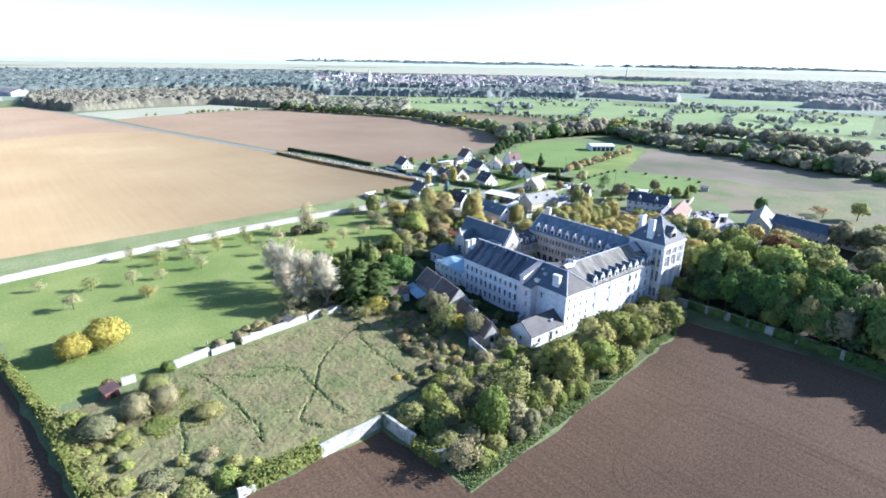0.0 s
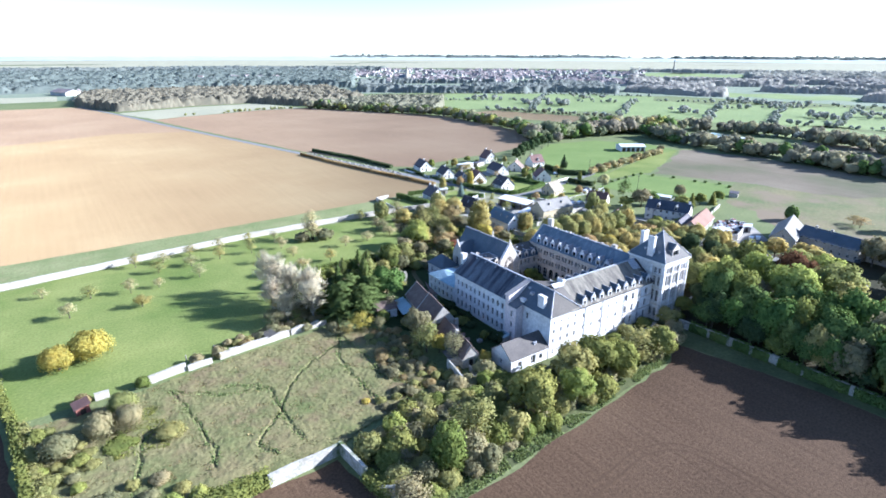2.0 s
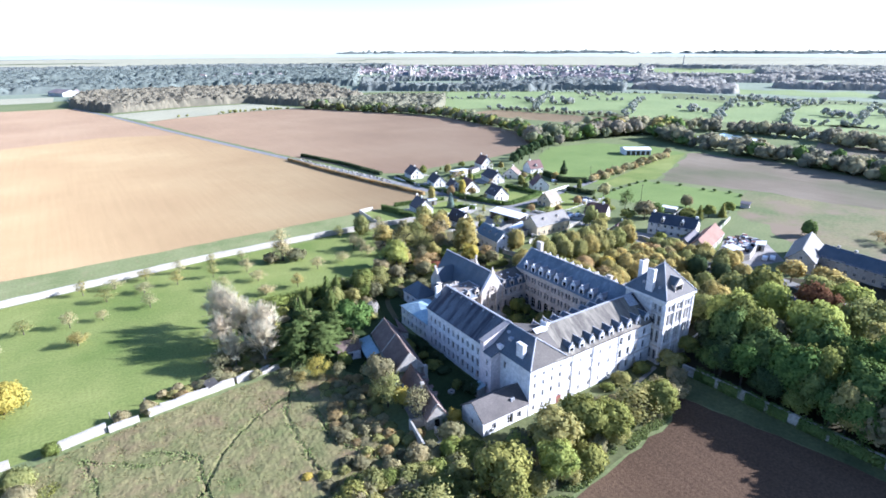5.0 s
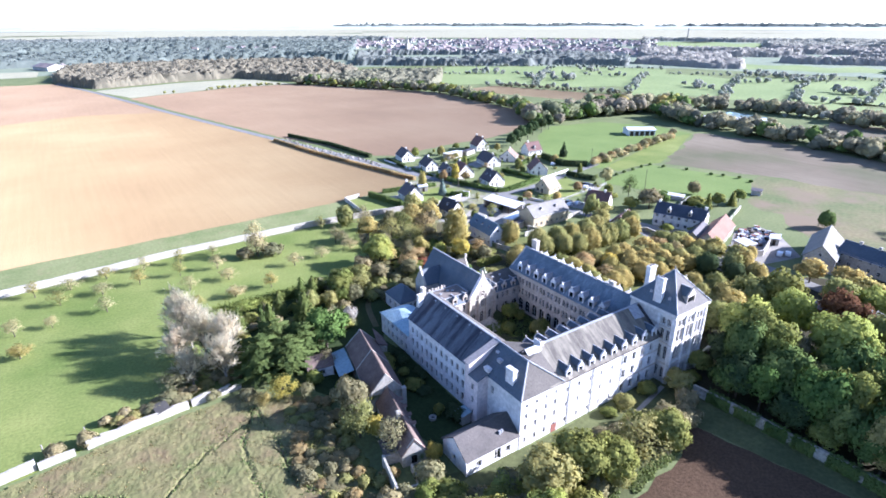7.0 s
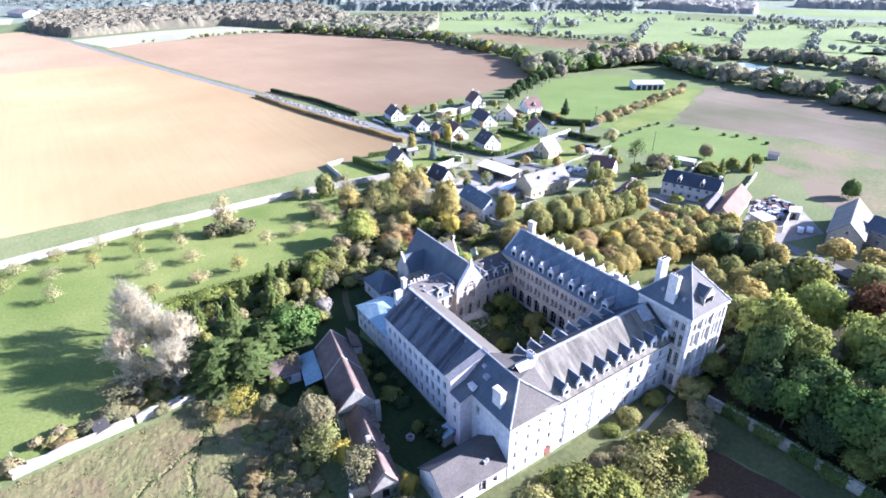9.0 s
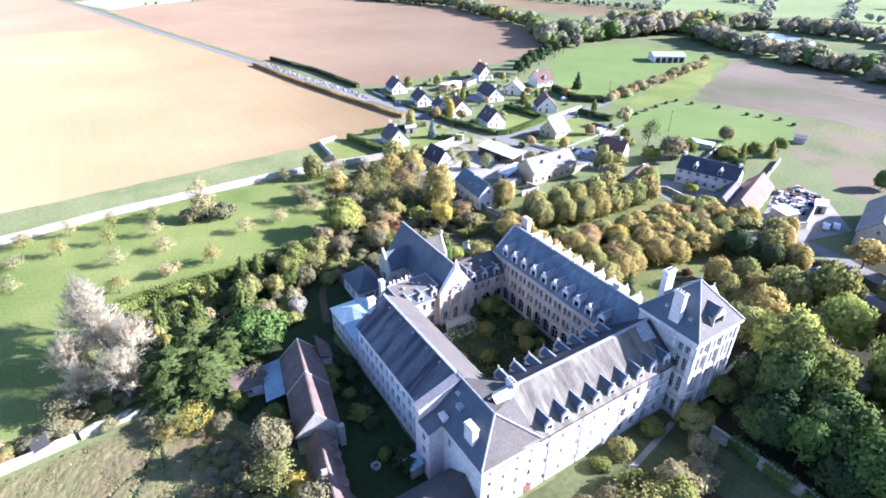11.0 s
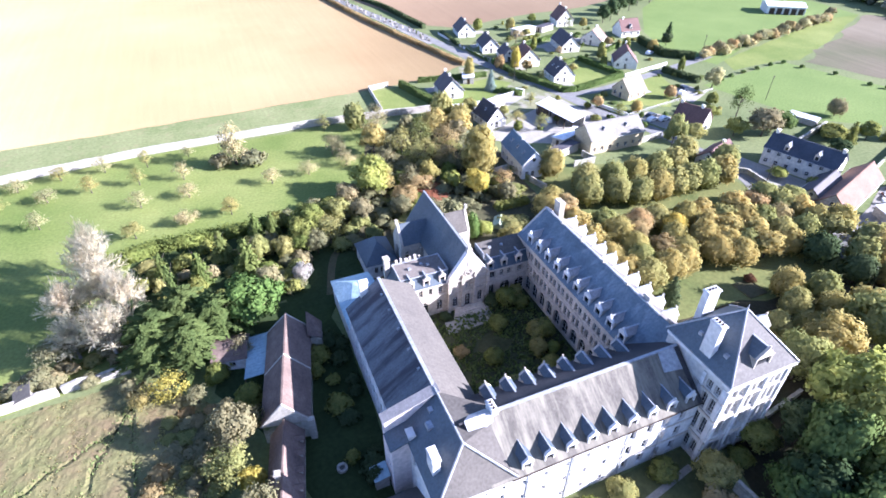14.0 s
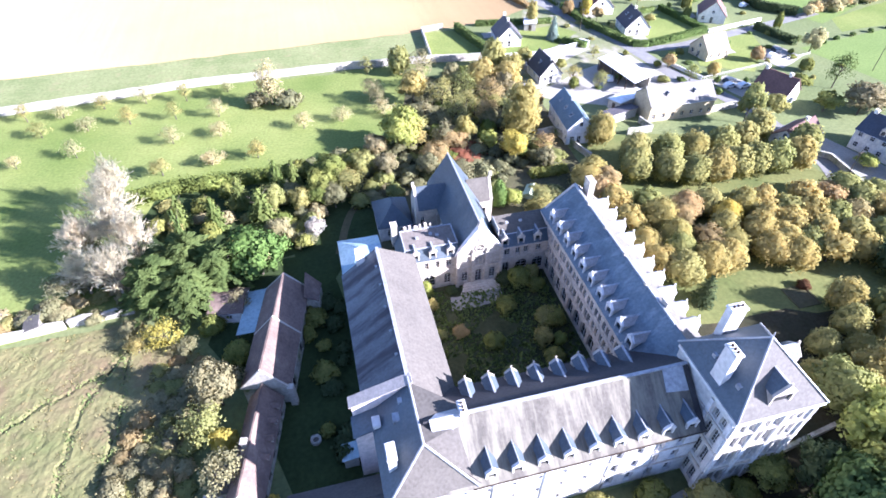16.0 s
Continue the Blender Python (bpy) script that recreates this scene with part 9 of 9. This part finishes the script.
for i, (hx, hy, hr) in enumerate(HOMES[1:39:3]):
    a = i * 1.9
    px, py = hx + math.cos(a) * (hr + 1.5), hy + math.sin(a) * (hr + 1.5)
    sheet("terrace", [(px - 3, py - 2.4), (px + 3, py - 2), (px + 3.2, py + 2.4), (px - 2.8, py + 2)], 0.058 + 0.002 * i, GRAVEL, "pale paved terrace beside a house", "paving", 0.2, 2)


def car(x, y, turn, paint, label):
    e = thing("car", label, "car", "parked cars", at=(x, y, 0), turn=turn)
    bm = bmesh.new()
    prof = [(-2.1, 0.35), (2.1, 0.35), (2.15, 0.75), (1.15, 0.9), (0.55, 1.42), (-1.25, 1.45), (-2.0, 0.95)]
    a = [bm.verts.new((px, -0.85, pz)) for px, pz in prof]
    b = [bm.verts.new((px, 0.85, pz)) for px, pz in prof]
    bm.faces.new(a), bm.faces.new(b[::-1])
    for i in range(len(prof)):
        j = (i + 1) % len(prof)
        bm.faces.new((a[j], a[i], b[i], b[j]))
    part("body", bm, paint, e)
    part("window", boxes((-1.2, -0.87, 0.98, 0.6, -0.855, 1.34)), GLASS, e), part("window", boxes((-1.2, 0.855, 0.98, 0.6, 0.87, 1.34)), GLASS, e)
    for wx in (-1.3, 1.3):
        for wy in (-0.82, 0.82):
            bm = bmesh.new()
            tube(bm, (wx, wy - 0.1, 0.33), (wx, wy + 0.1, 0.33), 0.33, 0.33, 12)
            part("wheel", bm, RUBBER, e)


for x, y, t, p, lb in ((240.5, 97.0, 20, CARWHITE, "white van-like car parked by the yard"), (243, 95.5, 24, CARWHITE, "white car parked by the yard"), (246, 61, 15, CARDARK, "blue-grey car parked before the farmhouse"), (222, 177, 10, CARWHITE, "white car on the parking yard"), (224, 180, 14, CARDARK, "dark car on the parking yard"), (226, 176, 8, CARWHITE, "pale car on the parking yard"),
                        (248, 192, 30, CARWHITE, "white car on a paved drive"), (252, 195, 70, CARDARK, "dark car on a paved drive"), (268, 234, 20, CARWHITE, "white car beside the hedge"), (190, 190, 70, CARWHITE, "white car in the hangar yard"), (212.5, 121, 75, CARDARK, "dark car parked in the lane")):
    car(x, y, t, p, lb)
r = random.Random(31)
scrap = []
for i in range(400):
    x, y = r.uniform(236, 262), r.uniform(103, 119)
    if len(scrap) > 62 or not inside(x, y, [(236, 109), (240, 105.5), (251, 106.2), (259, 109), (261.5, 116), (253, 118), (247, 115.5)]) or any(math.dist((x, y), q) < 1.25 for q in scrap):
        continue
    scrap.append((x, y))
    e = thing("scrap_heap", "heap of dark and pale scrap in the yard", "scrap", "yard scrap", at=(x, y, 0), turn=r.uniform(0, 360))
    for k in range(3):
        s = r.uniform(0.4, 1.1)
        part("piece", boxes((-s + k * 0.5, -s * 0.6, 0.0, k * 0.5 + s * 0.4, s * 0.7, s * r.uniform(0.6, 1.3))), r.choice((WOODDARK, CARDARK, LEAD, BRICK, CARWHITE, LEAD, STONE)), e)
for x, y, h in ((197, 226.5, 8), (290, 226, 8), (216, 163, 8), (221.5, 131, 7), (272, 176, 9)):
    e = thing("utility_pole", "wooden utility pole beside the road", "pole", "utility poles", at=(x, y, 0))
    bm = bmesh.new()
    tube(bm, (0, 0, -0.2), (0, 0, h), 0.12, 0.08, 8)
    part("pole", bm, BARK, e)
    part("crossarm", boxes((-0.7, -0.06, h - 0.7, 0.7, 0.06, h - 0.55)), BARK, e)

# far town: more houses than anyone could count
r = random.Random(17)
tv, tf, rv, rf = [], [], [], []


def far_house(x, y, w, l, h, a):
    z = rise(math.hypot(x, y)) + 0.1
    c, s = math.cos(a), math.sin(a)
    def at(u, v, zz):
        return (x + c * u - s * v, y + s * u + c * v, z + zz)
    k = len(tv)
    tv.extend([at(-w, -l, 0), at(w, -l, 0), at(w, l, 0), at(-w, l, 0), at(-w, -l, h), at(w, -l, h), at(w, l, h), at(-w, l, h), at(0, -l, h * 1.75), at(0, l, h * 1.75)])
    tf.extend([(k, k + 1, k + 5, k + 4), (k + 1, k + 2, k + 6, k + 5), (k + 2, k + 3, k + 7, k + 6), (k + 3, k, k + 4, k + 7), (k + 4, k + 5, k + 8), (k + 6, k + 7, k + 9)])
    k = len(rv)
    rv.extend([at(-w * 1.1, -l * 1.03, h * 0.95), at(0, -l * 1.03, h * 1.8), at(0, l * 1.03, h * 1.8), at(-w * 1.1, l * 1.03, h * 0.95), at(w * 1.1, -l * 1.03, h * 0.95), at(w * 1.1, l * 1.03, h * 0.95)])
    rf.extend([(k, k + 1, k + 2, k + 3), (k + 1, k + 4, k + 5, k + 2)])


for _ in range(1250):
    a = r.uniform(25, 54.5)
    d = r.uniform(1400, 2480)
    if noise.noise((a * 0.2, d * 0.004, 2)) > -0.12:
        far_house(*polar(a, d), r.uniform(4, 6), r.uniform(5, 9), r.uniform(3.5, 6), r.uniform(0, 3))
for a, d, n in ((4, 1250, 8), (9, 1500, 14), (2, 1120, 2), (17, 1700, 16), (66, 1900, 10), (70, 2450, 16)):
    for _ in range(n):
        far_house(*polar(a + r.gauss(0, 1.6), d + r.gauss(0, 60)), r.uniform(4, 6), r.uniform(5, 9), r.uniform(3.5, 5), r.uniform(0, 3))
far_house(*polar(2.2, 1172), 14, 26, 6, 0.4)
town = thing("far_town", "distant town of pale houses with dark roofs", "town", kind="stuff")
part("wall", raw("wall", tv, tf, surface("far house render", (0.5, 0.48, 0.45), (0.36, 0.35, 0.33), 0.02, 0.1, 0.9)), None, town)
part("roof", raw("roof", rv, rf, surface("far house roofs", (0.26, 0.2, 0.18), (0.16, 0.15, 0.155), 0.03, 0.1, 0.9)), None, town)
ch = thing("far_church", "distant church with a pale pointed spire", "church", at=(*polar(31.6, 1500), 0))
part("nave", boxes((-6, -14, 0, 6, 14, 11)), LIMEWALL, ch)
bm = bmesh.new()
gable_roof(bm, -6, 6, -14, 14, 11.05, 17, 0.3, 0.4, "y")
part("roof", bm, SLATE, ch)
bm = boxes((-4, -22, 0, 4, -14.2, 22))
tube(bm, (0, -18, 22), (0, -18, 40), 4.4, 0.2, 8)
part("spire", bm, LIMEWALL, ch)
wt = thing("far_mast", "distant slim pale mast on the plateau", "mast", at=(*polar(57, 2500), 0))
bm = bmesh.new()
tube(bm, (0, 0, 0), (0, 0, 46), 3.0, 2.0, 8)
part("shaft", bm, LIMEWALL, wt)
